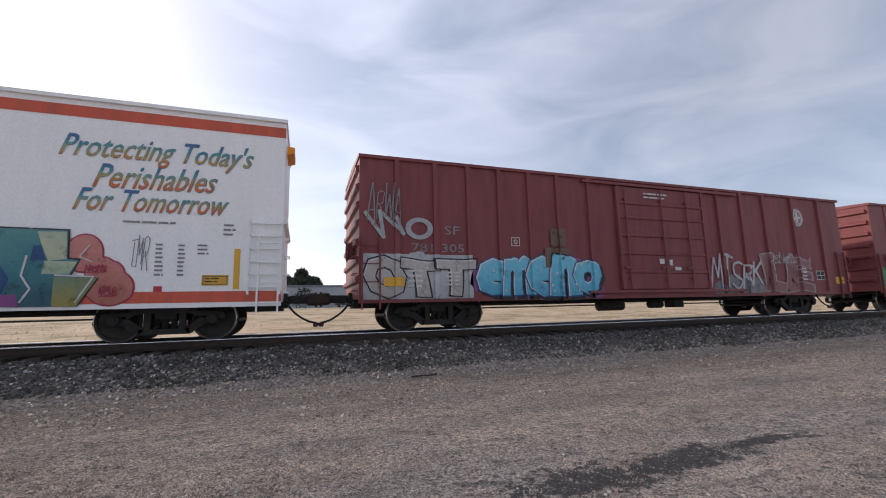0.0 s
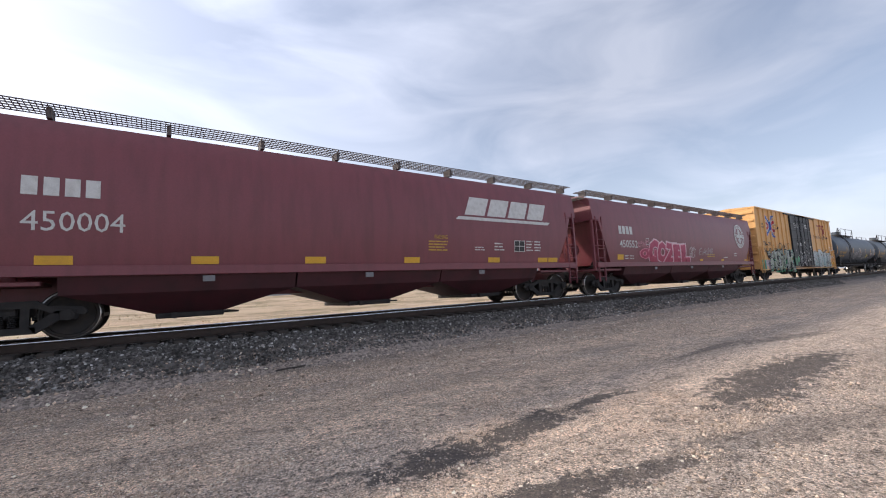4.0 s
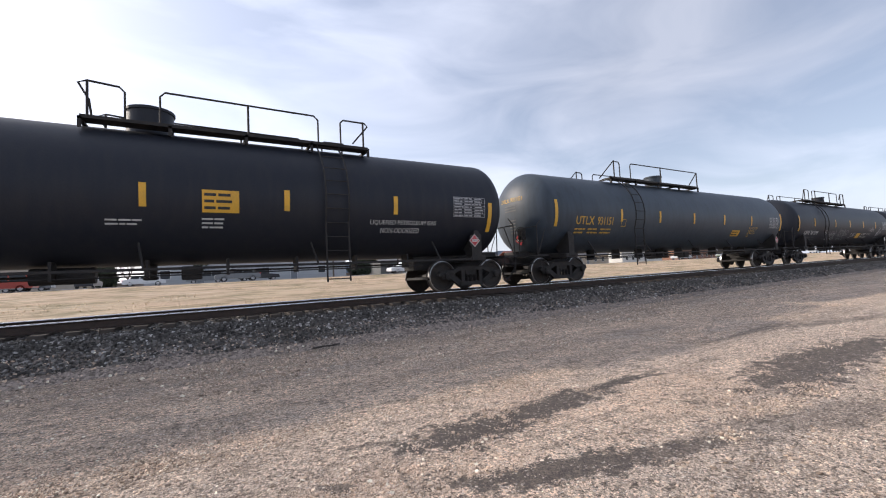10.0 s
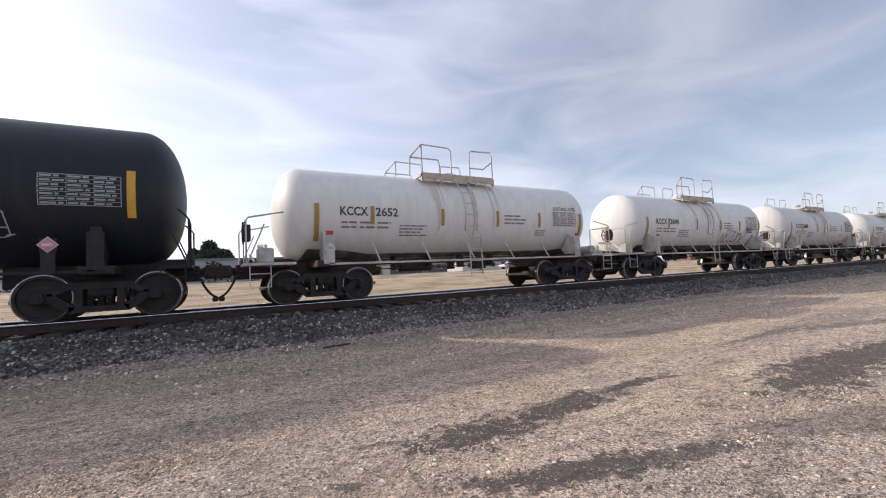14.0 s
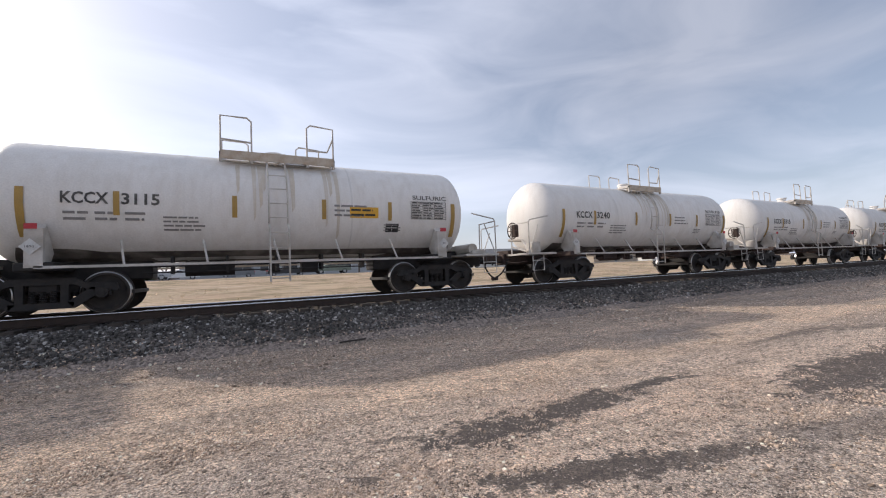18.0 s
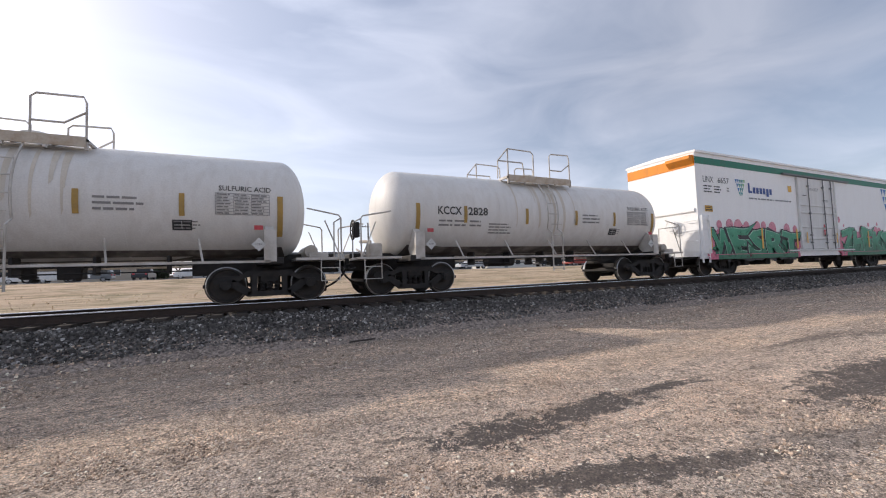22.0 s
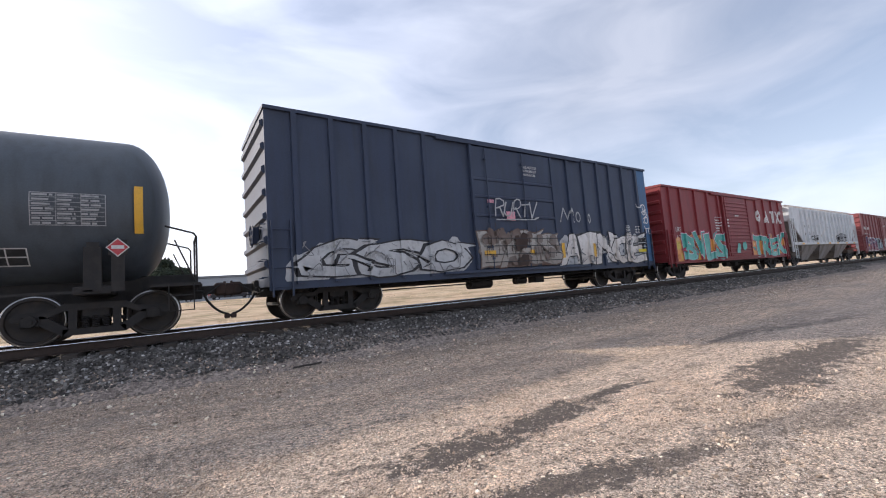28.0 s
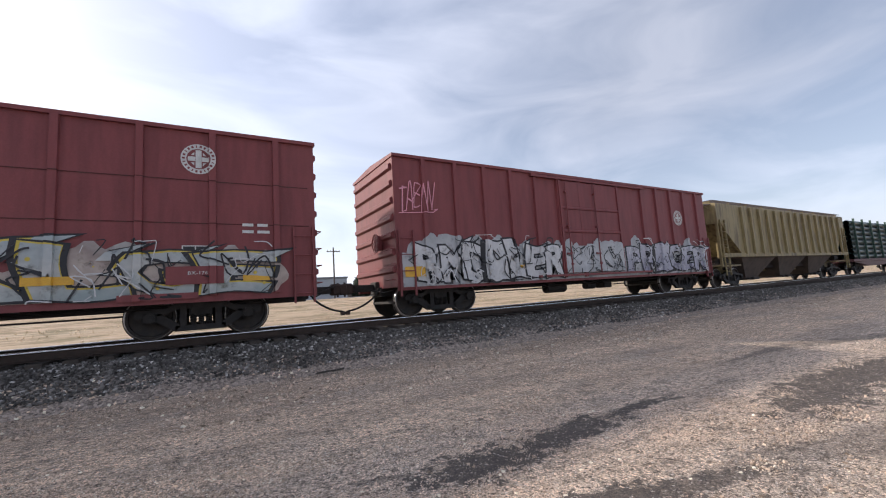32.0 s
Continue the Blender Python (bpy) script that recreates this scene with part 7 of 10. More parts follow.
S.each("notice", [rect(-8.36, -8.16, .86, 1.01), rect(8.2, 8.75, 1.0, 1.2)], DECAL_Y, .026)
consol_stencil(S, 6.9, 7.4, 1.5, 1.8, DECAL_W, DECAL_B)
S.put("plate_c", frame_marks(-6.63, -6.37, 2.41, 2.67, .02), DECAL_B, .006)

# -- long pressure tank cars


def head_marks(tk, r, zc, ink, text):
    """Reporting mark, small lines and a hazard diamond on the leading head of a tank."""
    car, tank = tk
    half = max(v.co.x for v in tank.data.vertices)

    def fn(u, z, lift=.02):
        q = min(.98, (u * u + (z - zc) ** 2) / (r * r))
        return -(half - .75 + .75 * math.sqrt(1 - q)) - lift, -u, z
    marks("head_lettering", [lay(text, -.55, zc + .42, 1.1, .16, .01)], fn, ink, car)
    marks("small_writing", bars(-.3, .45, zc + .05, zc + .34, 3, RND), fn, DECAL_DIM, car)
    d = [(.02, zc - .98), (.2, zc - 1.16), (.38, zc - .98), (.2, zc - .80)]
    marks("head_placard", [(d, [(0, 1, 2, 3)])], lambda u, z: fn(u, z, .05), DECAL_R, car, "red hazard diamond on the tank head")
    marks("placard_band", [rect(.09, .31, zc - 1.02, zc - .94)], lambda u, z: fn(u, z, .06), DECAL_W, car)
    marks("small_writing", bars(-.1, .35, zc - .75, zc - .2, 5, RND), fn, DECAL_DIM, car)


def tank_marks(tk, r, zc, ink, mark, num, stripes, ends, lines=(), tbl=None, mx=(-7.7, -6.75, -6.6, -5.55), mz=(2.0, 2.24), tape=(2.17, 2.64), end_tape=(1.95, 2.86)):
    car = tk[0]
    S = Side(car, "round", r=r, zc=zc)
    S.text(mark, mx[0], mx[1], mz[0], mz[1], ink, .005, .012)
    S.text(num, mx[2], mx[3], mz[0], mz[1], ink, .005, .012)
    S.put("small_writing", bars(mx[0], mx[3] + .05, mz[0] - .33, mz[0] - .09, 2, RND, .9, 3), DECAL_DIM if ink is DECAL_W else ink, .005)
    S.each("reflector", [rect(x - .06, x + .06, *tape) for x in stripes], DECAL_Y, .006)
    S.each("reflector", [rect(x - .07, x + .07, *end_tape) for x in ends], DECAL_Y, .006)
    if tbl:
        table(S, *tbl, SP_SILVER)
    if tk[1].name.startswith("tank"):
        head_marks(tk, r, zc, ink, mark + " " + num)
    for t in lines:
        S.text(*t, ink, .005, .0)
    return S


S = tank_marks(TK578, 1.5, 2.55, DECAL_YT, "UTLX", "954578", (-5.1, -2.2, .9, 3.7, 6.2), (-8.73, 8.78), tbl=(7.49, 8.5, 2.0, 2.6))
S.put("black_patch", [rect(-3.51, -2.45, 2.16, 2.6), rect(5.23, 6.09, 1.79, 2.19), rect(6.0, 6.6, 1.95, 2.1)], SP_BLACK, .005)
S.each("notice", [rect(4.2, 4.93, 1.7, 2.0)], DECAL_LEMON, .006, "lemon yellow notice")
S.put("notice_writing", bars(4.25, 4.9, 1.73, 1.97, 3, RND), DECAL_B, .009)
S.each("white_notice", [rect(6.45, 7.0, 1.93, 2.18)], DECAL_W, .006, "white notice with red lettering")
S.text("LIQUEFIED", 6.55, 6.90, 2.07, 2.165, DECAL_R, .009, .004)
S.text("PETROLEUM GAS", 6.465, 6.985, 1.945, 2.045, DECAL_R, .009, .004)
S.put("white_border", frame_marks(5.85, 6.39, 1.61, 1.745, .016), DECAL_W, .006)
S.each("dark_red_notice", [rect(5.87, 6.37, 1.63, 1.725)], DECAL_R, .006, "small red notice in a white border")
S.text("NON-ODORIZED", 5.89, 6.35, 1.645, 1.712, DECAL_B, .009, .003)
placard(S, 8.06, 1.42, .2, DECAL_R, "1075")
scrawl(S, -1.9, 1.9, 1.55, 2.45, SP_WHITE, RND, 6, .035)
scrawl(S, 2.7, 3.5, 1.4, 1.95, SP_SILVER, RND, 3, .025)
S = tank_marks(TK729, 1.5, 2.55, DECAL_YT, "UTLX", "954729", (-5.16, -2.2, .6, 2.92, 5.36), (-8.62, 8.81), [("LIQUEFIED PETROLEUM GAS", 5.38, 7.0, 1.96, 2.10)], tbl=(7.17, 8.28, 2.04, 2.67), mx=(-7.6, -6.69, -6.53, -5.44), mz=(2.06, 2.31))
S.each("notice", [rect(2.51, 3.27, 1.85, 2.16)], DECAL_Y, .006)
S.put("notice_writing", bars(2.55, 3.24, 1.88, 2.13, 2, RND, .98), DECAL_B, .009)
S.put("small_writing", bars(5.38, 6.2, 1.76, 1.88, 1, RND), DECAL_YT, .005)
scrawl(S, -3.3, -2.5, 1.45, 2.1, SP_SILVER, RND, 3, .03)
placard(S, 8.14, 1.44, .2, DECAL_R, "1075")
S = tank_marks(TKMUL, 1.5, 2.55, DECAL_W, "MULX", "702119", (-5.13, -2.2, 0, 2.7, 5.43), (-8.41, 8.54), [("LIQUEFIED PETROLEUM GAS", 4.74, 6.69, 1.89, 2.02), ("NON-ODORIZED", 5.05, 6.19, 1.70, 1.83)], tbl=(7.24, 8.35, 2.16, 2.73), mx=(-8.15, -7.18, -6.88, -5.58), mz=(2.10, 2.35), end_tape=(1.75, 2.6))
S.each("notice", [rect(1.01, 1.71, 2.09, 2.56)], DECAL_Y, .006)
S.put("notice_writing", bars(1.05, 1.68, 2.12, 2.53, 3, RND, .98), DECAL_B, .009)
S.put("small_writing", bars(-.6, .2, 1.8, 1.95, 2, RND) + bars(1.0, 1.6, 1.75, 2.0, 3, RND), DECAL_W, .005)
S.put("plate_c", frame_marks(-4.95, -4.62, 2.11, 2.36, .02), DECAL_W, .006)
placard(S, 7.91, 1.46, .19, DECAL_R, "1075")
S = tank_marks(TK151, 1.5, 2.55, DECAL_YT, "UTLX", "931151", (-5.2, -2.68, -.08, 2.6, 5.36), (-8.7, 8.82), [("NON-ODORIZED", 5.2, 6.16, 2.0, 2.10), ("LIQUEFIED", 5.2, 5.95, 1.87, 1.97), ("PETROLEUM", 5.2, 6.0, 1.74, 1.84), ("GAS", 5.2, 5.45, 1.61, 1.71)], tbl=(7.4, 8.55, 2.07, 2.63), mx=(-7.71, -6.75, -6.57, -5.7), mz=(2.03, 2.32))
S.each("notice", [rect(3.54, 4.33, 1.65, 1.93)], DECAL_Y, .006)
S.put("notice_writing", bars(3.58, 4.3, 1.68, 1.9, 2, RND, .98), DECAL_B, .009)
S.put("plate_c", frame_marks(-5.21, -4.93, 1.99, 2.27, .02), DECAL_YT, .006)
placard(S, 8.07, 1.42, .2, DECAL_R, "1075")
S = tank_marks(TK299, 1.5, 2.55, DECAL_W, "CBTX", "781299", (-6.41, -2.88, -.12, 2.66, 5.5), (-8.75, 8.6), [("LIQUEFIED PETROLEUM GAS", 2.67, 4.67, 1.75, 1.88), ("NON-ODORIZED", 2.66, 3.94, 1.58, 1.71)], tbl=(7.21, 8.42, 2.19, 2.77), mx=(-7.76, -6.91, -6.78, -5.64), mz=(1.76, 1.98), tape=(2.26, 2.74))
S.each("notice", [rect(1.7, 2.44, 1.56, 1.9)], DECAL_Y, .006)
S.put("plate_c", frame_marks(-4.4, -4.11, 1.78, 2.03, .02) + [disc(-4.255, 1.9, .06, r_in=.6)], DECAL_W, .006)
for a, b, c, d in ((-3.98, -2.46, 1.5, 2.05), (-2.14, -.34, 1.46, 2.1), (.25, 1.43, 1.6, 1.9), (3.91, 5.15, 2.0, 2.3), (5.9, 6.9, 1.6, 2.2)):
    scrawl(S, a, b, c, d, SP_SILVER, RND, 4, .026)
placard(S, 7.4, 1.42, .17, DECAL_W)
S = tank_marks(TK937, 1.5, 2.55, DECAL_W, "CBTX", "780937", (-6.3, -2.74, -.1, 2.65, 5.45), (-8.77, 8.6), tbl=(7.25, 8.45, 2.15, 2.72), mx=(-7.87, -7.03, -6.69, -5.43), mz=(1.75, 1.98), tape=(2.16, 2.63))
S.put("plate_c", frame_marks(-4.65, -4.35, 1.78, 2.01, .02) + [disc(-4.5, 1.9, .06, r_in=.6)], DECAL_W, .006)
S.each("notice", [rect(1.27, 2.13, 1.47, 1.83)], DECAL_Y, .006)
S.put("pink_notice", [rect(2.47, 3.18, 1.45, 1.78)], SP_PINK, .006)
scrawl(S, -2.78, -1.0, 1.55, 2.1, SP_WHITE, RND, 5, .026)
scrawl(S, -.9, .4, 1.6, 1.85, SP_SILVER, RND, 3, .022)
scrawl(S, 1.39, 2.82, 1.88, 2.25, SP_WHITE, RND, 4, .026)
scrawl(S, 5.9, 6.9, 1.6, 2.0, SP_SILVER, RND, 3, .022)
placard(S, 7.4, 1.42, .15, SP_PINK)

# -- short white acid tank cars
INK = surface("faded_black_stencil", (.06, .058, .055), .7, col2=(.25, .24, .22), scale=6, mix=.5)
TAPE = surface("brown_yellow_tape", (.42, .26, .06), .55, col2=(.30, .20, .07), scale=4, mix=.6)
FAINT = spray("faded_stencil_ink", [(.20, .19, .19), (.28, .27, .26)], 0, 4)
# dark grime tone that also paints the shade under the tank
SMUDGE_SHADE = surface("dark_smudge_and_shade", (.10, .085, .075), .7, col2=(.30, .27, .24), scale=3, mix=.8)
for i, (num, half, (p0, p1), (car, tank)) in enumerate(WHITE_CARS):
    S = Side(car, "round", r=1.25, zc=2.265)
    k = half / 5.30
    S.text("KCCX", -3.85 * k, -3.12 * k, 2.14, 2.37, INK, .005, .024)
    S.text(str(num), -2.92 * k, -2.28 * k, 2.14, 2.37, INK, .005, .024)
    S.put("small_writing", bars(-3.82 * k, -2.39 * k, 1.80, 2.03, 2, RND, .9, 3) + bars(-2.23 * k, -1.34 * k, 1.62, 1.95, 4, RND, .95) + bars(1.3 * k, 2.2 * k, 1.98, 2.32, 3, RND, .95) + bars(2.6 * k, 3.1 * k, 1.65, 1.85, 3, RND, .95), FAINT, .005)
    S.each("reflector", [rect(x * k - .05, x * k + .05, 1.93, 2.40) for x in (-2.25 if num == 2711 else -3.0, -.9, 1.05, 2.75)], TAPE, .008)
    S.each("reflector", [rect(x * k - .06, x * k + .06, 1.52, 2.42) for x in (-4.42, 4.64)], TAPE, .008)
    S.text("SULFURIC ACID" if num != 3115 else "SULFURIC", 3.42 * k, 4.45 * k, 2.50, 2.62, INK, .005, .01)
    table(S, 3.35 * k, 4.42 * k, 1.98, 2.45, INK if num in (3115, 2262, 2688) else FAINT)
    if num in (3115, 2510):
        S.each("notice", [rect(1.67, 2.41, 1.98, 2.25)], DECAL_Y, .006)
        S.put("notice_writing", bars(1.7, 2.38, 2.0, 2.23, 2, RND, .98), DECAL_B, .009)
    if num in (2711, 2703, 2828, 2446, 2510, 3115):
        S.put("black_label", [rect(2.62, 2.98, 1.64, 1.85)], DECAL_B, .006)
        S.put("label_line", [rect(2.66, 2.94, 1.74, 1.755), rect(2.79, 2.8, 1.66, 1.83)], DECAL_W, .009)
    if num == 2711:
        S.put("black_panel", [rect(3.30 * k, 4.32 * k, 1.94, 2.32)], INK, .009)
    F = Side(car, "flat", y=-1.47)
    for s in (-1, 1):
        x = s * (half * .79)
        placard(F, x, 1.30, .15, DECAL_W, "1830")
        F.put("red_tag", [rect(x - .09, x + .09, 1.62, 1.72)], DECAL_R, .004)
    # box and reservoir on the end platform
    g = Geo()
    g.cyl((half + .02, -1.15, 1.16), (half + .02, .2, 1.16), .15, 14)
    g.box(half - .05, half + .4, -1.25, -.7, 1.0, 1.12, .02)
    part("end_reservoir", g, WHITE_STEEL, car, "pale air reservoir on the end platform", smooth=40)
    g = Geo()
    g.box(-half - .45, -half - .1, -1.2, -.85, 1.0, 1.35, .03)
    g.tube([(-half - .3, -.85, 1.1), (-half - .2, -.4, 1.45), (-half - .3, .2, 1.5)], .05, 7)
    g.tube([(-half - .5, -1.0, 1.05), (-half - .55, -.3, 1.25)], .03, 6)
    part("brake_valve", g, WHITE_STEEL, car, "grimy brake valve and pipes")
    # stained boards along the crown platform
    g = Geo()
    g.box(p0, p1, -.99, -.95, 3.30, 3.50)
    part("toe_board", g, surface("rust_stained_board", (.52, .46, .38), .8, col2=(.33, .22, .13), scale=5, mix=.6), car, "rust-stained toe board")
    # acid stains run down from the crown
    RUN = surface("yellowed_stain", (.60, .54, .45), .6, col2=(.66, .62, .56), scale=2.5, mix=.8, stretch=(3, 3, .4))
    S.put("run_stain", [flat([(x, 3.2), (x + w1, 3.2), (x + w1 * .8, z), (x + w1 * .3, z - .1)]) for x, w1, z in [(RND.uniform(p0, p1), RND.uniform(.03, .14), RND.uniform(1.5, 2.7)) for _ in range(9)]], RUN, .003)
    # dirt and underside shade painted together along the belly, higher at the ends
    S.put("soot", [flat([(-half + .55, 1.04), (-half * .45, 1.04), (-half * .5, 1.16), (-half * .7, 1.30), (-half + .7, 1.34)]), flat([(half * .45, 1.04), (half - .5, 1.04), (half - .62, 1.30), (half * .75, 1.24), (half * .55, 1.12)])], SMUDGE_SHADE, .006)
    S.put("belly_stain", [rect(-half + .8, half - .8, 1.03, 1.20 + .04 * (num % 3))], SMUDGE_SHADE, .004)
    if num == 2690:
        scrawl(S, 1.2, 3.4, 1.35, 1.9, SP_BLACK, RND, 5, .03)
        scrawl(S, 3.3, 4.0, 1.85, 2.05, SP_BLACK, RND, 3, .025)

# -- white refrigerator car with the green band
S = Side(LINX, "flat", y=-LX_W)
L = LX_L
S.put("band", [rect(-L, L, 4.44, 4.72)], GREEN_BAND, .004, "green band under the eave")
DARK = spray("stencil_dark_grey", [(.05, .055, .06), (.07, .075, .08)], 0, 5)
S.text("LINX", -8.95, -8.28, 3.74, 3.98, DARK, .005)
S.text("6657", -7.98, -7.22, 3.74, 3.98, DARK, .005)
S.put("small_writing", bars(-8.95, -7.6, 3.30, 3.64, 3, RND, .8, 2) + bars(-7.4, -7.2, 3.4, 3.6, 2, RND), DARK, .005)


def shield(S, x0, x1, z0, z1, rows, cols, name):
    """A shield made of rows of small triangles, blue to green."""
    tri = {0: [], 1: [], 2: []}
    for r in range(rows):
        z = z1 - (z1 - z0) * r / rows
        h = (z1 - z0) / rows
        w = (x1 - x0) / cols
        n = cols - r if r > 0 else cols
        off = (x0 + x1) / 2 - n * w / 2
        for c in range(n):
            a = off + c * w
            tri[min(2, int(3 * (a - x0) / (x1 - x0) + .2))].append(([(a + .03 * w, z - .05 * h), (a + .97 * w, z - .05 * h), (a + w / 2, z - .99 * h)], [(0, 2, 1)]))
    for k, col in ((0, (.05, .20, .50)), (1, (.05, .36, .36)), (2, (.20, .46, .18))):
        if tri[k]:
            S.put(name, tri[k], spray(name + "_paint", [col, col], 0, 5), .005)


shield(S, -6.79, -6.05, 3.27, 3.99, 4, 5, "emblem")
shield(S, 7.5, 9.22, 2.72, 4.40, 4, 5, "large_emblem")
LB = spray("name_blue", [(.03, .07, .26), (.04, .09, .30)], 0, 5)
S.put("name_mark", [rect(-5.85, -5.72, 3.45, 3.88), rect(-5.72, -5.58, 3.45, 3.55)] + [rect(-5.5 + .26 * i, -5.31 + .26 * i, 3.36 if i == 4 else 3.45, 3.71) for i in range(6)], LB, .005, "blue name mark as plain bars")
S.put("small_writing", bars(-5.85, -2.4, 3.15, 3.30, 1, RND, .98, 5), SP_GREY, .005)
S.each("notice", [rect(-8.95, -8.46, 2.56, 2.80), rect(-2.62, -2.3, 3.67, 3.95), rect(8.71, 9.21, 2.57, 2.78)], DECAL_Y, .006)
S.put("notice_writing", frame_marks(-8.93, -8.48, 2.58, 2.78, .012) + bars(-8.9, -8.5, 2.6, 2.76, 2, RND, .98) + bars(8.75, 9.18, 2.6, 2.76, 2, RND, .98) + frame_marks(8.73, 9.19, 2.59, 2.76, .012), DECAL_B, .009)
PINKS = [disc(-9.0 + 7.2 * i / 16 + RND.uniform(-.2, .2), RND.uniform(1.0, 2.0), RND.uniform(.18, .42)) for i in range(17)] + [disc(2.0 + 6.6 * i / 15, RND.uniform(1.0, 1.95), RND.uniform(.15, .42)) for i in range(16)]
PINKS += [disc(-8.1, 2.05, .18), disc(-7.4, 2.05, .25), disc(-6.8, 2.0, .3), disc(-6.2, 2.0, .22), disc(-5.4, 2.0, .25), disc(-4.9, 2.05, .2), disc(-4.2, 1.95, .3), disc(-3.0, 1.95, .25), disc(-2.2, 1.3, .35), disc(-8.9, 1.2, .32),  disc(2.1, 2.5, .16), disc(2.6, 2.2, .08), disc(8.6, 2.2, .2), disc(8.9, 1.6, .15), disc(5.5, 2.3, .12), disc(6.6, 2.35, .10), disc(8.2, 1.2, .3), disc(9.0, 2.75, .12)]
S.put("graffiti_back", PINKS + cloud(1.95, 8.95, .74, 1.85, RND, 26, (.40, .62)) + cloud(-9.0, -2.0, .74, 1.9, RND, 24, (.38, .6)), SP_PINK, .005)
S.put("graffiti_back", [rect(1.95, 8.9, .66, .86), rect(-9.0, -2.1, .66, .86)], SP_PINK, .034)
EMERALD = spray("spray_dark_emerald", [(.018, .15, .075), (.03, .20, .115)], .7, 1.6)
S.put("graffiti_shadow", cloud(2.5, 8.15, .74, 1.75, RND, 16, (.40, .55)) + cloud(-8.5, -2.2, .74, 1.8, RND, 16, (.38, .52)), EMERALD, .0085)
S.put("graffiti_shadow", [rect(2.6, 8.0, .66, .84), rect(-8.4, -2.3, .66, .84)], EMERALD, .036)
piece(S, "WESRT", -8.6, -2.1, .72, 1.92, spray("spray_emerald", [(.02, .14, .07), (.03, .26, .14), (.05, .32, .18)], .7, 1.95), SP_BLACK, RND, shade=SP_BLACK, fat=0.044, rim=.06, lift=.010, shine=spray("spray_pale_mint", [(.25, .5, .35), (.3, .55, .4)], 0, 3), lean=.45, overlap=1.08)
piece(S, "ZHEKS", 2.3, 8.2, .74, 1.98, spray("spray_emerald", [(.02, .14, .07), (.03, .26, .14), (.05, .32, .18)], .7, 1.95), SP_BLACK, RND, fat=0.075, rim=.03, lift=.012, shine=spray("spray_pale_mint", [(.25, .5, .35), (.3, .55, .4)], 0, 3), lean=.4, overlap=1.06)
S.each("reflector", [rect(x, x + .13, 1.07, 1.95) for x in (-8.85, -5.2, -2.3, 5.2, 8.61)], DECAL_Y, .030)
WD = paint("white_door_paint", (.70, .70, .685), dirt=(.5, .48, .45), amount=.3)
door(LINX, -1.9, 1.78, 1.02, 4.42, WD, LX_W, [1.5, 2.05, 2.75, 3.1], (-1.0, .45, 1.25), proud=.06, label="white plug door with lock rods", rod_mat=surface("grimy_grey_steel", (.16, .16, .165), .6, col2=(.08, .075, .07), scale=6))
DS = Side(LINX, "flat", y=-LX_W - .11)
DS.text("WALKUP", -.9, -.05, 3.80, 3.95, DARK, .005)
DS.put("small_writing", bars(.3, 1.1, 3.3, 3.42, 2, RND) + bars(-1.6, -1.1, 3.5, 3.6, 1, RND), DARK, .005)
DS.each("reflector", [rect(x, x + .11, 1.30, 1.80) for x in (-1.5, 1.45)], DECAL_Y, .006)
DS.put("lock_plate", [rect(.2, .36, 1.7, 1.95), rect(.2, .36, 2.05, 2.2)], DECAL_R, .005)
for x in (-9.1, 9.1):
    g = Geo()
    g.box(x - .28, x + .28, -LX_W - .05, -LX_W, .9, 2.4, .02)
    part("ladder_panel", g, WHITE, LINX)
    ladder(LINX, x, -LX_W - .05, .9, 2.4, .46, WHITE, "corner_ladder")
g = Geo()
g.prism([(-L - .03, 4.42), (-L - .26, 4.62), (-L - .26, 4.74), (-L - .03, 4.78)], -1.5, -.5, "y")
part("end_hood", g, ORANGE, LINX, "orange hood at the car's end")
for a in (-L - .02, L):
    g = Geo()
    g.box(a, a + .02, -LX_W, LX_W, 4.35, 4.75)
    part("end_band", g, ORANGE, LINX, "orange band across the car's end")
for x in (-7.2, -5.5, -3.8, 3.0, 4.5):
    g = Geo()
    g.box(x - .2, x + .2, -1.1, -.4, .38, .78, .03)
    part("under_box", g, BLACK_STEEL, LINX)

# -- dark brown hopper with the mural
S = Side(HOP474, "hop", hw=lambda z: hw_smooth(z, ztop=3.95))
blocks(S, -6.7, -5.24, 2.28, 2.62, 4, SP_SILVER)
S.text("474286", -6.65, -5.17, 1.83, 2.14, spray("faded_stencil", [(.20, .16, .15), (.26, .22, .20)], 0, 4), .005, .014)
S.each("notice", [rect(-7.14, -6.68, 1.68, 1.91), rect(6.95, 7.5, 1.5, 1.66)] + [rect(x, x + .4, 1.36, 1.46) for x in (-7.0, -3.2, .4, 5.2)], DECAL_Y, .006)
S.put("graffiti_back", cloud(-4.3, 4.0, 1.28, 2.0, RND, 18, (.25, .45)), spray("spray_deep_teal", [(.02, .10, .09), (.03, .16, .13)], 1.2, 2.2), .006)
S.put("graffiti_back", [([(a, 1.3), (a + .5, 1.28), (a + RND.uniform(-.3, .8), RND.uniform(1.7, 2.3))], [(0, 1, 2)]) for a in [-4.0 + .42 * i for i in range(18)]], SP_LIME, .009)
S.put("hatched_shadow", [h for q in range(34) for h in strokes([(-3.5 + q * .19, 1.34 + .75 * abs(math.sin(q * .9))), (-3.15 + q * .19, 1.52 + .80 * abs(math.sin(q * .9)))], .022)], SP_LIME, .010)
piece(S, "SWORE", -3.3, 2.4, 1.30, 2.46, SP_SUNSET, SP_BLACK, RND, shade=SP_BLACK, fat=0.045, rim=.06, lift=.012, shine=spray("spray_cream", [(.7, .6, .45), (.7, .6, .45)], 0, 4), overlap=1.0, lean=.5)
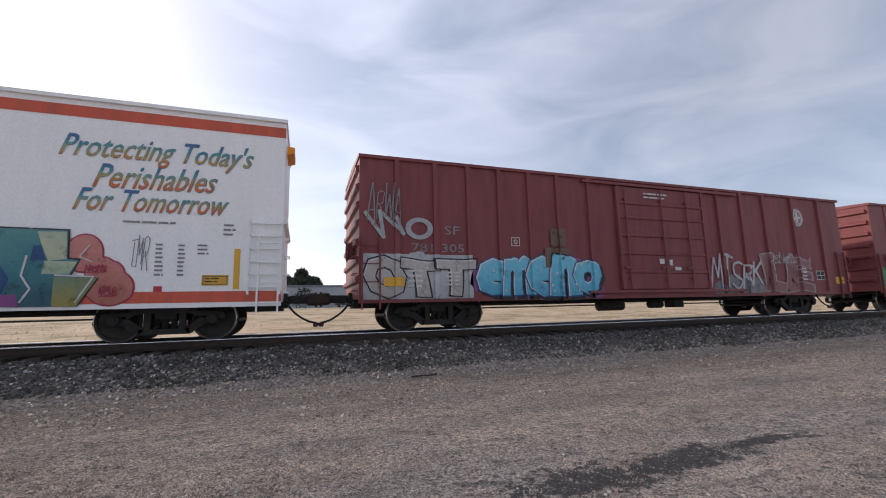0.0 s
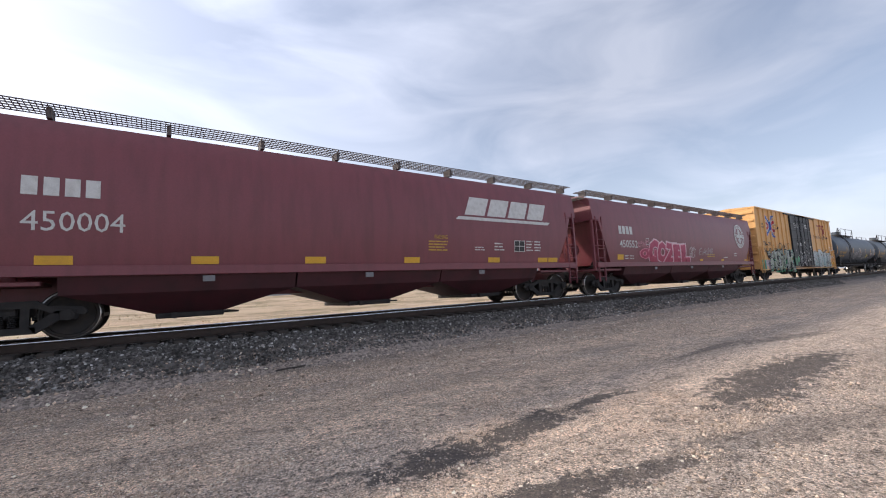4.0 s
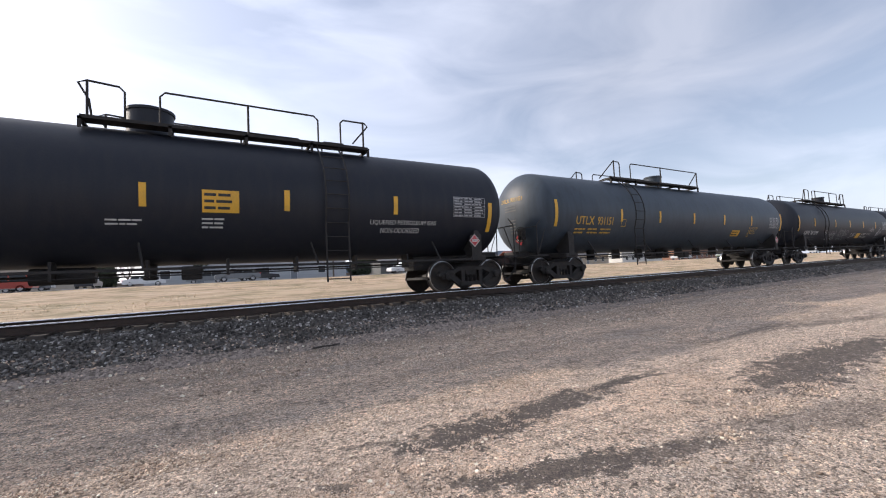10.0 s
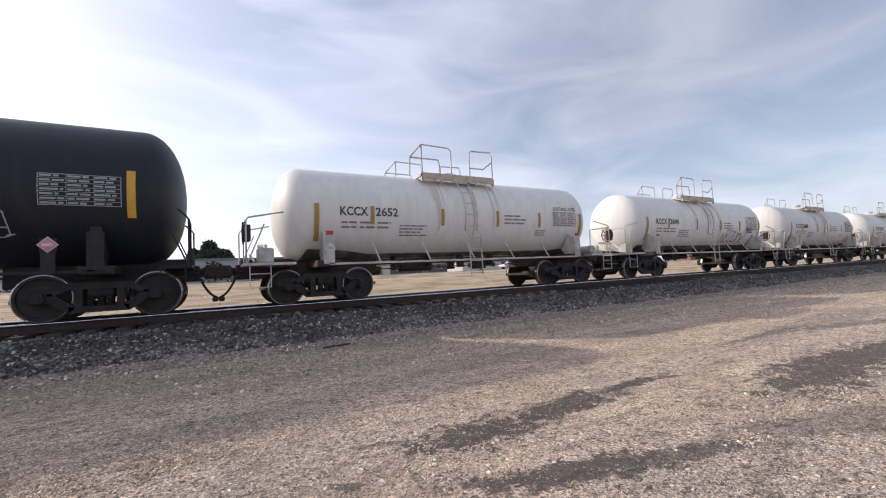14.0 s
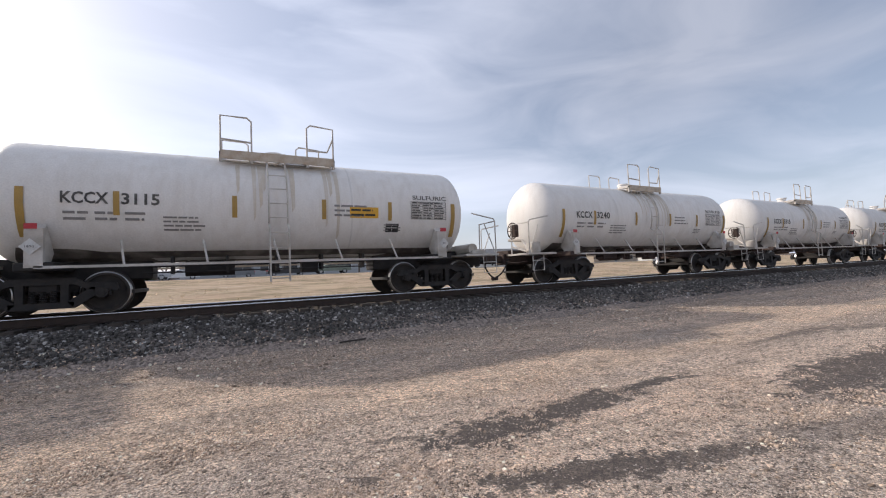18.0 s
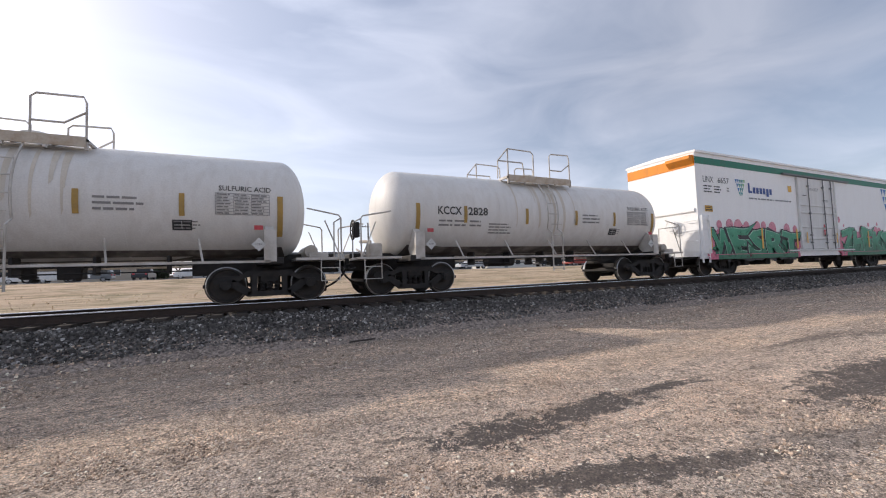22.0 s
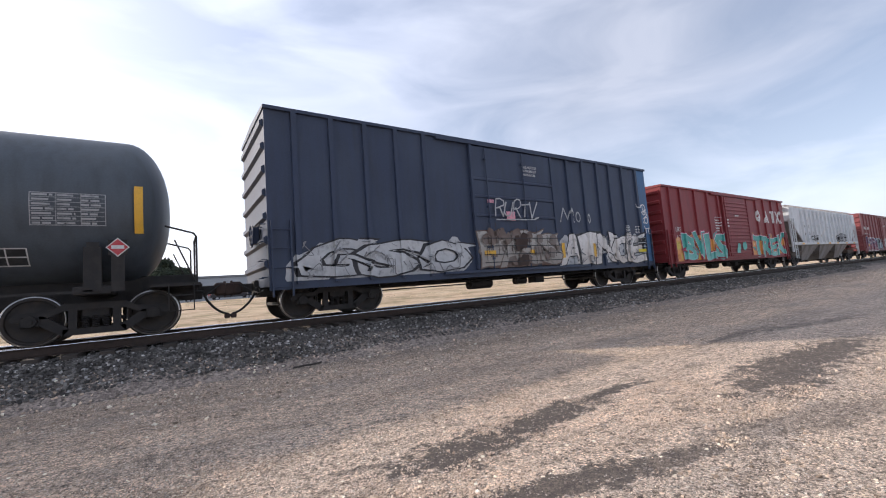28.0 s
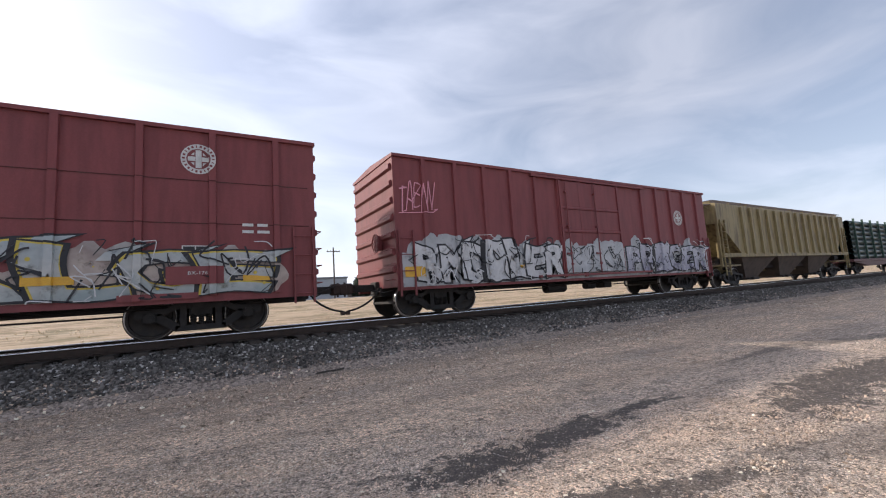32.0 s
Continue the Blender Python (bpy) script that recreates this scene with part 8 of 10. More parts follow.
S.put("paint_bubble", [disc(x, z, .055, .045, r_in=.75) for x, z in [(RND.uniform(-3.0, 2.3), RND.uniform(2.40, 2.62)) for _ in range(9)]], SP_ORANGE, .012)
S.put("mural_spark", [disc(RND.uniform(-3.2, 2.3), RND.uniform(2.4, 2.65), RND.uniform(.04, .08)) for _ in range(14)], SP_ORANGE, .012)
scrawl(S, -5.54, -4.46, 1.47, 1.63, SP_WHITE, RND, 5, .022)
scrawl(S, -4.35, -3.75, 1.6, 1.95, SP_BLUE, RND, 3, .03)
scrawl(S, 2.9, 3.6, 1.5, 1.9, SP_BLUE, RND, 3, .03)
S.put("plate_c", frame_marks(-3.62, -3.37, 1.95, 2.2, .02), SP_SILVER, .02)
emblem(S, 6.5, 2.84, .76, SP_SILVER, HOPPER_OLD)
S.put("small_writing", bars(6.1, 7.0, 1.6, 1.95, 3, RND) + [x for x in frame_marks(5.0, 5.45, 1.5, 1.75, .02)], SP_SILVER, .006)

# -- single tank cars
S = tank_marks(NATX, 1.40, 2.43, DECAL_YT, "NATX", "50850", (-3.9, -1.55, 1.2, 4.25), (-6.85, 6.80), tbl=(5.57, 6.6, 1.92, 2.43), mx=(-5.87, -5.18, -5.10, -4.20), mz=(1.84, 2.07), tape=(2.06, 2.54), end_tape=(1.84, 2.74))
S.each("notice", [rect(-3.01, -2.2, 1.54, 1.82)], TAPE, .006)
scrawl(S, 2.0, 4.1, 1.3, 2.05, SP_WHITE, RND, 5, .035)
placard(S, 6.26, 1.33, .2, DECAL_W, "3257")
for tk, mk, nm in ((SHPX, "SHPX", "223616"), (SHPX2, "SHPX", "223257")):
    S = tank_marks(tk, 1.52, 2.63, DECAL_W, mk, nm, (-4.48, -1.66, 1.2, 4.95), (-7.1, 7.59), tbl=(6.07, 7.1, 2.13, 2.70), mx=(-6.69, -5.84, -5.48, -4.32), mz=(1.81, 2.03), tape=(2.25, 2.72), end_tape=(2.0, 2.90))
    S.put("plate_c", frame_marks(-3.93, -3.63, 1.79, 2.03, .02) + [disc(-3.78, 1.91, .06, r_in=.6)], DECAL_W, .006)
    S.each("notice", [rect(-3.0, -2.25, 1.68, 1.96)], TAPE, .006)
    S.put("black_patch", [rect(1.02, 1.69, 1.5, 1.84)], SP_BLACK, .006)
    S.put("small_writing", bars(1.43, 2.58, 1.81, 2.54, 8, RND), DECAL_W, .006)
    consol_stencil(S, 5.45, 6.0, 1.46, 1.76, DECAL_W, DECAL_B)
    placard(S, 7.27, 1.72, .18, DECAL_R)
# torn pale jacket on the ends of the two cars
JACK = surface("torn_pale_jacket", (.46, .48, .48), .55, col2=(.22, .23, .23), scale=2.0, mix=.8, bump=.03, bump_scale=4)
for tk, w in ((SHPX, 1.0), (SHPX2, 1.3)):
    g = Geo()
    n, m = 7, 7
    for i in range(n + 1):
        for j in range(m + 1):
            a = radians(195 + 60 * i / n)   # round the flank
            rr = 1.50 - .25 * j / m * 1.6
            x = -8.1 + .62 - .50 * (j / m) ** .6
            z = 2.63 + rr * math.sin(a + .25)
            y = rr * math.cos(a + .25)
            k = .03 + .03 * noise.noise((i * .9, j * .8, w))
            g.v.append((x - k, y * (1 + k * .3), z))
    g.f = [(i * (m + 1) + j, (i + 1) * (m + 1) + j, (i + 1) * (m + 1) + j + 1, i * (m + 1) + j + 1) for i in range(n) for j in range(m)]
    part("torn_jacket", g, JACK, tk[0], "torn pale insulation jacket", smooth=60)

# -- dark blue boxcar
P = [-7.2, -6.3, -5.4, -4.5, -3.6, 2.6, 3.5, 4.4, 5.2, 6.1, 7.1]
door(BLUE, -2.0, 1.72, .95, 4.80, BLUE_BOX, BL_W, [1.5, 2.05, 2.6, 3.2, 3.75], (-1.4, .2))
S = ribs_side(BLUE, BL_W, P)
DS = Side(BLUE, "flat", y=-BL_W - .11)
S.put("end_panel", [rect(7.19, BL_L, .92, 4.88)], BLUE_END, .006, "brighter blue end panel")
RUST = spray("rust_patch", [(.10, .05, .035), (.20, .17, .15), (.09, .045, .03)], .8, 2.3)
DS.put("rust", cloud(-1.9, 1.6, .96, 2.25, RND, 9, (.4, .6)), RUST, .004)
piece(DS, "BABS", -1.85, 1.6, 1.0, 2.1, spray("spray_dirty_silver", [(.28, .25, .22), (.42, .40, .37)], .8, 2.2), RUST, RND, fat=0.048, lift=.008)
DS.put("rust_patch", cloud(-1.85, 1.7, 1.0, 2.25, RND, 16, (.10, .22)), RUST, .034)
DS.put("rust_patch", cloud(-.5, .1, 1.0, 2.3, RND, 9, (.12, .22)), BROWN_STEEL, .038)
DS.put("drip", [rect(x, x + .02, z, z + RND.uniform(.2, .7)) for x, z in [(RND.uniform(-1.8, 1.6), RND.uniform(1.0, 1.7)) for _ in range(30)]], BROWN_STEEL, .042)
DS.put("door_seam", [rect(-1.8, 1.65, z, z + .025) for z in (1.12, 1.36, 1.62, 1.86)], SP_BLACK, .046)
scrawl(DS, -1.2, .75, 2.5, 3.1, SP_SILVER, RND, 4, .05)
S.put("scrawled_tag", strokes([(2.0, 2.5), (2.2, 3.0), (2.4, 2.6), (2.6, 3.0), (2.75, 2.5)], .05) + [disc(3.0, 2.7, .14, .2, r_in=.7), disc(3.6, 2.65, .14, .2, r_in=.7)], SP_SILVER, .01)
S.put("graffiti_back", cloud(1.8, 7.3, .95, 2.1, RND, 14, (.3, .5)), SP_SILVER, .007)
piece(S, "AINCE", 1.95, 7.0, .92, 2.05, spray("spray_bone2", [(.58, .53, .48), (.72, .70, .68)], .8, 2.1), SP_BLACK, RND, fat=0.052, lift=.010)
S.put("graffiti_back", cloud(-7.5, -2.2, .9, 1.9, RND, 10, (.35, .6)), SP_SILVER, .007)
piece(S, "GSO", -7.2, -2.4, .92, 1.8, SP_SILVER, SP_BLACK, RND, fat=0.052, lift=.010)
wild_lines(S, 2.0, 7.0, .95, 2.0, 30, SP_GREY, RND, .040)
wild_lines(S, -7.2, -2.4, .95, 1.8, 26, SP_GREY, RND, .040)
# upright white tag running down the bright end panel
TAG = [[(6.93, 3.39), (6.97, 3.27), (7.08, 3.23), (7.20, 3.30), (7.34, 3.36), (7.50, 3.37), (7.57, 3.27), (7.50, 3.12), (7.39, 3.05)],
       [(7.35, 3.36), (7.41, 3.09), (7.30, 3.03), (7.47, 2.92), (7.55, 3.01)], [(7.47, 3.03), (7.62, 3.18), (7.55, 3.03), (7.65, 3.01), (7.61, 2.87), (7.50, 2.83), (7.35, 2.75)],
       [(7.68, 2.80), (7.52, 2.82), (7.45, 2.68), (7.55, 2.55), (7.68, 2.62), (7.70, 2.78), (7.60, 2.84)], [(7.39, 2.44), (7.47, 2.31), (7.51, 2.15)],
       [(7.47, 2.31), (7.74, 2.35), (7.66, 2.22), (7.73, 2.09)], [(7.34, 2.62), (7.41, 2.55)], [(7.68, 2.94), (7.70, 2.90)]]
S.put("scrawled_tag", [q for line in TAG for q in strokes(smooth_line(line, 3) if len(line) > 3 else line, .042)], SP_WHITE, .018)
DS.text("CLOSE AND LOCK", .16, .89, 4.26, 4.35, DECAL_W)
DS.text("DOORS BEFORE", .2, .85, 4.13, 4.22, DECAL_W)
DS.text("MOVING CAR", .22, .80, 4.0, 4.09, DECAL_W)
DS.put("pink_notice", [rect(-.7, -.33, 2.46, 2.75), rect(-1.45, -1.2, 3.0, 3.1)], SP_PINK, .012)
DS.each("notice", [rect(-1.75, -1.3, 1.35, 1.5), rect(.2, .7, 1.35, 1.5)], DECAL_Y, .022)
S.each("notice", [rect(1.9, 2.06, 1.2, 1.73), rect(3.7, 3.85, 1.2, 1.7)], DECAL_Y, .024)
consol_stencil(S, 6.64, 7.06, 1.53, 1.91, DECAL_W, DECAL_B)
S.put("stencil_frame", frame_marks(6.63, 7.07, 1.52, 1.92, .016) + [rect(6.63, 7.07, 1.70, 1.715)], DECAL_W, .060)
S.put("stencil_face", [rect(6.65, 6.86, 1.73, 1.90), rect(6.89, 7.05, 1.73, 1.90), rect(6.65, 7.05, 1.62, 1.68)], DECAL_B, .058)
S.each("notice", [rect(6.62, 7.05, 1.32, 1.44)], DECAL_LEMON, .058)
S.put("small_writing", bars(6.02, 6.38, 2.11, 2.45, 5, RND, .8, 2) + bars(6.70, 7.07, 2.11, 2.45, 5, RND, .8, 2), DECAL_W, .008)

# -- bright red boxcar
P = [-7.0, -6.0, -4.55, -3.2, -2.0, -.95, 3.1, 4.3, 5.6, 6.8]
door(LRS, -1.62, 1.62, .95, 4.22, RED, LR_W, [1.1 + .2 * i for i in range(15)], (-1.45,))
P2 = [p for p in P if not -1.7 < p < 1.7]
S = ribs_side(LRS, LR_W, P2)
GW = spray("name_white", [(.62, .60, .58), (.66, .64, .62)], 0, 5)
S.put("name_mark", [disc(3.25, 3.27, .36, .38, r_in=.62), rect(3.3, 3.62, 3.16, 3.28), ([(4.1, 2.9), (4.3, 2.9), (4.52, 3.62), (4.72, 2.9), (4.92, 2.9), (4.62, 3.66), (4.42, 3.66)], [(0, 1, 2, 6), (2, 3, 4, 5), (2, 5, 6)]), rect(5.2, 5.82, 3.52, 3.66), rect(5.43, 5.60, 2.9, 3.52)] + strokes([(6.2, 2.95), (6.75, 3.62)], .17) + strokes([(6.2, 3.62), (6.75, 2.95)], .17), GW, .008)
S.text("LRS", -6.72, -6.24, 2.23, 2.46, DECAL_W)
S.text("1729", -6.68, -5.95, 1.80, 2.06, DECAL_W, .012)
S.put("graffiti_back", cloud(-6.9, -1.7, .85, 1.95, RND, 12, (.35, .5)), SP_ORANGE, .007)
S.put("graffiti_back", cloud(-6.9, -1.7, .82, 2.15, RND, 20, (.22, .38)), SP_ORANGE, .006)
S.put("graffiti_back", cloud(-6.9, -1.7, .82, 2.0, RND, 12, (.12, .24)), SP_YEL, .0095)
piece(S, "BVLS", -6.2, -1.75, .82, 2.25, SP_TEAL, SP_RED, RND, fat=0.07, rim=.05, lift=.014, shine=SP_WHITE, overlap=1.12, lean=.4)
S.put("graffiti_back", cloud(1.8, 7.0, .85, 2.1, RND, 12, (.3, .5)), SP_RED, .007)
S.put("graffiti_back", cloud(1.7, 7.0, .84, 2.1, RND, 18, (.2, .34)), SP_RED, .006)
S.put("graffiti_back", [flat([(a, .95), (a + .45, .95), (a + RND.uniform(.05, .5), RND.uniform(2.0, 2.45))]) for a in [1.8 + .33 * i for i in range(16)]], SP_ORANGE, .009)
piece(S, "TREK", 2.1, 6.9, .86, 2.15, SP_TEAL, SP_RED, RND, fat=0.05, rim=.045, lift=.010, shine=SP_WHITE, overlap=1.1, lean=.5)
DS = Side(LRS, "flat", y=-LR_W - .11)
DS.put("graffiti_back", cloud(-.6, .8, 1.1, 1.9, RND, 4, (.15, .3)), SP_TEAL, .006)
DS.put("door_writing", bars(-1.4, -1.0, 2.5, 3.0, 3, RND) + bars(-.3, .6, 3.1, 3.25, 1, RND), DECAL_W, .006)
S.put("plate_mark", frame_marks(-2.6, -1.9, 2.75, 3.05, .02) + bars(-2.55, -1.95, 2.25, 2.95, 5, RND), DECAL_W, .008)

# -- light grey ribbed hopper
P = spaced(-6.2, 6.9, 15)
S = Side(MWCX, "ribs", y=-MW_W, posts=P, half=.07, depth=.11)
S.text("MW", -6.02, -5.55, 2.68, 2.93, DECAL_B, .006, .01)
S.text("CX", -5.08, -4.62, 2.68, 2.93, DECAL_B, .006, .01)
for s, x in (("46", -6.0), ("36", -5.06), ("87", -4.12)):
    S.text(s, x, x + .42, 2.19, 2.44, DECAL_B, .006, .01)
S.put("graffiti_back", cloud(1.8, 4.2, 1.75, 2.25, RND, 6, (.2, .35)), SP_BLACK, .007)
piece(S, "OIES", 1.9, 4.1, 1.72, 2.25, SP_SILVER, SP_BLACK, RND, fat=0.04, rim=.05, lift=.012)
scrawl(S, -4.6, -3.3, 1.75, 2.1, SP_BLACK, RND, 5, .05)
F = Side(MWCX, "flat", y=-1.56)
F.each("reflector", [rect(x, x + .5, 1.50, 1.62) for x in (-6.86, -3.6, -.6, 1.6, 4.2, 6.6)], DECAL_Y, .006)
consol_stencil(S, 5.1, 5.45, 1.85, 2.1, DECAL_W, DECAL_B)
S.put("rust_run", [rect(p + a, p + a + RND.uniform(.012, .03), b, b + RND.uniform(.06, .22)) for p in P for a in (-.04, .03) for b in (RND.uniform(1.8, 2.4), RND.uniform(2.6, 3.7))], spray("rust_run_paint", [(.10, .085, .075), (.16, .12, .10)], 1, 4), .005)

# -- last maroon boxcars
P = spaced(-8.2, -1.2, 7) + spaced(3.4, 8.4, 5)
P = [p for p in P if not -1.9 < p < 1.6]
door(BN760, -1.75, 1.5, .98, 4.12, MAROON, B7_W, [1.5, 2.3, 3.1, 3.5], (-1.45, .1))
S = ribs_side(BN760, B7_W, P)
blocks(S, -8.40, -7.85, 2.81, 3.07, 2, DECAL_W)
blocks(S, -7.26, -6.80, 2.80, 3.06, 2, DECAL_W)
S.text("760", -8.38, -7.83, 2.22, 2.46, DECAL_W)
S.text("954", -7.25, -6.72, 2.24, 2.45, DECAL_W)
S.put("graffiti_back", cloud(-8.85, -3.95, .70, 2.12, random.Random(5), 14, (.52, .72)), SP_WHITE, .006)
S.put("graffiti_back", cloud(-8.80, -4.0, .74, 2.07, random.Random(5), 14, (.49, .69)), SP_PINKISH, .0085)
S.put("graffiti_patch", cloud(-8.3, -4.5, 1.5, 2.1, RND, 9, (.09, .22)), SP_DBLUE, .0105)
piece(S, "AZEK", -8.7, -4.1, .80, 2.02, SP_ROSE2, SP_WHITE, RND, bubble=True, fat=0.04, rim=.045, lift=.012, overlap=1.12, shine=SP_DBLUE)
S.put("graffiti_back", cloud(-4.1, -1.9, .85, 2.0, RND, 6, (.35, .5)), SP_PALEBLUE, .009)
S.put("graffiti_back", cloud(1.7, 8.6, .85, 1.95, RND, 16, (.35, .5)), SP_CREAMY, .007)
piece(S, "GL", -4.0, -1.9, .85, 1.95, SP_PALEBLUE, SP_BLACK, RND, fat=0.044, lift=.013)
piece(S, "PKLGE", 1.9, 8.2, .88, 1.85, spray("spray_pale_mixed", [(.30, .36, .36), (.50, .50, .48), (.36, .42, .44)], .8, 2), SP_BLACK, RND, fat=0.044, lift=.011, shine=SP_YEL)
DS = Side(BN760, "flat", y=-B7_W - .11)
DS.put("graffiti_back", cloud(-1.7, 1.4, 1.0, 1.95, RND, 8, (.3, .5)), SP_SILVER, .005)
wild_lines(DS, -1.65, 1.4, 1.0, 1.95, 34, SP_BLACK, RND, .020)
wild_lines(DS, -1.65, 1.4, 1.0, 1.95, 20, SP_WHITE, RND, .024)
DS.put("door_writing", bars(-.7, .7, 3.14, 3.34, 2, RND), DECAL_W, .005)
emblem(S, 6.9, 3.69, .32, DECAL_W, MAROON)
S.each("notice", [rect(7.71, 8.24, 1.11, 1.41), rect(4.3, 5.0, 1.15, 1.3), rect(-8.1, -7.4, 1.2, 1.35)], DECAL_Y, .028)
consol_stencil(S, 6.61, 7.08, 1.49, 1.87, DECAL_W, DECAL_B)
wild_lines(S, 1.8, 8.3, .85, 1.95, 44, SP_BLACK, RND, .037)
wild_lines(S, 1.8, 8.3, .85, 1.95, 22, SP_WHITE, RND, .041, (.012, .025))
wild_lines(S, -4.0, -1.9, .9, 1.9, 18, SP_BLACK, RND, .037)
wild_lines(S, -8.6, -4.2, .85, 2.1, 9, SP_WHITE, RND, .037, (.012, .03))
S.put("panel_seam", [rect(-9.1, -1.85, z, z + .02) for z in (2.32, 3.22)] + [rect(1.6, 9.1, z, z + .02) for z in (2.32, 3.22)], RED_SHADE, .004)
S.put("primer_patch", [rect(6.35, 7.35, 1.08, 1.44)], MAROON, .045)
S.text("BX-176", 6.72, 7.06, 1.27, 1.34, DECAL_W, .050)
S.put("primer_patch", [rect(5.6, 6.9, .80, .92)], MAROON, .036)
S.put("small_writing", bars(7.71, 8.3, 2.1, 2.4, 2, RND, .9, 2), DECAL_W, .008)
P = [p for p in spaced(-6.8, -.6, 7) + spaced(3.0, 7.0, 5) if not -1.8 < p < 1.7]
door(BN792, -1.65, 1.5, .98, 4.16, MAROON, B9_W, [1.6, 2.4, 3.2], (-1.35, .1))
S = ribs_side(BN792, B9_W, P)
S.put("graffiti_back", [rect(-7.55, 7.45, .80, 1.7)] + cloud(-7.4, 7.3, 1.3, 2.3, RND, 26, (.3, .5)), SP_SILVER, .006)
piece(S, "RMDILER", -7.1, -1.7, .9, 2.0, SP_WHITE, SP_BLACK, RND, fat=0.03, rim=.06, lift=.010, lean=.4)
piece(S, "PRIGER", 1.8, 7.2, .9, 1.95, spray("spray_lilac_silver", [(.34, .33, .42), (.52, .52, .56)], .8, 2.1), SP_BLACK, RND, fat=0.03, rim=.06, lift=.010, lean=.4)
Side(BN792, "flat", y=-B9_W - .11).put("graffiti_back", [rect(-1.6, 1.45, .99, 1.9)], SP_SILVER, .005)
D9 = Side(BN792, "flat", y=-B9_W - .11)
wild_lines(D9, -1.6, 1.4, 1.0, 1.88, 34, SP_BLACK, RND, .012)
D9.put("haze", cloud(-1.6, 1.45, 1.6, 2.15, RND, 7, (.15, .3)), SP_SILVER, .0065)
wild_lines(S, -7.4, -1.75, .85, 2.15, 40, SP_BLACK, RND, .040)
wild_lines(S, -7.4, -1.75, .85, 2.2, 24, SP_WHITE, RND, .044)
wild_lines(S, 1.7, 7.3, .85, 2.1, 40, SP_BLACK, RND, .040)
wild_lines(S, 1.7, 7.3, .85, 2.2, 24, SP_WHITE, RND, .044)
scrawl(S, -7.6, -6.4, 2.8, 3.6, SP_PINK, RND, 4, .035)
emblem(S, 5.5, 3.13, .32, DECAL_W, MAROON)
S.each("notice", [rect(-7.5, -6.9, 1.06, 1.33), rect(-3.6, -3.0, 1.1, 1.3)], DECAL_Y, .026)
S.text("792", -5.8, -5.3, 1.5, 1.75, DECAL_W, .028)

# ---- track details, stones, ground marks ----


def tie_rows():
    g = Geo()
    g.box(-.115, .115, -1.30, 1.30, RZ - .36, RZ - .184, .012)
    me = g.mesh("tie")
    me.materials.append(TIE)
    pl = Geo()
    for y in (-.7525, .7525):
        pl.box(-.09, .09, y - .17, y + .17, RZ - .187, RZ - .178)
    far = Geo()
    n = 0
    for i in range(-70, 700):
        x = i * .5
        if -12 <= x < 132:
            part("tie", me, TIE, TRACK, at=pose(x + RND.uniform(-.03, .03), RND.uniform(-.05, .05), RND.uniform(-.012, .004), 0, 0, RND.uniform(-.8, .8)))
            n += 1
        else:
            far.box(x - .115, x + .115, -1.30, 1.30, RZ - .36, RZ - .184)
    f = part("far_ties", far, TIE, TRACK)
    f["kind"] = "stuff"


tie_rows()


def scatter(name, n, place, size, mat, label, category, flat=.7, seed=1):
    """Broken stones, each its own eight-cornered block, in one piece of stuff."""
    rs = np.random.RandomState(seed)
    base = np.array([(x, y, z) for x in (-1, 1) for y in (-1, 1) for z in (-1, 1)], float) * .5
    quads = np.array([(0, 1, 3, 2), (4, 6, 7, 5), (0, 4, 5, 1), (2, 3, 7, 6), (0, 2, 6, 4), (1, 5, 7, 3)])
    p = place(rs, n)
    n = len(p)
    s = size[0] + (size[1] - size[0]) * rs.rand(n) ** 2
    v = base[None] * (1 + .55 * (rs.rand(n, 8, 3) - .5))
    v *= (s[:, None] * (0.7 + .6 * rs.rand(n, 3)))[:, None, :]
    v[:, :, 2] *= flat
    a, b = rs.rand(n) * 6.28, (rs.rand(n) - .5) * 1.3
    ca, sa, cb, sb = np.cos(a), np.sin(a), np.cos(b), np.sin(b)
    x, y, z = v[:, :, 0], v[:, :, 1], v[:, :, 2]
    y, z = y * cb[:, None] - z * sb[:, None], y * sb[:, None] + z * cb[:, None]
    x, y = x * ca[:, None] - y * sa[:, None], x * sa[:, None] + y * ca[:, None]
    v = np.stack([x, y, z], 2) + p[:, None, :]
    me = bpy.data.meshes.new(name)
    me.from_pydata(v.reshape(-1, 3).tolist(), [], (quads[None] + 8 * np.arange(n)[:, None, None]).reshape(-1, 4).tolist())
    me.materials.append(mat)
    return tagged(new(name, me), label, category, kind="stuff")


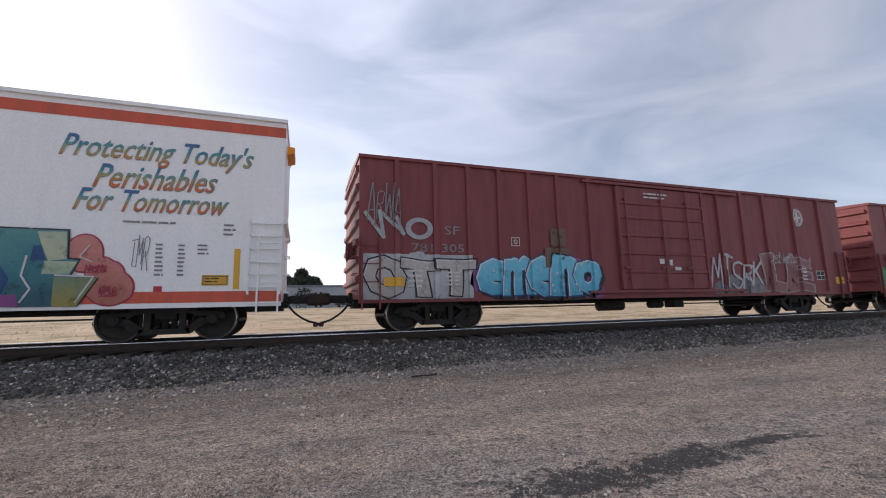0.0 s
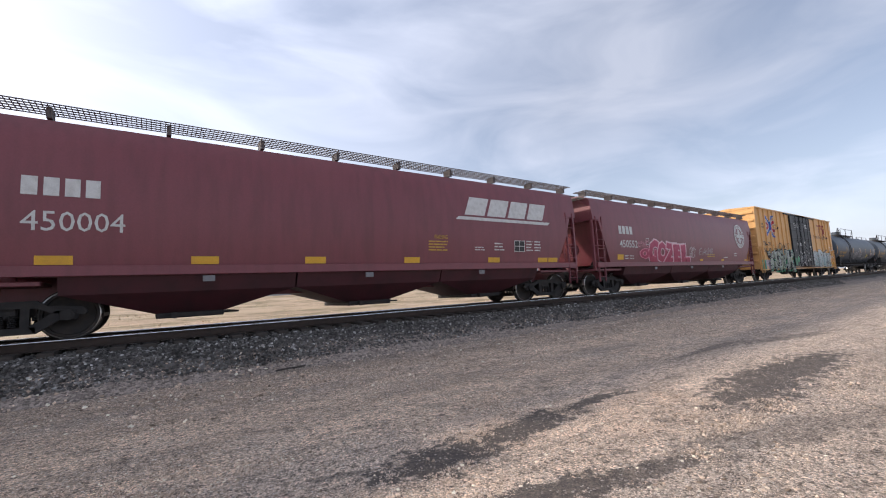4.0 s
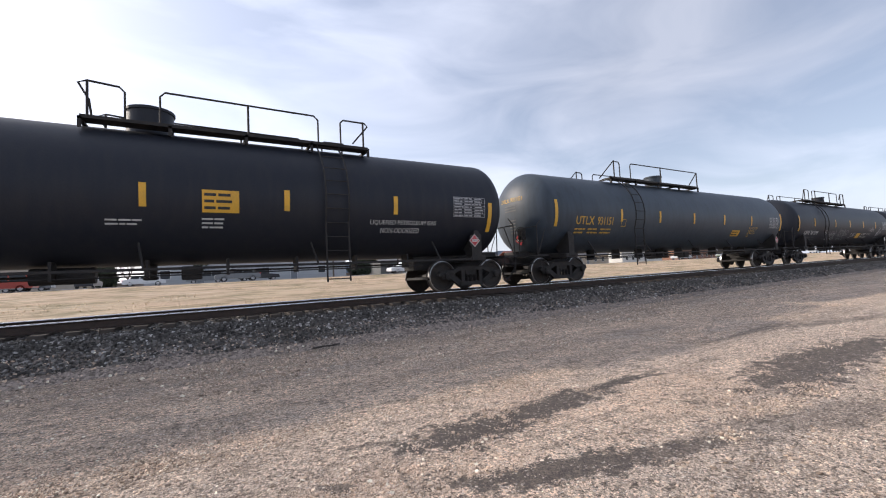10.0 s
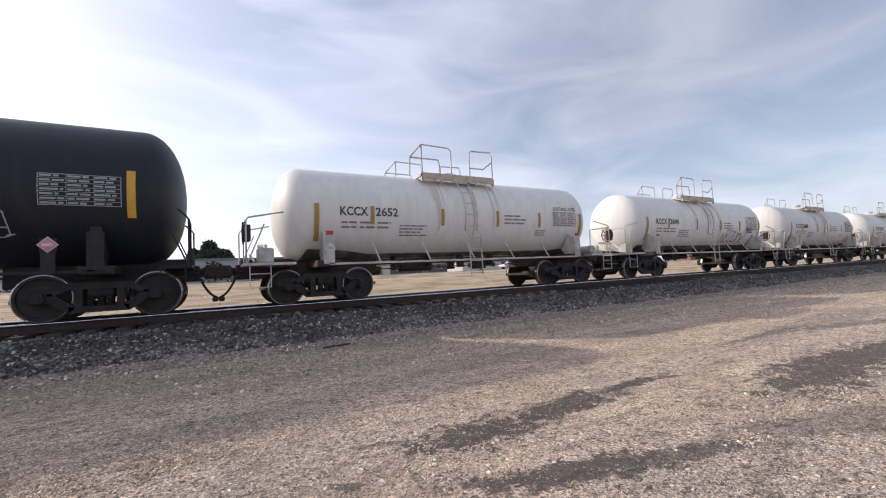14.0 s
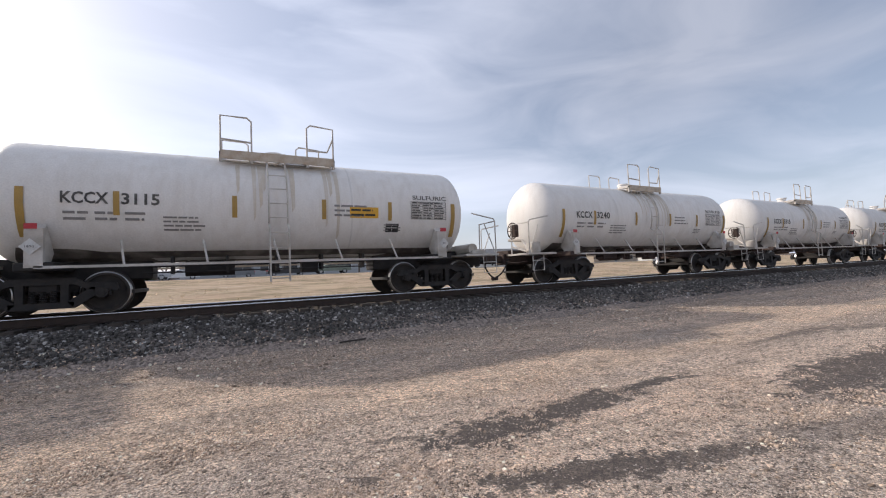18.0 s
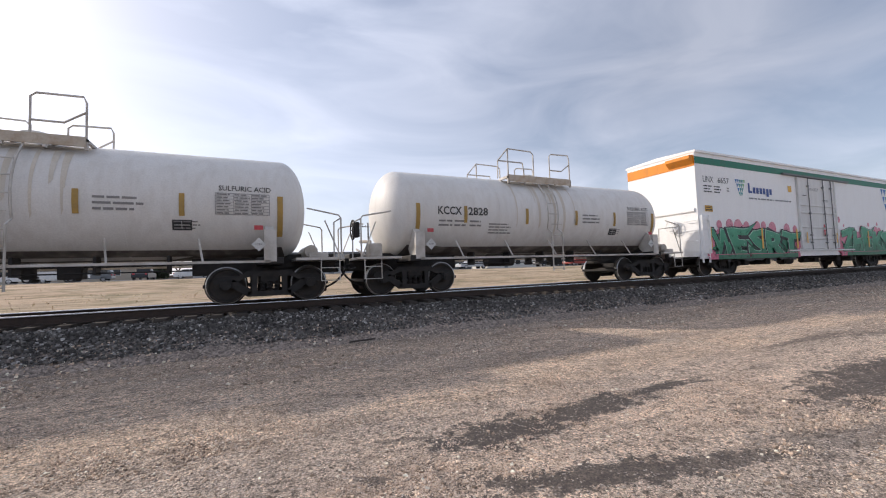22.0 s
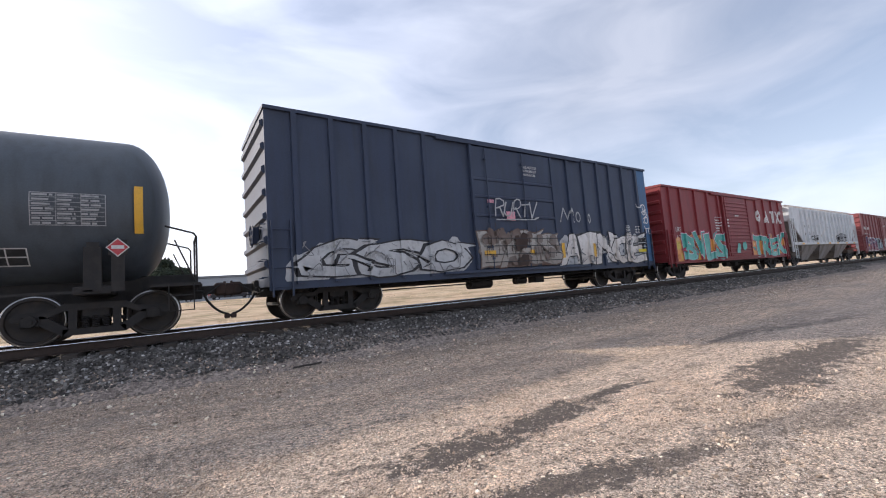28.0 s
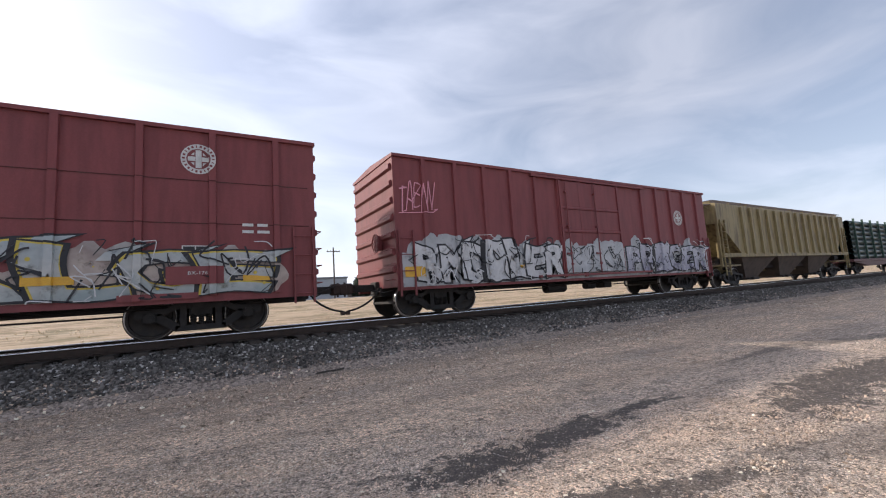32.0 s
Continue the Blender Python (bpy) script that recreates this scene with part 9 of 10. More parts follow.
def island_stone(name, cols, rough=.9):
    """Stone whose shade changes from piece to piece."""
    m = bpy.data.materials.new(name)
    m.use_nodes = True
    n, l = m.node_tree.nodes, m.node_tree.links
    b = n["Principled BSDF"]
    b.inputs["Roughness"].default_value = rough
    ge, c = n.new("ShaderNodeNewGeometry"), n.new("ShaderNodeValToRGB")
    e = c.color_ramp.elements
    e[0].color, e[1].color = (*cols[0], 1), (*cols[-1], 1)
    for i, k in enumerate(cols[1:-1]):
        q = e.new((i + 1) / (len(cols) - 1))
        q.color = (*k, 1)
    l.new(ge.outputs["Random Per Island"], c.inputs["Fac"])
    co, t, r, v = n.new("ShaderNodeTexCoord"), n.new("ShaderNodeTexNoise"), n.new("ShaderNodeMapRange"), n.new("ShaderNodeVectorMath")
    t.inputs["Scale"].default_value = 60.0
    l.new(co.outputs["Object"], t.inputs["Vector"])
    r.inputs["To Min"].default_value, r.inputs["To Max"].default_value = .7, 1.25
    l.new(t.outputs["Fac"], r.inputs["Value"])
    # drifts of dustier and dirtier pieces
    t2, r2, k = n.new("ShaderNodeTexNoise"), n.new("ShaderNodeMapRange"), n.new("ShaderNodeMath")
    t2.inputs["Scale"].default_value, t2.inputs["Detail"].default_value, t2.inputs["Roughness"].default_value = 2.4, 7.0, .68
    l.new(co.outputs["Object"], t2.inputs["Vector"])
    r2.inputs["From Min"].default_value, r2.inputs["From Max"].default_value = .34, .66
    r2.inputs["To Min"].default_value, r2.inputs["To Max"].default_value = .66, 1.34
    l.new(t2.outputs["Fac"], r2.inputs["Value"])
    k.operation = "MULTIPLY"
    l.new(r.outputs[0], k.inputs[0])
    l.new(r2.outputs[0], k.inputs[1])
    v.operation = "SCALE"
    l.new(c.outputs["Color"], v.inputs[0])
    l.new(k.outputs[0], v.inputs["Scale"])
    l.new(v.outputs[0], b.inputs["Base Color"])
    return m


BALLAST_STONE = island_stone("ballast_stones", [(.045, .041, .037), (.062, .056, .051), (.080, .073, .066), (.10, .091, .083), (.12, .11, .10), (.145, .132, .12), (.17, .155, .142), (.20, .183, .168), (.26, .24, .22), (.60, .57, .54)])
GRAVEL_STONE = island_stone("gravel_stones", [(0.178, 0.131, 0.095), (0.345, 0.259, 0.190), (0.475, 0.357, 0.264), (0.606, 0.459, 0.344), (0.713, 0.549, 0.418), (0.796, 0.629, 0.486), (0.920, 0.872, 0.729)])
PALE_STONE = island_stone("pale_gravel", [(.40, .305, .235), (.54, .415, .32), (.63, .49, .385), (.70, .555, .44), (.72, .58, .47), (.76, .66, .57)])
YARD_STONE = island_stone("yard_gravel", [(0.309, 0.244, 0.190), (0.451, 0.357, 0.280), (0.546, 0.437, 0.344), (0.618, 0.499, 0.396), (0.689, 0.567, 0.454), (0.879, 0.759, 0.634)])
BED = [(-2.95, -.05), (-2.75, .06), (-2.15, .34), (-1.8, .50), (-1.3, .555), (1.3, .58)]


def near_x(rs, n, a, b, k=1.6):
    """Places along x, thicker towards the camera's stretch."""
    return a + (b - a) * rs.rand(n) ** k


def on_bed(rs, n):
    x = near_x(rs, n, -9, 48)
    y = -1.05 - 1.55 * rs.rand(n) ** .8
    z = np.interp(y, [p[0] for p in BED], [p[1] for p in BED])
    return np.stack([x, y, z + .012], 1)


def toe(rs, n):
    x = near_x(rs, n, -9, 40)
    y = -2.1 - 3.4 * rs.rand(n) ** 1.4
    return np.stack([x, y, np.interp(y, [-9.0] + [p[0] for p in BED], [0.0, 0.0] + [p[1] for p in BED][1:]) + .004], 1)


def round_spot(ya, yb, far=16.0, close=1.6, heap=0):
    """Places strewn ever more thinly away from the standing place by the track, sparse on the damp patches; heap: 1 on the pink heap, -1 off it."""
    def place(rs, n):
        m = n * 6
        d = close * (far / close) ** rs.rand(m)
        az = np.radians(-35 + 122 * rs.rand(m))
        x, y = d * np.sin(az), -11.3 + d * np.cos(az)
        clump = np.array([noise.noise((a * 2.3, b * 3.4, 6.0)) + .6 * noise.noise((a * 7, b * 9, 2.0)) for a, b in zip(x.tolist(), y.tolist())])
        ok = (y < ya + .3 * rs.randn(m)) & (y > yb) & ((damp(x, y) + 1.1 * clump > 1.05 + .15 * rs.randn(m)) | (rs.rand(m) < .03)) & (rs.rand(m) < .55 + 1.2 * clump)
        if heap:
            q = np.hypot((x - 4.3) / 4.6, (y + 8.55 + .04 * (x - 4.3)) / .95) + .12 * rs.randn(m)
            ok &= (q < 1) if heap > 0 else (q > .95)
        x, y = x[ok][:n], y[ok][:n]
        return np.stack([x, y, np.full(len(x), .001)], 1)
    return place


def between(rs, n):
    x = near_x(rs, n, -9, 60)
    y = -1.3 + 2.6 * rs.rand(n)
    k = np.abs((x / .5) - np.round(x / .5)) > .24
    return np.stack([x, y, np.where(k, .58, .53)], 1)


scatter("ballast_stones", 38000, on_bed, (.018, .050), BALLAST_STONE, "angular dark grey ballast stones with pale chips", "ballast", .8, 1)
scatter("spilled_ballast", 9000, toe, (.012, .042), GRAVEL_STONE, "ballast stones spilled onto the lineside gravel", "gravel", .7, 2)
scatter("track_ballast", 7000, between, (.03, .07), BALLAST_STONE, "ballast between the ties", "ballast", .8, 5)
scatter("loose_gravel", 14000, round_spot(-4.0, -10.6, 24, 1.0), (.006, .024), GRAVEL_STONE, "loose brown and white gravel", "gravel", .6, 3)
scatter("gravel_chips", 60000, round_spot(-4.2, -7.5), (.004, .013), GRAVEL_STONE, "grey-brown gravel chips trodden into the dirt", "gravel", .7, 11)
scatter("pale_chips", 75000, round_spot(-7.3, -10.6, 16, 1.6, 1), (.003, .0095), PALE_STONE, "pinkish pale stone chips heaped along the yard", "gravel", .7, 12)
scatter("yard_chips", 45000, round_spot(-7.5, -10.9, 16, 1.6, -1), (.003, .010), YARD_STONE, "grey-brown stone chips on the trodden yard", "gravel", .7, 4)



g = Geo()
g.tube([(1.90, -3.00, .045), (2.1, -2.97, .05), (2.3, -2.98, .05), (2.45, -2.94, .055)], .018, 7)
me = g.mesh("stick", 40)
me.materials.append(TIE)
tagged(new("stick", me), "dark splintered stick lying at the ballast's edge", "stick")

# ---- beyond the track ----
ROAD = surface("pale_asphalt", (.46, .445, .43), .85, col2=(.38, .37, .355), scale=.8, stretch=(.2, 2, 1), mix=.6, bump=.004, bump_scale=40)
g = Geo()
g.v = [(x, y, ground_z(y) + .03) for x in (-900, 1500) for y in (34.0, 44.5)]
g.f = [(0, 2, 3, 1)]
me = g.mesh("road")
me.materials.append(ROAD)
tagged(new("road", me), "pale asphalt highway beyond the dry field", "road", kind="structure")
ROADZ = ground_z(39) + .045
g = Geo()
for y in (34.4, 44.1):
    g.box(-600, 900, y - .07, y + .07, ROADZ, ROADZ + .016)
for i in range(120):
    g.box(-300 + i * 9, -297 + i * 9, 39.2, 39.32, ROADZ, ROADZ + .016)
me = g.mesh("lane_markings")
me.materials.append(SP_WHITE)
tagged(new("lane_markings", me), "worn white lane markings", "marking", kind="structure")
LOT = surface("pale_concrete_lot", (.36, .35, .34), .9, col2=(.28, .27, .26), scale=.3, mix=.6)
g = Geo()
g.v = [(x, y, ground_z(y) + .025) for x in (-160, 260) for y in (47, 66)]
g.f = [(0, 2, 3, 1)]
me = g.mesh("parking_lot")
me.materials.append(LOT)
tagged(new("parking_lot", me), "pale concrete parking lot by the highway", "pavement", kind="structure")

GRASS = island_stone("straw_blades", [(.62, .46, .27), (.70, .56, .36), (.74, .60, .40), (.60, .42, .27)])


def straw():
    rs = np.random.RandomState(9)
    n = 7000
    x = -35 + 165 * rs.rand(n) ** 1.3
    y = 5 + 28 * rs.rand(n)
    keep = np.array([noise.noise((a * .25, b * .4, 2.0)) > -.25 for a, b in zip(x, y)])
    x, y = x[keep], y[keep]
    n = len(x)
    z = np.array([ground_z(b) for b in y])
    h = .02 + .06 * rs.rand(n)
    a = rs.rand(n) * 3.14
    dx, dy = np.cos(a) * .05, np.sin(a) * .05
    lx, ly = (rs.rand(n) - .5) * .14, (rs.rand(n) - .5) * .14
    v = np.stack([np.stack([x - dx, y - dy, z - .02], 1), np.stack([x + dx, y + dy, z - .02], 1), np.stack([x + lx, y + ly, z + h], 1)], 1)
    me = bpy.data.meshes.new("dry_grass")
    me.from_pydata(v.reshape(-1, 3).tolist(), [], np.arange(3 * n).reshape(-1, 3).tolist())
    me.materials.append(GRASS)
    tagged(new("dry_grass", me), "sparse dry straw-coloured grass", "grass", kind="stuff")


straw()


def building(x, y, w, d, h, wall, roof, label, gable=False, openings=(), name="building"):
    z = ground_z(y)
    b = thing(name, pose(x, y, z), label, "building", "buildings along the highway")
    g = Geo()
    g.box(-w / 2, w / 2, 0, d, -.2, h)
    part("wall", g, wall, b)
    g = Geo()
    if gable:
        g.prism([(-.5, h - .05), (d / 2, h + d * .22), (d + .5, h - .05), (d + .5, h - .2), (d / 2, h + d * .22 - .2), (-.5, h - .2)], -w / 2 - .4, w / 2 + .4, "x")
    else:
        g.box(-w / 2 - .15, w / 2 + .15, -.15, d + .15, h, h + .35, .03)
    part("roof", g, roof, b)
    for kind, ox, oz, ow, oh in openings:
        f = Geo()
        for q in ((ox - .08, ox, oz - .08, oz + oh + .08), (ox + ow, ox + ow + .08, oz - .08, oz + oh + .08), (ox, ox + ow, oz - .08, oz), (ox, ox + ow, oz + oh, oz + oh + .08)):
            f.box(q[0], q[1], -.06, .02, q[2], q[3])
        fr = part("window" if kind == "w" else "door", f, SP_WHITE, b)
        p = Geo()
        p.box(ox, ox + ow, -.02, .01, oz, oz + oh)
        part("pane" if kind == "w" else "door_leaf", p, GLASS if kind == "w" else BLUEDOOR, fr)
    return b


GLASS = surface("dark_window_glass", (.03, .035, .04), .12, grain=.02)
BLUEDOOR = surface("grey_door_paint", (.18, .20, .22), .6, col2=(.14, .15, .17), scale=3)
W_GREY = surface("pale_grey_siding", (.38, .39, .40), .8, col2=(.31, .32, .33), scale=.6, stretch=(.3, 1, 6), mix=.6)
W_TAN = surface("tan_stucco", (.42, .36, .29), .85, col2=(.35, .30, .24), scale=.7, mix=.6)
W_WHITE = surface("white_siding", (.62, .62, .60), .8, col2=(.5, .5, .49), scale=.7, stretch=(.3, 1, 6), mix=.5)
W_BRICK = surface("brown_brick", (.24, .13, .09), .85, col2=(.17, .10, .075), scale=2, mix=.6)
W_DARK = surface("dark_grey_siding", (.10, .11, .115), .8, col2=(.14, .15, .155), scale=.8, mix=.5)
R_GREY = surface("grey_roofing", (.20, .20, .20), .9, col2=(.15, .15, .15), scale=2, mix=.5)
R_RED = surface("rust_red_roofing", (.26, .09, .06), .8, col2=(.2, .08, .06), scale=2, mix=.5)


def windows(n, x0, dx, z=1.0, w=1.2, h=1.2, doors=()):
    return [("d", x0 + i * dx, .02, 1.0, 2.1) if i in doors else ("w", x0 + i * dx, z, w, h) for i in range(n)]


building(8, 62, 30, 12, 3.6, W_GREY, R_GREY, "long low pale grey commercial building", openings=windows(6, -13, 4.6, doors=(1, 4)))
building(-26, 66, 22, 12, 3.4, W_TAN, R_GREY, "low tan shop with dark windows", openings=windows(5, -9, 4.0, w=2.2, doors=(2,)))
building(40, 70, 14, 9, 2.9, W_DARK, R_GREY, "dark grey house with white window frames", True, windows(4, -5.5, 3.2, w=1.4, doors=(2,)), "house")
building(60, 72, 15, 9, 2.9, W_WHITE, R_GREY, "white house with a grey gable roof", True, windows(4, -6, 3.4, w=1.4, doors=(1,)), "house")
building(82, 74, 16, 9, 3.0, W_DARK, R_RED, "dark house with a rust red gable roof", True, windows(4, -6, 3.6, w=1.4, doors=(2,)), "house")
building(108, 78, 20, 10, 3.2, W_TAN, R_GREY, "tan house with a low roof", True, windows(5, -8, 3.6, doors=(2,)), "house")
building(140, 80, 24, 12, 3.8, W_WHITE, R_GREY, "white flat-roofed roadside shop building", openings=windows(6, -10, 3.6, doors=(3,)))
building(185, 84, 30, 14, 4.2, W_BRICK, R_GREY, "brown brick roadside building", openings=windows(7, -13, 4.0, doors=(3,)))
building(-58, 70, 26, 14, 3.8, W_BRICK, R_GREY, "brown brick roadside building", openings=windows(6, -11, 4.0, doors=(3,)))
building(-95, 72, 24, 14, 3.6, W_WHITE, R_RED, "white roadside shop with a red roof", openings=windows(6, -10, 3.8, doors=(2,)))

BARK = surface("grey_brown_bark", (.10, .08, .065), .9, col2=(.06, .05, .042), scale=6, stretch=(1, 1, .2), mix=.6, bump=.02, bump_scale=12)
LEAF_DARK = island_stone("conifer_needles", [(.030, .042, .028), (.050, .066, .042), (.080, .092, .060)])
TWIG = surface("pale_bare_twigs", (.30, .255, .22), .9, col2=(.22, .19, .165), scale=5)


def conifer(x, y, h, r, seed):
    rs = np.random.RandomState(seed)
    z = ground_z(y)
    t = thing("conifer_tree", pose(x, y, z), "dark green bushy conifer beyond the highway", "tree", "conifers")
    g = Geo()
    g.cyl((0, 0, -.2), (0, 0, h * .95), .22, 10, .03)
    part("trunk", g, BARK, t)
    n = 5200
    u = rs.rand(n)
    hh = h * (.10 + .90 * u)
    rad = r * np.where(u < .25, .65 + 1.4 * u, 1 - (u - .25) ** 1.4 * 1.15) * (.45 + .55 * rs.rand(n) ** .5)
    a = rs.rand(n) * 6.283
    lump = 1 + .28 * np.sin(a * 3 + u * 9 + seed) * np.sin(u * 17 + seed)
    cx, cy = rad * lump * np.cos(a), rad * lump * np.sin(a)
    s = .12 + .20 * rs.rand(n)
    d = rs.randn(n, 3, 3) * s[:, None, None]
    v = np.stack([cx, cy, hh], 1)[:, None, :] + d
    me = bpy.data.meshes.new("crown")
    me.from_pydata(v.reshape(-1, 3).tolist(), [], np.arange(3 * n).reshape(-1, 3).tolist())
    part("crown", me, LEAF_DARK, t)


def bare_tree(x, y, h, seed):
    rnd = random.Random(seed)
    t = thing("bare_tree", pose(x, y, ground_z(y)), "leafless pale winter tree beyond the highway", "tree", "bare trees")
    g, w = Geo(), Geo()

    def grow(p, d, l, r, depth):
        q = p + d * l
        (g if depth < 3 else w).cyl(p, q, r, 7 if depth < 2 else 4, r * .65, caps=False)
        if depth >= 5:
            return
        for _ in range(3 if depth < 4 else 4):
            nd = (d + Vector((rnd.uniform(-.7, .7), rnd.uniform(-.7, .7), rnd.uniform(-.15, .45)))).normalized()
            grow(q - d * l * rnd.uniform(0, .3), nd, l * rnd.uniform(.6, .8), r * .6, depth + 1)
    grow(Vector((0, 0, -.2)), Vector((0, 0, 1)), h * .28, h * .03, 0)
    part("trunk", g, BARK, t)
    part("crown", w, TWIG, t, "fine pale twigs")


conifer(-.3, 64, 6.6, 2.3, 1)
conifer(1.9, 66, 5.4, 1.9, 2)
conifer(-2.6, 68, 5.6, 1.8, 3)
conifer(-14, 78, 5.2, 1.8, 4)
conifer(33, 78, 5.6, 2.0, 5)
conifer(27, 66, 3.8, 1.9, 6)
conifer(95, 86, 6.0, 2.2, 7)
for i, (x, y, h) in enumerate(((2.6, 72, 6.4), (5.0, 78, 6.8), (-6, 74, 6.2), (-11, 80, 6.5), (-20, 90, 7.0), (16, 84, 6.6), (24, 88, 6.8), (36, 66, 5.6), (50, 84, 7.2), (70, 86, 7.2), (92, 90, 7.4), (120, 92, 7.0), (-40, 92, 7.2), (150, 100, 7.6))):
    bare_tree(x, y, h, 20 + i)


def far_ridge(name, dist, az0, az1, height, mat, seed, label):
    g = Geo()
    n = 160
    for i in range(n + 1):
        a = radians(az0 + (az1 - az0) * i / n)
        e = min(1, 6 * i / n, 6 * (n - i) / n)
        h = height * e * (.72 + .34 * noise.noise((i * .045, seed, 0)) + .10 * noise.noise((i * .2, seed, 4)))
        x, y = dist * math.sin(a), dist * math.cos(a)
        g.v += [(x, y, -5), (x * 1.0, y * 1.0, h), (x * 1.15, y * 1.15, -5)]
    for i in range(n):
        g.f += [(3 * i, 3 * i + 3, 3 * i + 4, 3 * i + 1), (3 * i + 1, 3 * i + 4, 3 * i + 5, 3 * i + 2)]
    me = g.mesh(name, 60)
    me.materials.append(mat)
    tagged(new(name, me), label, "hills", kind="structure")


HILL = surface("hazy_blue_hillside", (.17, .22, .30), 1.0, col2=(.13, .17, .24), scale=.004, mix=.6)
WOODS = surface("distant_winter_woods", (.15, .125, .11), 1.0, col2=(.09, .08, .07), scale=.08, mix=.7)
far_ridge("far_hills", 2600, 4, 60, 150, HILL, 3.3, "hazy blue hills on the horizon")
far_ridge("far_woods", 330, -70, 84, 7.5, WOODS, 8.1, "line of brown winter woods in the distance")

POLE = surface("weathered_pole_wood", (.11, .09, .075), .9, col2=(.07, .06, .05), scale=6, mix=.6)


def utility_pole(x, y, h=8.5):
    t = thing("utility_pole", pose(x, y, ground_z(y)), "weathered wooden utility pole with a crossarm", "pole", "utility poles")
    g = Geo()
    g.cyl((0, 0, -.3), (0, 0, h), .15, 10, .11)
    part("post", g, POLE, t)
    g = Geo()
    g.box(-1.1, 1.1, -.06, .06, h - .75, h - .62)
    part("crossarm", g, POLE, t)
    for k in (-1, -.45, .45, 1):
        g = Geo()
        g.cyl((k, 0, h - .62), (k, 0, h - .45), .045, 8)
        part("insulator", g, GLASS, t)


for x in (19, 60, 101, 142, -22, -63):
    utility_pole(x, 56)

# vehicles on the highway, each driving its own line
VEHICLES = []


def car_body(name, label, col, kind):
    """A road vehicle built from a side outline with cabin, wheels, lamps and glass."""
    P = paint(name + "_paint_" + str(len(VEHICLES)), col, rough=.3, amount=.2, dirt=tuple(c * .6 for c in col))
    v = thing(name, pose(0, 0, 0), label, "car" if kind != "truck" else "pickup", "highway traffic")
    L, H = {"suv": (4.7, 1.72), "sedan": (4.7, 1.42), "truck": (5.6, 1.80)}[kind]
    h = L / 2
    low = [(-h, .45), (-h + .05, .80), (-h + .25, .95), (h - 1.2, 1.0), (h - .1, .85), (h, .6), (h - .02, .38), (-h + .05, .36)]
    g = Geo()
    g.prism(low, -.88, .88, "y")
    body = part("body", g, P, v)
    if kind == "suv":
        cab = [(-h + .08, .93), (-h + .30, H - .08), (-h + .6, H), (h - 2.1, H - .02), (h - 1.25, .99)]
    elif kind == "sedan":
        cab = [(-h + .55, .93), (-h + 1.3, H - .03), (h - 2.2, H), (h - 1.25, .98)]
    else:
        cab = [(-.55, .95), (-.45, H - .05), (-.2, H), (h - 2.2, H), (h - 1.3, .99)]
    g = Geo()
    g.prism(cab, -.76, .76, "y")
    part("cabin", g, P, v)
    cx = [p[0] for p in cab]
    zt = H - .12
    for s in (-1, 1):
        g = Geo()
        a, b = min(cx) + .30, max(cx) - .55
        mid = (a + b) / 2
        y0, y1 = sorted((s * .755, s * .775))
        g.prism([(a, 1.02), (mid - .06, 1.02), (mid - .06, zt), (a + .16, zt)], y0, y1, "y")
        part("side_window", g, GLASS, v)
        g = Geo()
        g.prism([(mid + .06, 1.02), (b + .1, 1.02), (b - .42, zt), (mid + .06, zt)], y0, y1, "y")
        part("side_window", g, GLASS, v)
    for x, wdt in ((-h + .85, 0), (h - .9, 0)):
        for s in (-1, 1):
            g = Geo()
            g.lathe([(s * .62, .10), (s * .62, .30), (s * .66, .34), (s * .84, .34), (s * .88, .30), (s * .88, .20), (s * .86, .19)], "y", 20)
            w = part("wheel", g, RUBBER, v, "black tyre", smooth=40, at=pose(x, 0, .34))
            g = Geo()
            g.lathe([(s * .85, .02), (s * .885, .05), (s * .87, .19)], "y", 14)
            part("rim", g, WHEELRIM, w)
    for s in (-1, 1):
        g = Geo()
        g.box(h - .16, h - .01, s * .62 - .16, s * .62 + .16, .66, .80, .02)
        part("headlight", g, SP_WHITE, v)
        g = Geo()
        g.box(-h - .01, -h + .10, s * .66 - .12, s * .66 + .12, .72, .92, .02)
        part("tail_light", g, DECAL_R, v)
    return v


WHEELRIM = surface("grey_alloy_rim", (.4, .4, .41), .35, .8, grain=.05)
GREYC, WHITEC, BLACKC, REDC, SILVERC, GREENC = (.16, .17, .18), (.66, .66, .66), (.02, .02, .024), (.34, .05, .035), (.42, .43, .44), (.16, .19, .15)
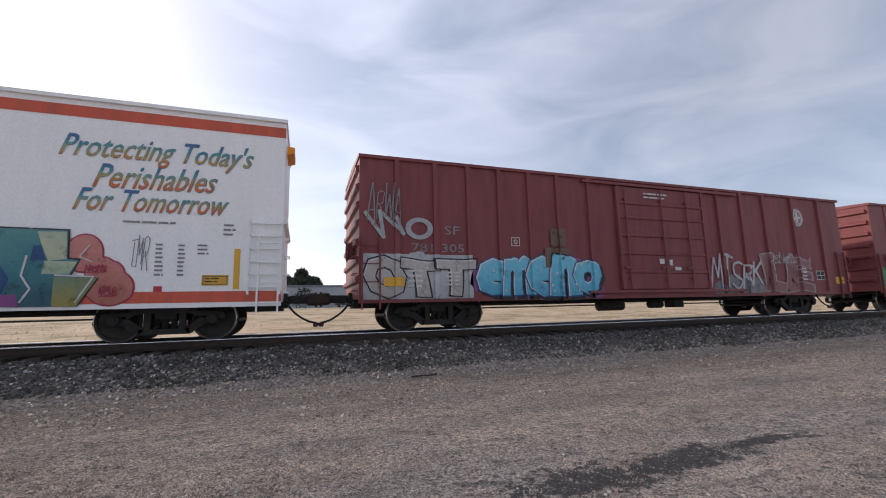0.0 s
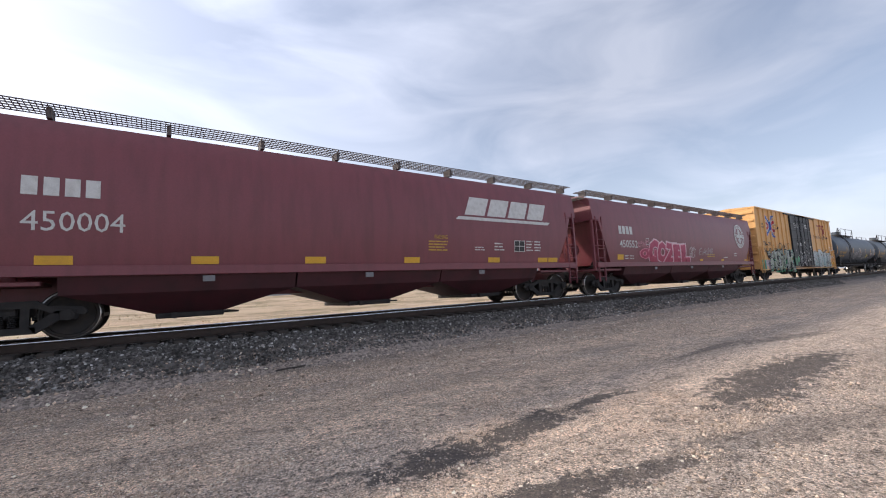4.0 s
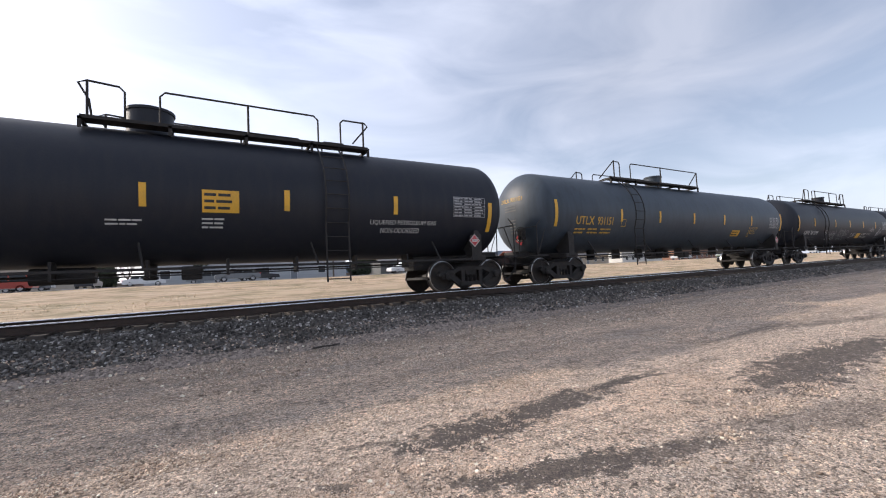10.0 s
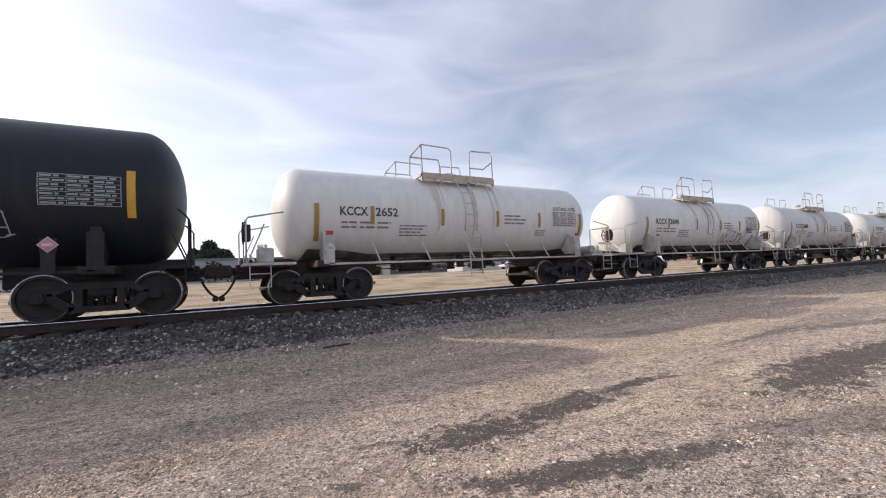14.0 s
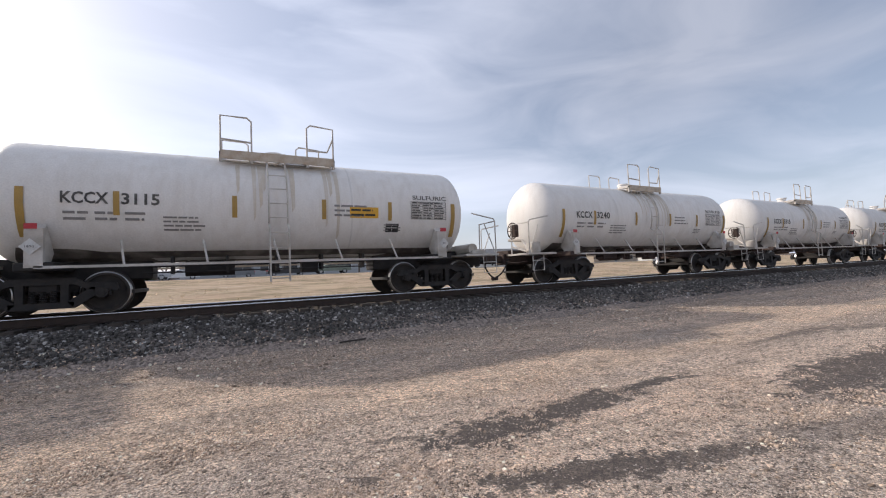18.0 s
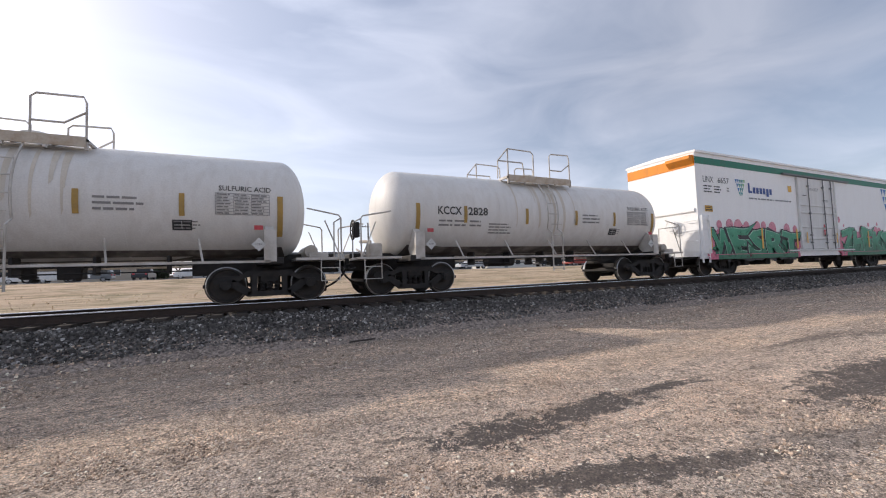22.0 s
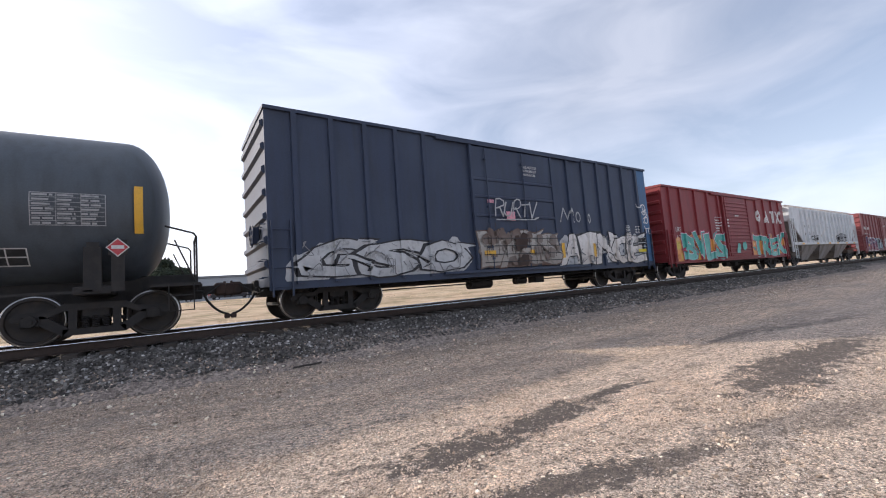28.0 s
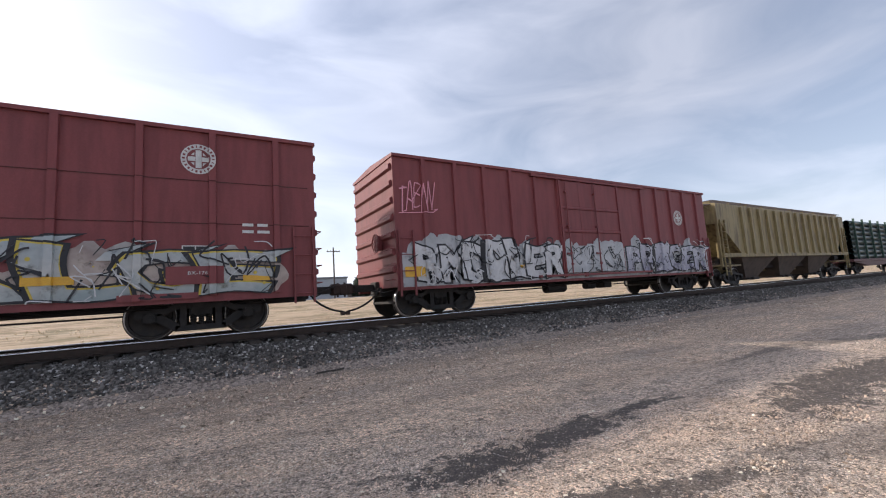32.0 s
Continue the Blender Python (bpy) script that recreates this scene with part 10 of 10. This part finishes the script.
# kind, colour, label, place along the road, at this time, speed (leftward is negative), lane
for kind, col, label, x, t, sp, lane in (
        ("sedan", GREYC, "grey sedan on the highway", 3.8, 10.0, -14, 41.5),
        ("suv", SILVERC, "silver sport utility vehicle on the highway", 40.3, 9.5, -12.2, 41.5), ("sedan", WHITEC, "white sedan on the highway", 45.5, 9.5, -12.2, 41.5),
        ("truck", WHITEC, "white pickup on the highway", 31.8, 12.0, -12.9, 41.5), ("suv", WHITEC, "white sport utility vehicle on the highway", -1.2, 12.0, -13.1, 41.5),
        ("suv", REDC, "dark red sport utility vehicle on the highway", -3.6, 9.0, -12, 41.5), ("suv", BLACKC, "black sport utility vehicle on the highway", -9.4, 9.0, -12, 41.5),
        ("sedan", GREENC, "grey-green sedan on the highway", 11.3, 18.0, -13, 41.5), ("suv", WHITEC, "white sport utility vehicle on the highway", -16.9, 22.0, -12, 41.5),
        ("suv", SILVERC, "silver sport utility vehicle on the highway", 30.6, 22.0, -12, 41.5), ("sedan", SILVERC, "silver sedan on the highway", 6.7, 26.5, -12, 41.5),
        ("sedan", BLACKC, "black sedan on the highway", -11.3, 26.5, -12.5, 41.5), ("sedan", REDC, "dark red sedan on the highway", -5.0, 26.5, -12.5, 41.5),
        ("suv", WHITEC, "white sport utility vehicle on the highway", 19.9, 24.2, 16, 37.0), ("suv", BLACKC, "black sport utility vehicle on the highway", -.9, 24.4, 15, 37.0),
        ("suv", SILVERC, "silver sport utility vehicle on the highway", 0.0, 8.0, 13, 37.0), ("sedan", SILVERC, "silver sedan on the highway", -6.3, 16.0, 13, 37.0), ("truck", SILVERC, "silver pickup on the highway", 24.0, 15.5, -13, 41.5)):
    v = car_body("pickup_truck" if kind == "truck" else kind if kind == "sedan" else "sport_utility_vehicle", label, col, kind)
    VEHICLES.append((v, x, t, sp, lane))
rnd = random.Random(12)
for i in range(9):
    kind = ("sedan", "suv", "truck")[i % 3]
    v = car_body("parked_sedan" if kind == "sedan" else "parked_suv" if kind == "suv" else "parked_pickup", "parked %s in the roadside lot" % kind, (WHITEC, GREYC, BLACKC, SILVERC, REDC)[i % 5], kind)
    v["group"] = "parked vehicles"
    v.matrix_basis = pose(-42 + i * 6.1 + rnd.uniform(-1, 1), 55 + rnd.uniform(-1, 1), ground_z(55) + .03, 0, 0, rnd.choice((4, 90, 176, 180)))

# ---- lumber car and pipe car ----


def lumber_car():
    s0, s1 = 41.8, 63.4
    s = (s0 + s1) / 2
    L = (s1 - s0) / 2
    car = start_car("centrebeam_flatcar", s, "yellow centre-beam flatcar carrying wrapped lumber", "flatcar", "flatcars")
    YF = paint("flatcar_yellow_paint", (.58, .35, .11), dirt=(.24, .15, .08), amount=.6, fade=(.44, .26, .09))
    g = Geo()
    g.prism([(-L, .98), (L, .98), (L, .78), (L - 3.5, .78), (L - 5, .62), (-L + 5, .62), (-L + 3.5, .78), (-L, .78)], -1.45, -1.35, "y")
    g.prism([(-L, .98), (L, .98), (L, .78), (L - 3.5, .78), (L - 5, .62), (-L + 5, .62), (-L + 3.5, .78), (-L, .78)], 1.35, 1.45, "y")
    g.box(-L, L, -1.45, 1.45, .92, 1.02)
    g.box(-L, L, -.4, .4, .62, .95)
    part("deck", g, YF, car, "grimy yellow deck and sills")
    for k in (-1, 1):
        g = Geo()
        a, b = sorted((k * L, k * (L - .28)))
        for y0, y1 in ((-1.48, -1.20), (1.20, 1.48)):
            g = Geo()
            g.box(a, b, y0, y1, 1.0, 4.42, .02)
            part("bulkhead_post", g, YF, car)
        g = Geo()
        a2, b2 = sorted((k * (L - .10), k * (L - .18)))
        g.box(a2, b2, -1.3, 1.3, 1.0, 4.40)
        bh = part("bulkhead", g, YF, car, "ribbed yellow end bulkhead")
        for i in range(8):
            z = 1.3 + .4 * i
            a3, b3 = sorted((k * (L + .02), k * (L - .12)))
            g = Geo()
            g.box(a3, b3, -1.3, 1.3, z, z + .12, .02)
            part("bulkhead_rib", g, YF, bh)
    g = Geo()
    g.box(-L + .3, L - .3, -.06, .06, 4.2, 4.42)
    for i in range(16):
        x = -L + 1 + i * (2 * L - 2) / 15
        g.box(x - .06, x + .06, -.06, .06, 1.0, 4.2)
    part("centre_beam", g, YF, car)
    S = Side(car, "flat", y=-1.45)
    S.each("reflector", [rect(x, x + .6, .83, .97) for x in (-9.6, -6.3, -3.2, -.8, 2.5, 5.6, 8.6)], DECAL_Y, .005)
    S.text("TTZX", -5.7, -5.0, .80, .96, DECAL_W, .005)
    S.text("866575", -4.75, -3.9, .80, .96, DECAL_W, .005)
    brake_rigging(car, L, .85)
    brake_wheel(car, -L - .1, 1.9, YF)
    for k in (-1, 1):
        ladder(car, k * (L - .5), -1.45, .35, 1.0, .4, YF, "sill_step")
    add_trucks(car, [44.0 - s, 61.2 - s])
    add_couplers(car, L)
    # wrapped bundles, each its own thing
    WRAP = surface("white_lumber_wrap", (.82, .84, .85), .35, col2=(.68, .70, .72), scale=2.4, mix=.6, bump=.02, bump_scale=5, grain=.05, vary=.05)
    WOOD = surface("sawn_lumber", (.56, .40, .23), .8, col2=(.40, .27, .14), scale=2, stretch=(.3, 1, 9), mix=.7, bump=.004, bump_scale=25)
    GREENP = spray("wrap_green_print", [(.02, .16, .09), (.025, .18, .10)], 0, 5)
    GREYP = spray("wrap_grey_print", [(.10, .13, .13), (.12, .15, .15)], 0, 5)
    BLACKW = surface("black_wrap_flap", (.02, .022, .025), .4, bump=.03, bump_scale=6)
    rnd = random.Random(3)
    cols = [(-10.35, -7.17), (-7.13, -4.04), (-4.0, -.90), (-.80, 2.45), (2.5, 5.8), (5.85, 8.6), (8.65, 10.3)]
    rows = [(1.04, 1.88), (1.90, 2.76), (2.78, 3.62), (3.64, 4.40)]
    for side in (-1, 1):
        for ci, (a, b) in enumerate(cols):
            for ri, (c, d) in enumerate(rows):
                torn = side < 0 and ri == 3 and ci in (0, 1, 2)
                ob = thing("lumber_bundle", pose(s, 0, RZ), "bundle of sawn lumber in torn white printed wrap" if torn else "bundle of lumber in white wrap with green print", "lumber", "lumber bundles")
                TRAIN.append((ob, s, 0.0, RZ))
                y0, y1 = sorted((side * .10, side * 1.40))
                g = Geo()
                if torn:
                    n = 6
                    for i in range(n):
                        g = Geo()
                        g.box(a + .02, b - .02, y0, y1, c + .02 + (d - c - .05) * i / n, c + .005 + (d - c - .05) * (i + 1) / n)
                        part("board_layer", g, WOOD, ob)
                    w = Geo()
                    k = .35 if ci == 0 else .25
                    w.box(a, a + (b - a) * k, y0 - .012, y1 + .012, c, d, .02)
                    w.box(a, b, y0 - .01, y1 + .01, d - .10, d + .02, .02)
                    part("wrap", w, WRAP, ob)
                    for i in range(7):
                        x = a + (b - a) * (i + .5) / 7
                        q = rnd.uniform(.10, .34)
                        f = Geo()
                        f.add([(x - .25, -1.43, d), (x + .25, -1.43, d), (x + .18, -1.46 - rnd.uniform(0, .1), d - q), (x - .10, -1.45, d - q * .8), (x, -1.2, d + .05)], [(0, 1, 2, 3), (0, 4, 1)])
                        part("loose_flap", f, BLACKW if i % 4 == ci else WRAP, ob)
                    if ci == 0:
                        f = Geo()
                        f.add([(b - .1, -1.45, d - .05), (b + .45, -1.47, d - .08), (b + .25, -1.5, d - .36), (b - .02, -1.46, d - .42)], [(0, 1, 2, 3)])
                        part("loose_flap", f, BLACKW, ob, "black torn wrap flap")
                else:
                    g.box(a, b, y0, y1, c, d, .025)
                    part("wrap", g, WRAP, ob)
                if side < 0:
                    F = Side(ob, "flat", y=-1.40)
                    gr, gy, wh, gn = [], [], [], []
                    n = 3 if b - a > 2.4 else 2
                    zz = (c + d) / 2 - .02
                    lim = a + (b - a) * .33 if torn else b
                    for i in range(n):
                        x = a + (b - a) * (i + .62) / n + (.12 if ri % 2 else -.1)
                        if x + .25 > lim:
                            continue
                        z = zz - .06
                        gr.append(flat([(x - .25, z - .20), (x + .25, z - .20), (x + .25, z + .04), (x + .10, z + .22), (x - .10, z + .22), (x - .25, z + .04)]))
                        wh += [flat([(x - .20, z - .02), (x + .20, z - .02), (x + .06, z + .10), (x - .06, z + .10)]), flat([(x - .20, z - .13), (x + .20, z - .13), (x + .11, z - .05), (x - .11, z - .05)])]
                        gn += [flat([(x - .15, z + .0), (x + .15, z + .0), (x, z + .17)]), flat([(x - .17, z - .11), (x + .17, z - .11), (x, z + .03)]), rect(x - .03, x + .03, z - .20, z - .08)]
                        gy += bars(x - .92, x - .30, z - .16, z - .04, 1, rnd, .98)
                    if not torn:
                        gy.append(rect(a + .02, b - .02, c + .03, c + .055))
                        for i in range(1, n):
                            x = a + (b - a) * i / n
                            gy.append(rect(x - .005, x + .005, c + .03, d - .03))
                    if wh:
                        F.put("print_ground", wh, WRAP, .006)
                        F.put("print_tree", gn, GREENP, .008)
                    if gr:
                        F.put("print", gr, GREENP, .004)
                    if gy:
                        F.put("print_bar", gy, GREYP, .004)
    return car


lumber_car()


def pipe_car():
    s0, s1 = 593.4, 612.5
    s = (s0 + s1) / 2
    L = (s1 - s0) / 2
    car = start_car("flatcar", s, "brown flatcar loaded with dark green pipes between stakes", "flatcar", "flatcars")
    g = Geo()
    g.box(-L, L, -1.45, 1.45, .92, 1.12, .02)
    g.prism([(-L, .95), (L, .95), (L - 3, .62), (-L + 3, .62)], -1.4, -1.3, "y")
    g.box(-L, L, -.4, .4, .6, .95)
    part("deck", g, HOPPER_OLD, car)
    for i in range(10):
        x = -L + 1.2 + i * (2 * L - 2.4) / 9
        for y in (-1.44, 1.44):
            q = Geo()
            q.box(x - .06, x + .06, y - .05, y + .05, 1.1, 4.0)
            part("stake", q, surface("green_stake", (.03, .07, .05), .6, col2=(.015, .03, .025), scale=4), car)
    add_trucks(car, [-L + 2.0, L - 2.0])
    add_couplers(car, L)
    PIPE = surface("dark_green_pipe_coating", (.014, .034, .028), .35, col2=(.03, .05, .04), scale=3, mix=.5, vary=.2)
    g = Geo()
    g.cyl((-L + .5, 0, 0), (L - .5, 0, 0), .17, 16, caps=False)
    g.cyl((-L + .5, 0, 0), (L - .5, 0, 0), .155, 16, caps=False)
    me = g.mesh("pipe", 40)
    me.materials.append(PIPE)
    for r in range(8):
        for c in range(8):
            p = new("pipe", me)
            tagged(p, "long dark green coated steel pipe stacked on the flatcar", "pipe", "stacked pipes")
            y, z = -1.22 + .35 * c, RZ + 1.30 + .345 * r
            p.matrix_basis = pose(s, y, z)
            TRAIN.append((p, s, y, z))


pipe_car()

couple_train()

# ---- the train and the road run ----


def run(t):
    """How far the train has gone at t seconds."""
    u = (t - 16) / 16
    return 17.331 * t + 2.703 * (u * u - 1) - 0.288 * (u ** 3 - u)


def motions():
    for ob, s, y, z in TRAIN:
        walk(ob, [(t, pose(s - run(t), y, z)) for t in range(0, 33, 4)])
    for ob, x, t0, sp, lane in VEHICLES:
        walk(ob, [(t, pose(x + sp * (t - t0), lane, ground_z(lane) + .03, 0, 0, 0 if sp > 0 else 180)) for t in (0, 16, 32)])
    # wheelsets roll with the train; those at the same place on their trucks share one action
    for (k, r), sets in WHEELSETS.items():
        n = round(SECONDS * FPS)
        walk(sets[0], [(i / FPS, pose(k * .89, 0, r, 0, -math.degrees(run(i / FPS) / r) % 360 - 360, 0)) for i in range(n + 1)])
        act, slot = sets[0].animation_data.action, sets[0].animation_data.action_slot
        for w in sets[1:]:
            w.rotation_mode = "QUATERNION"
            w.animation_data_create()
            w.animation_data.action = act
            w.animation_data.action_slot = slot


motions()
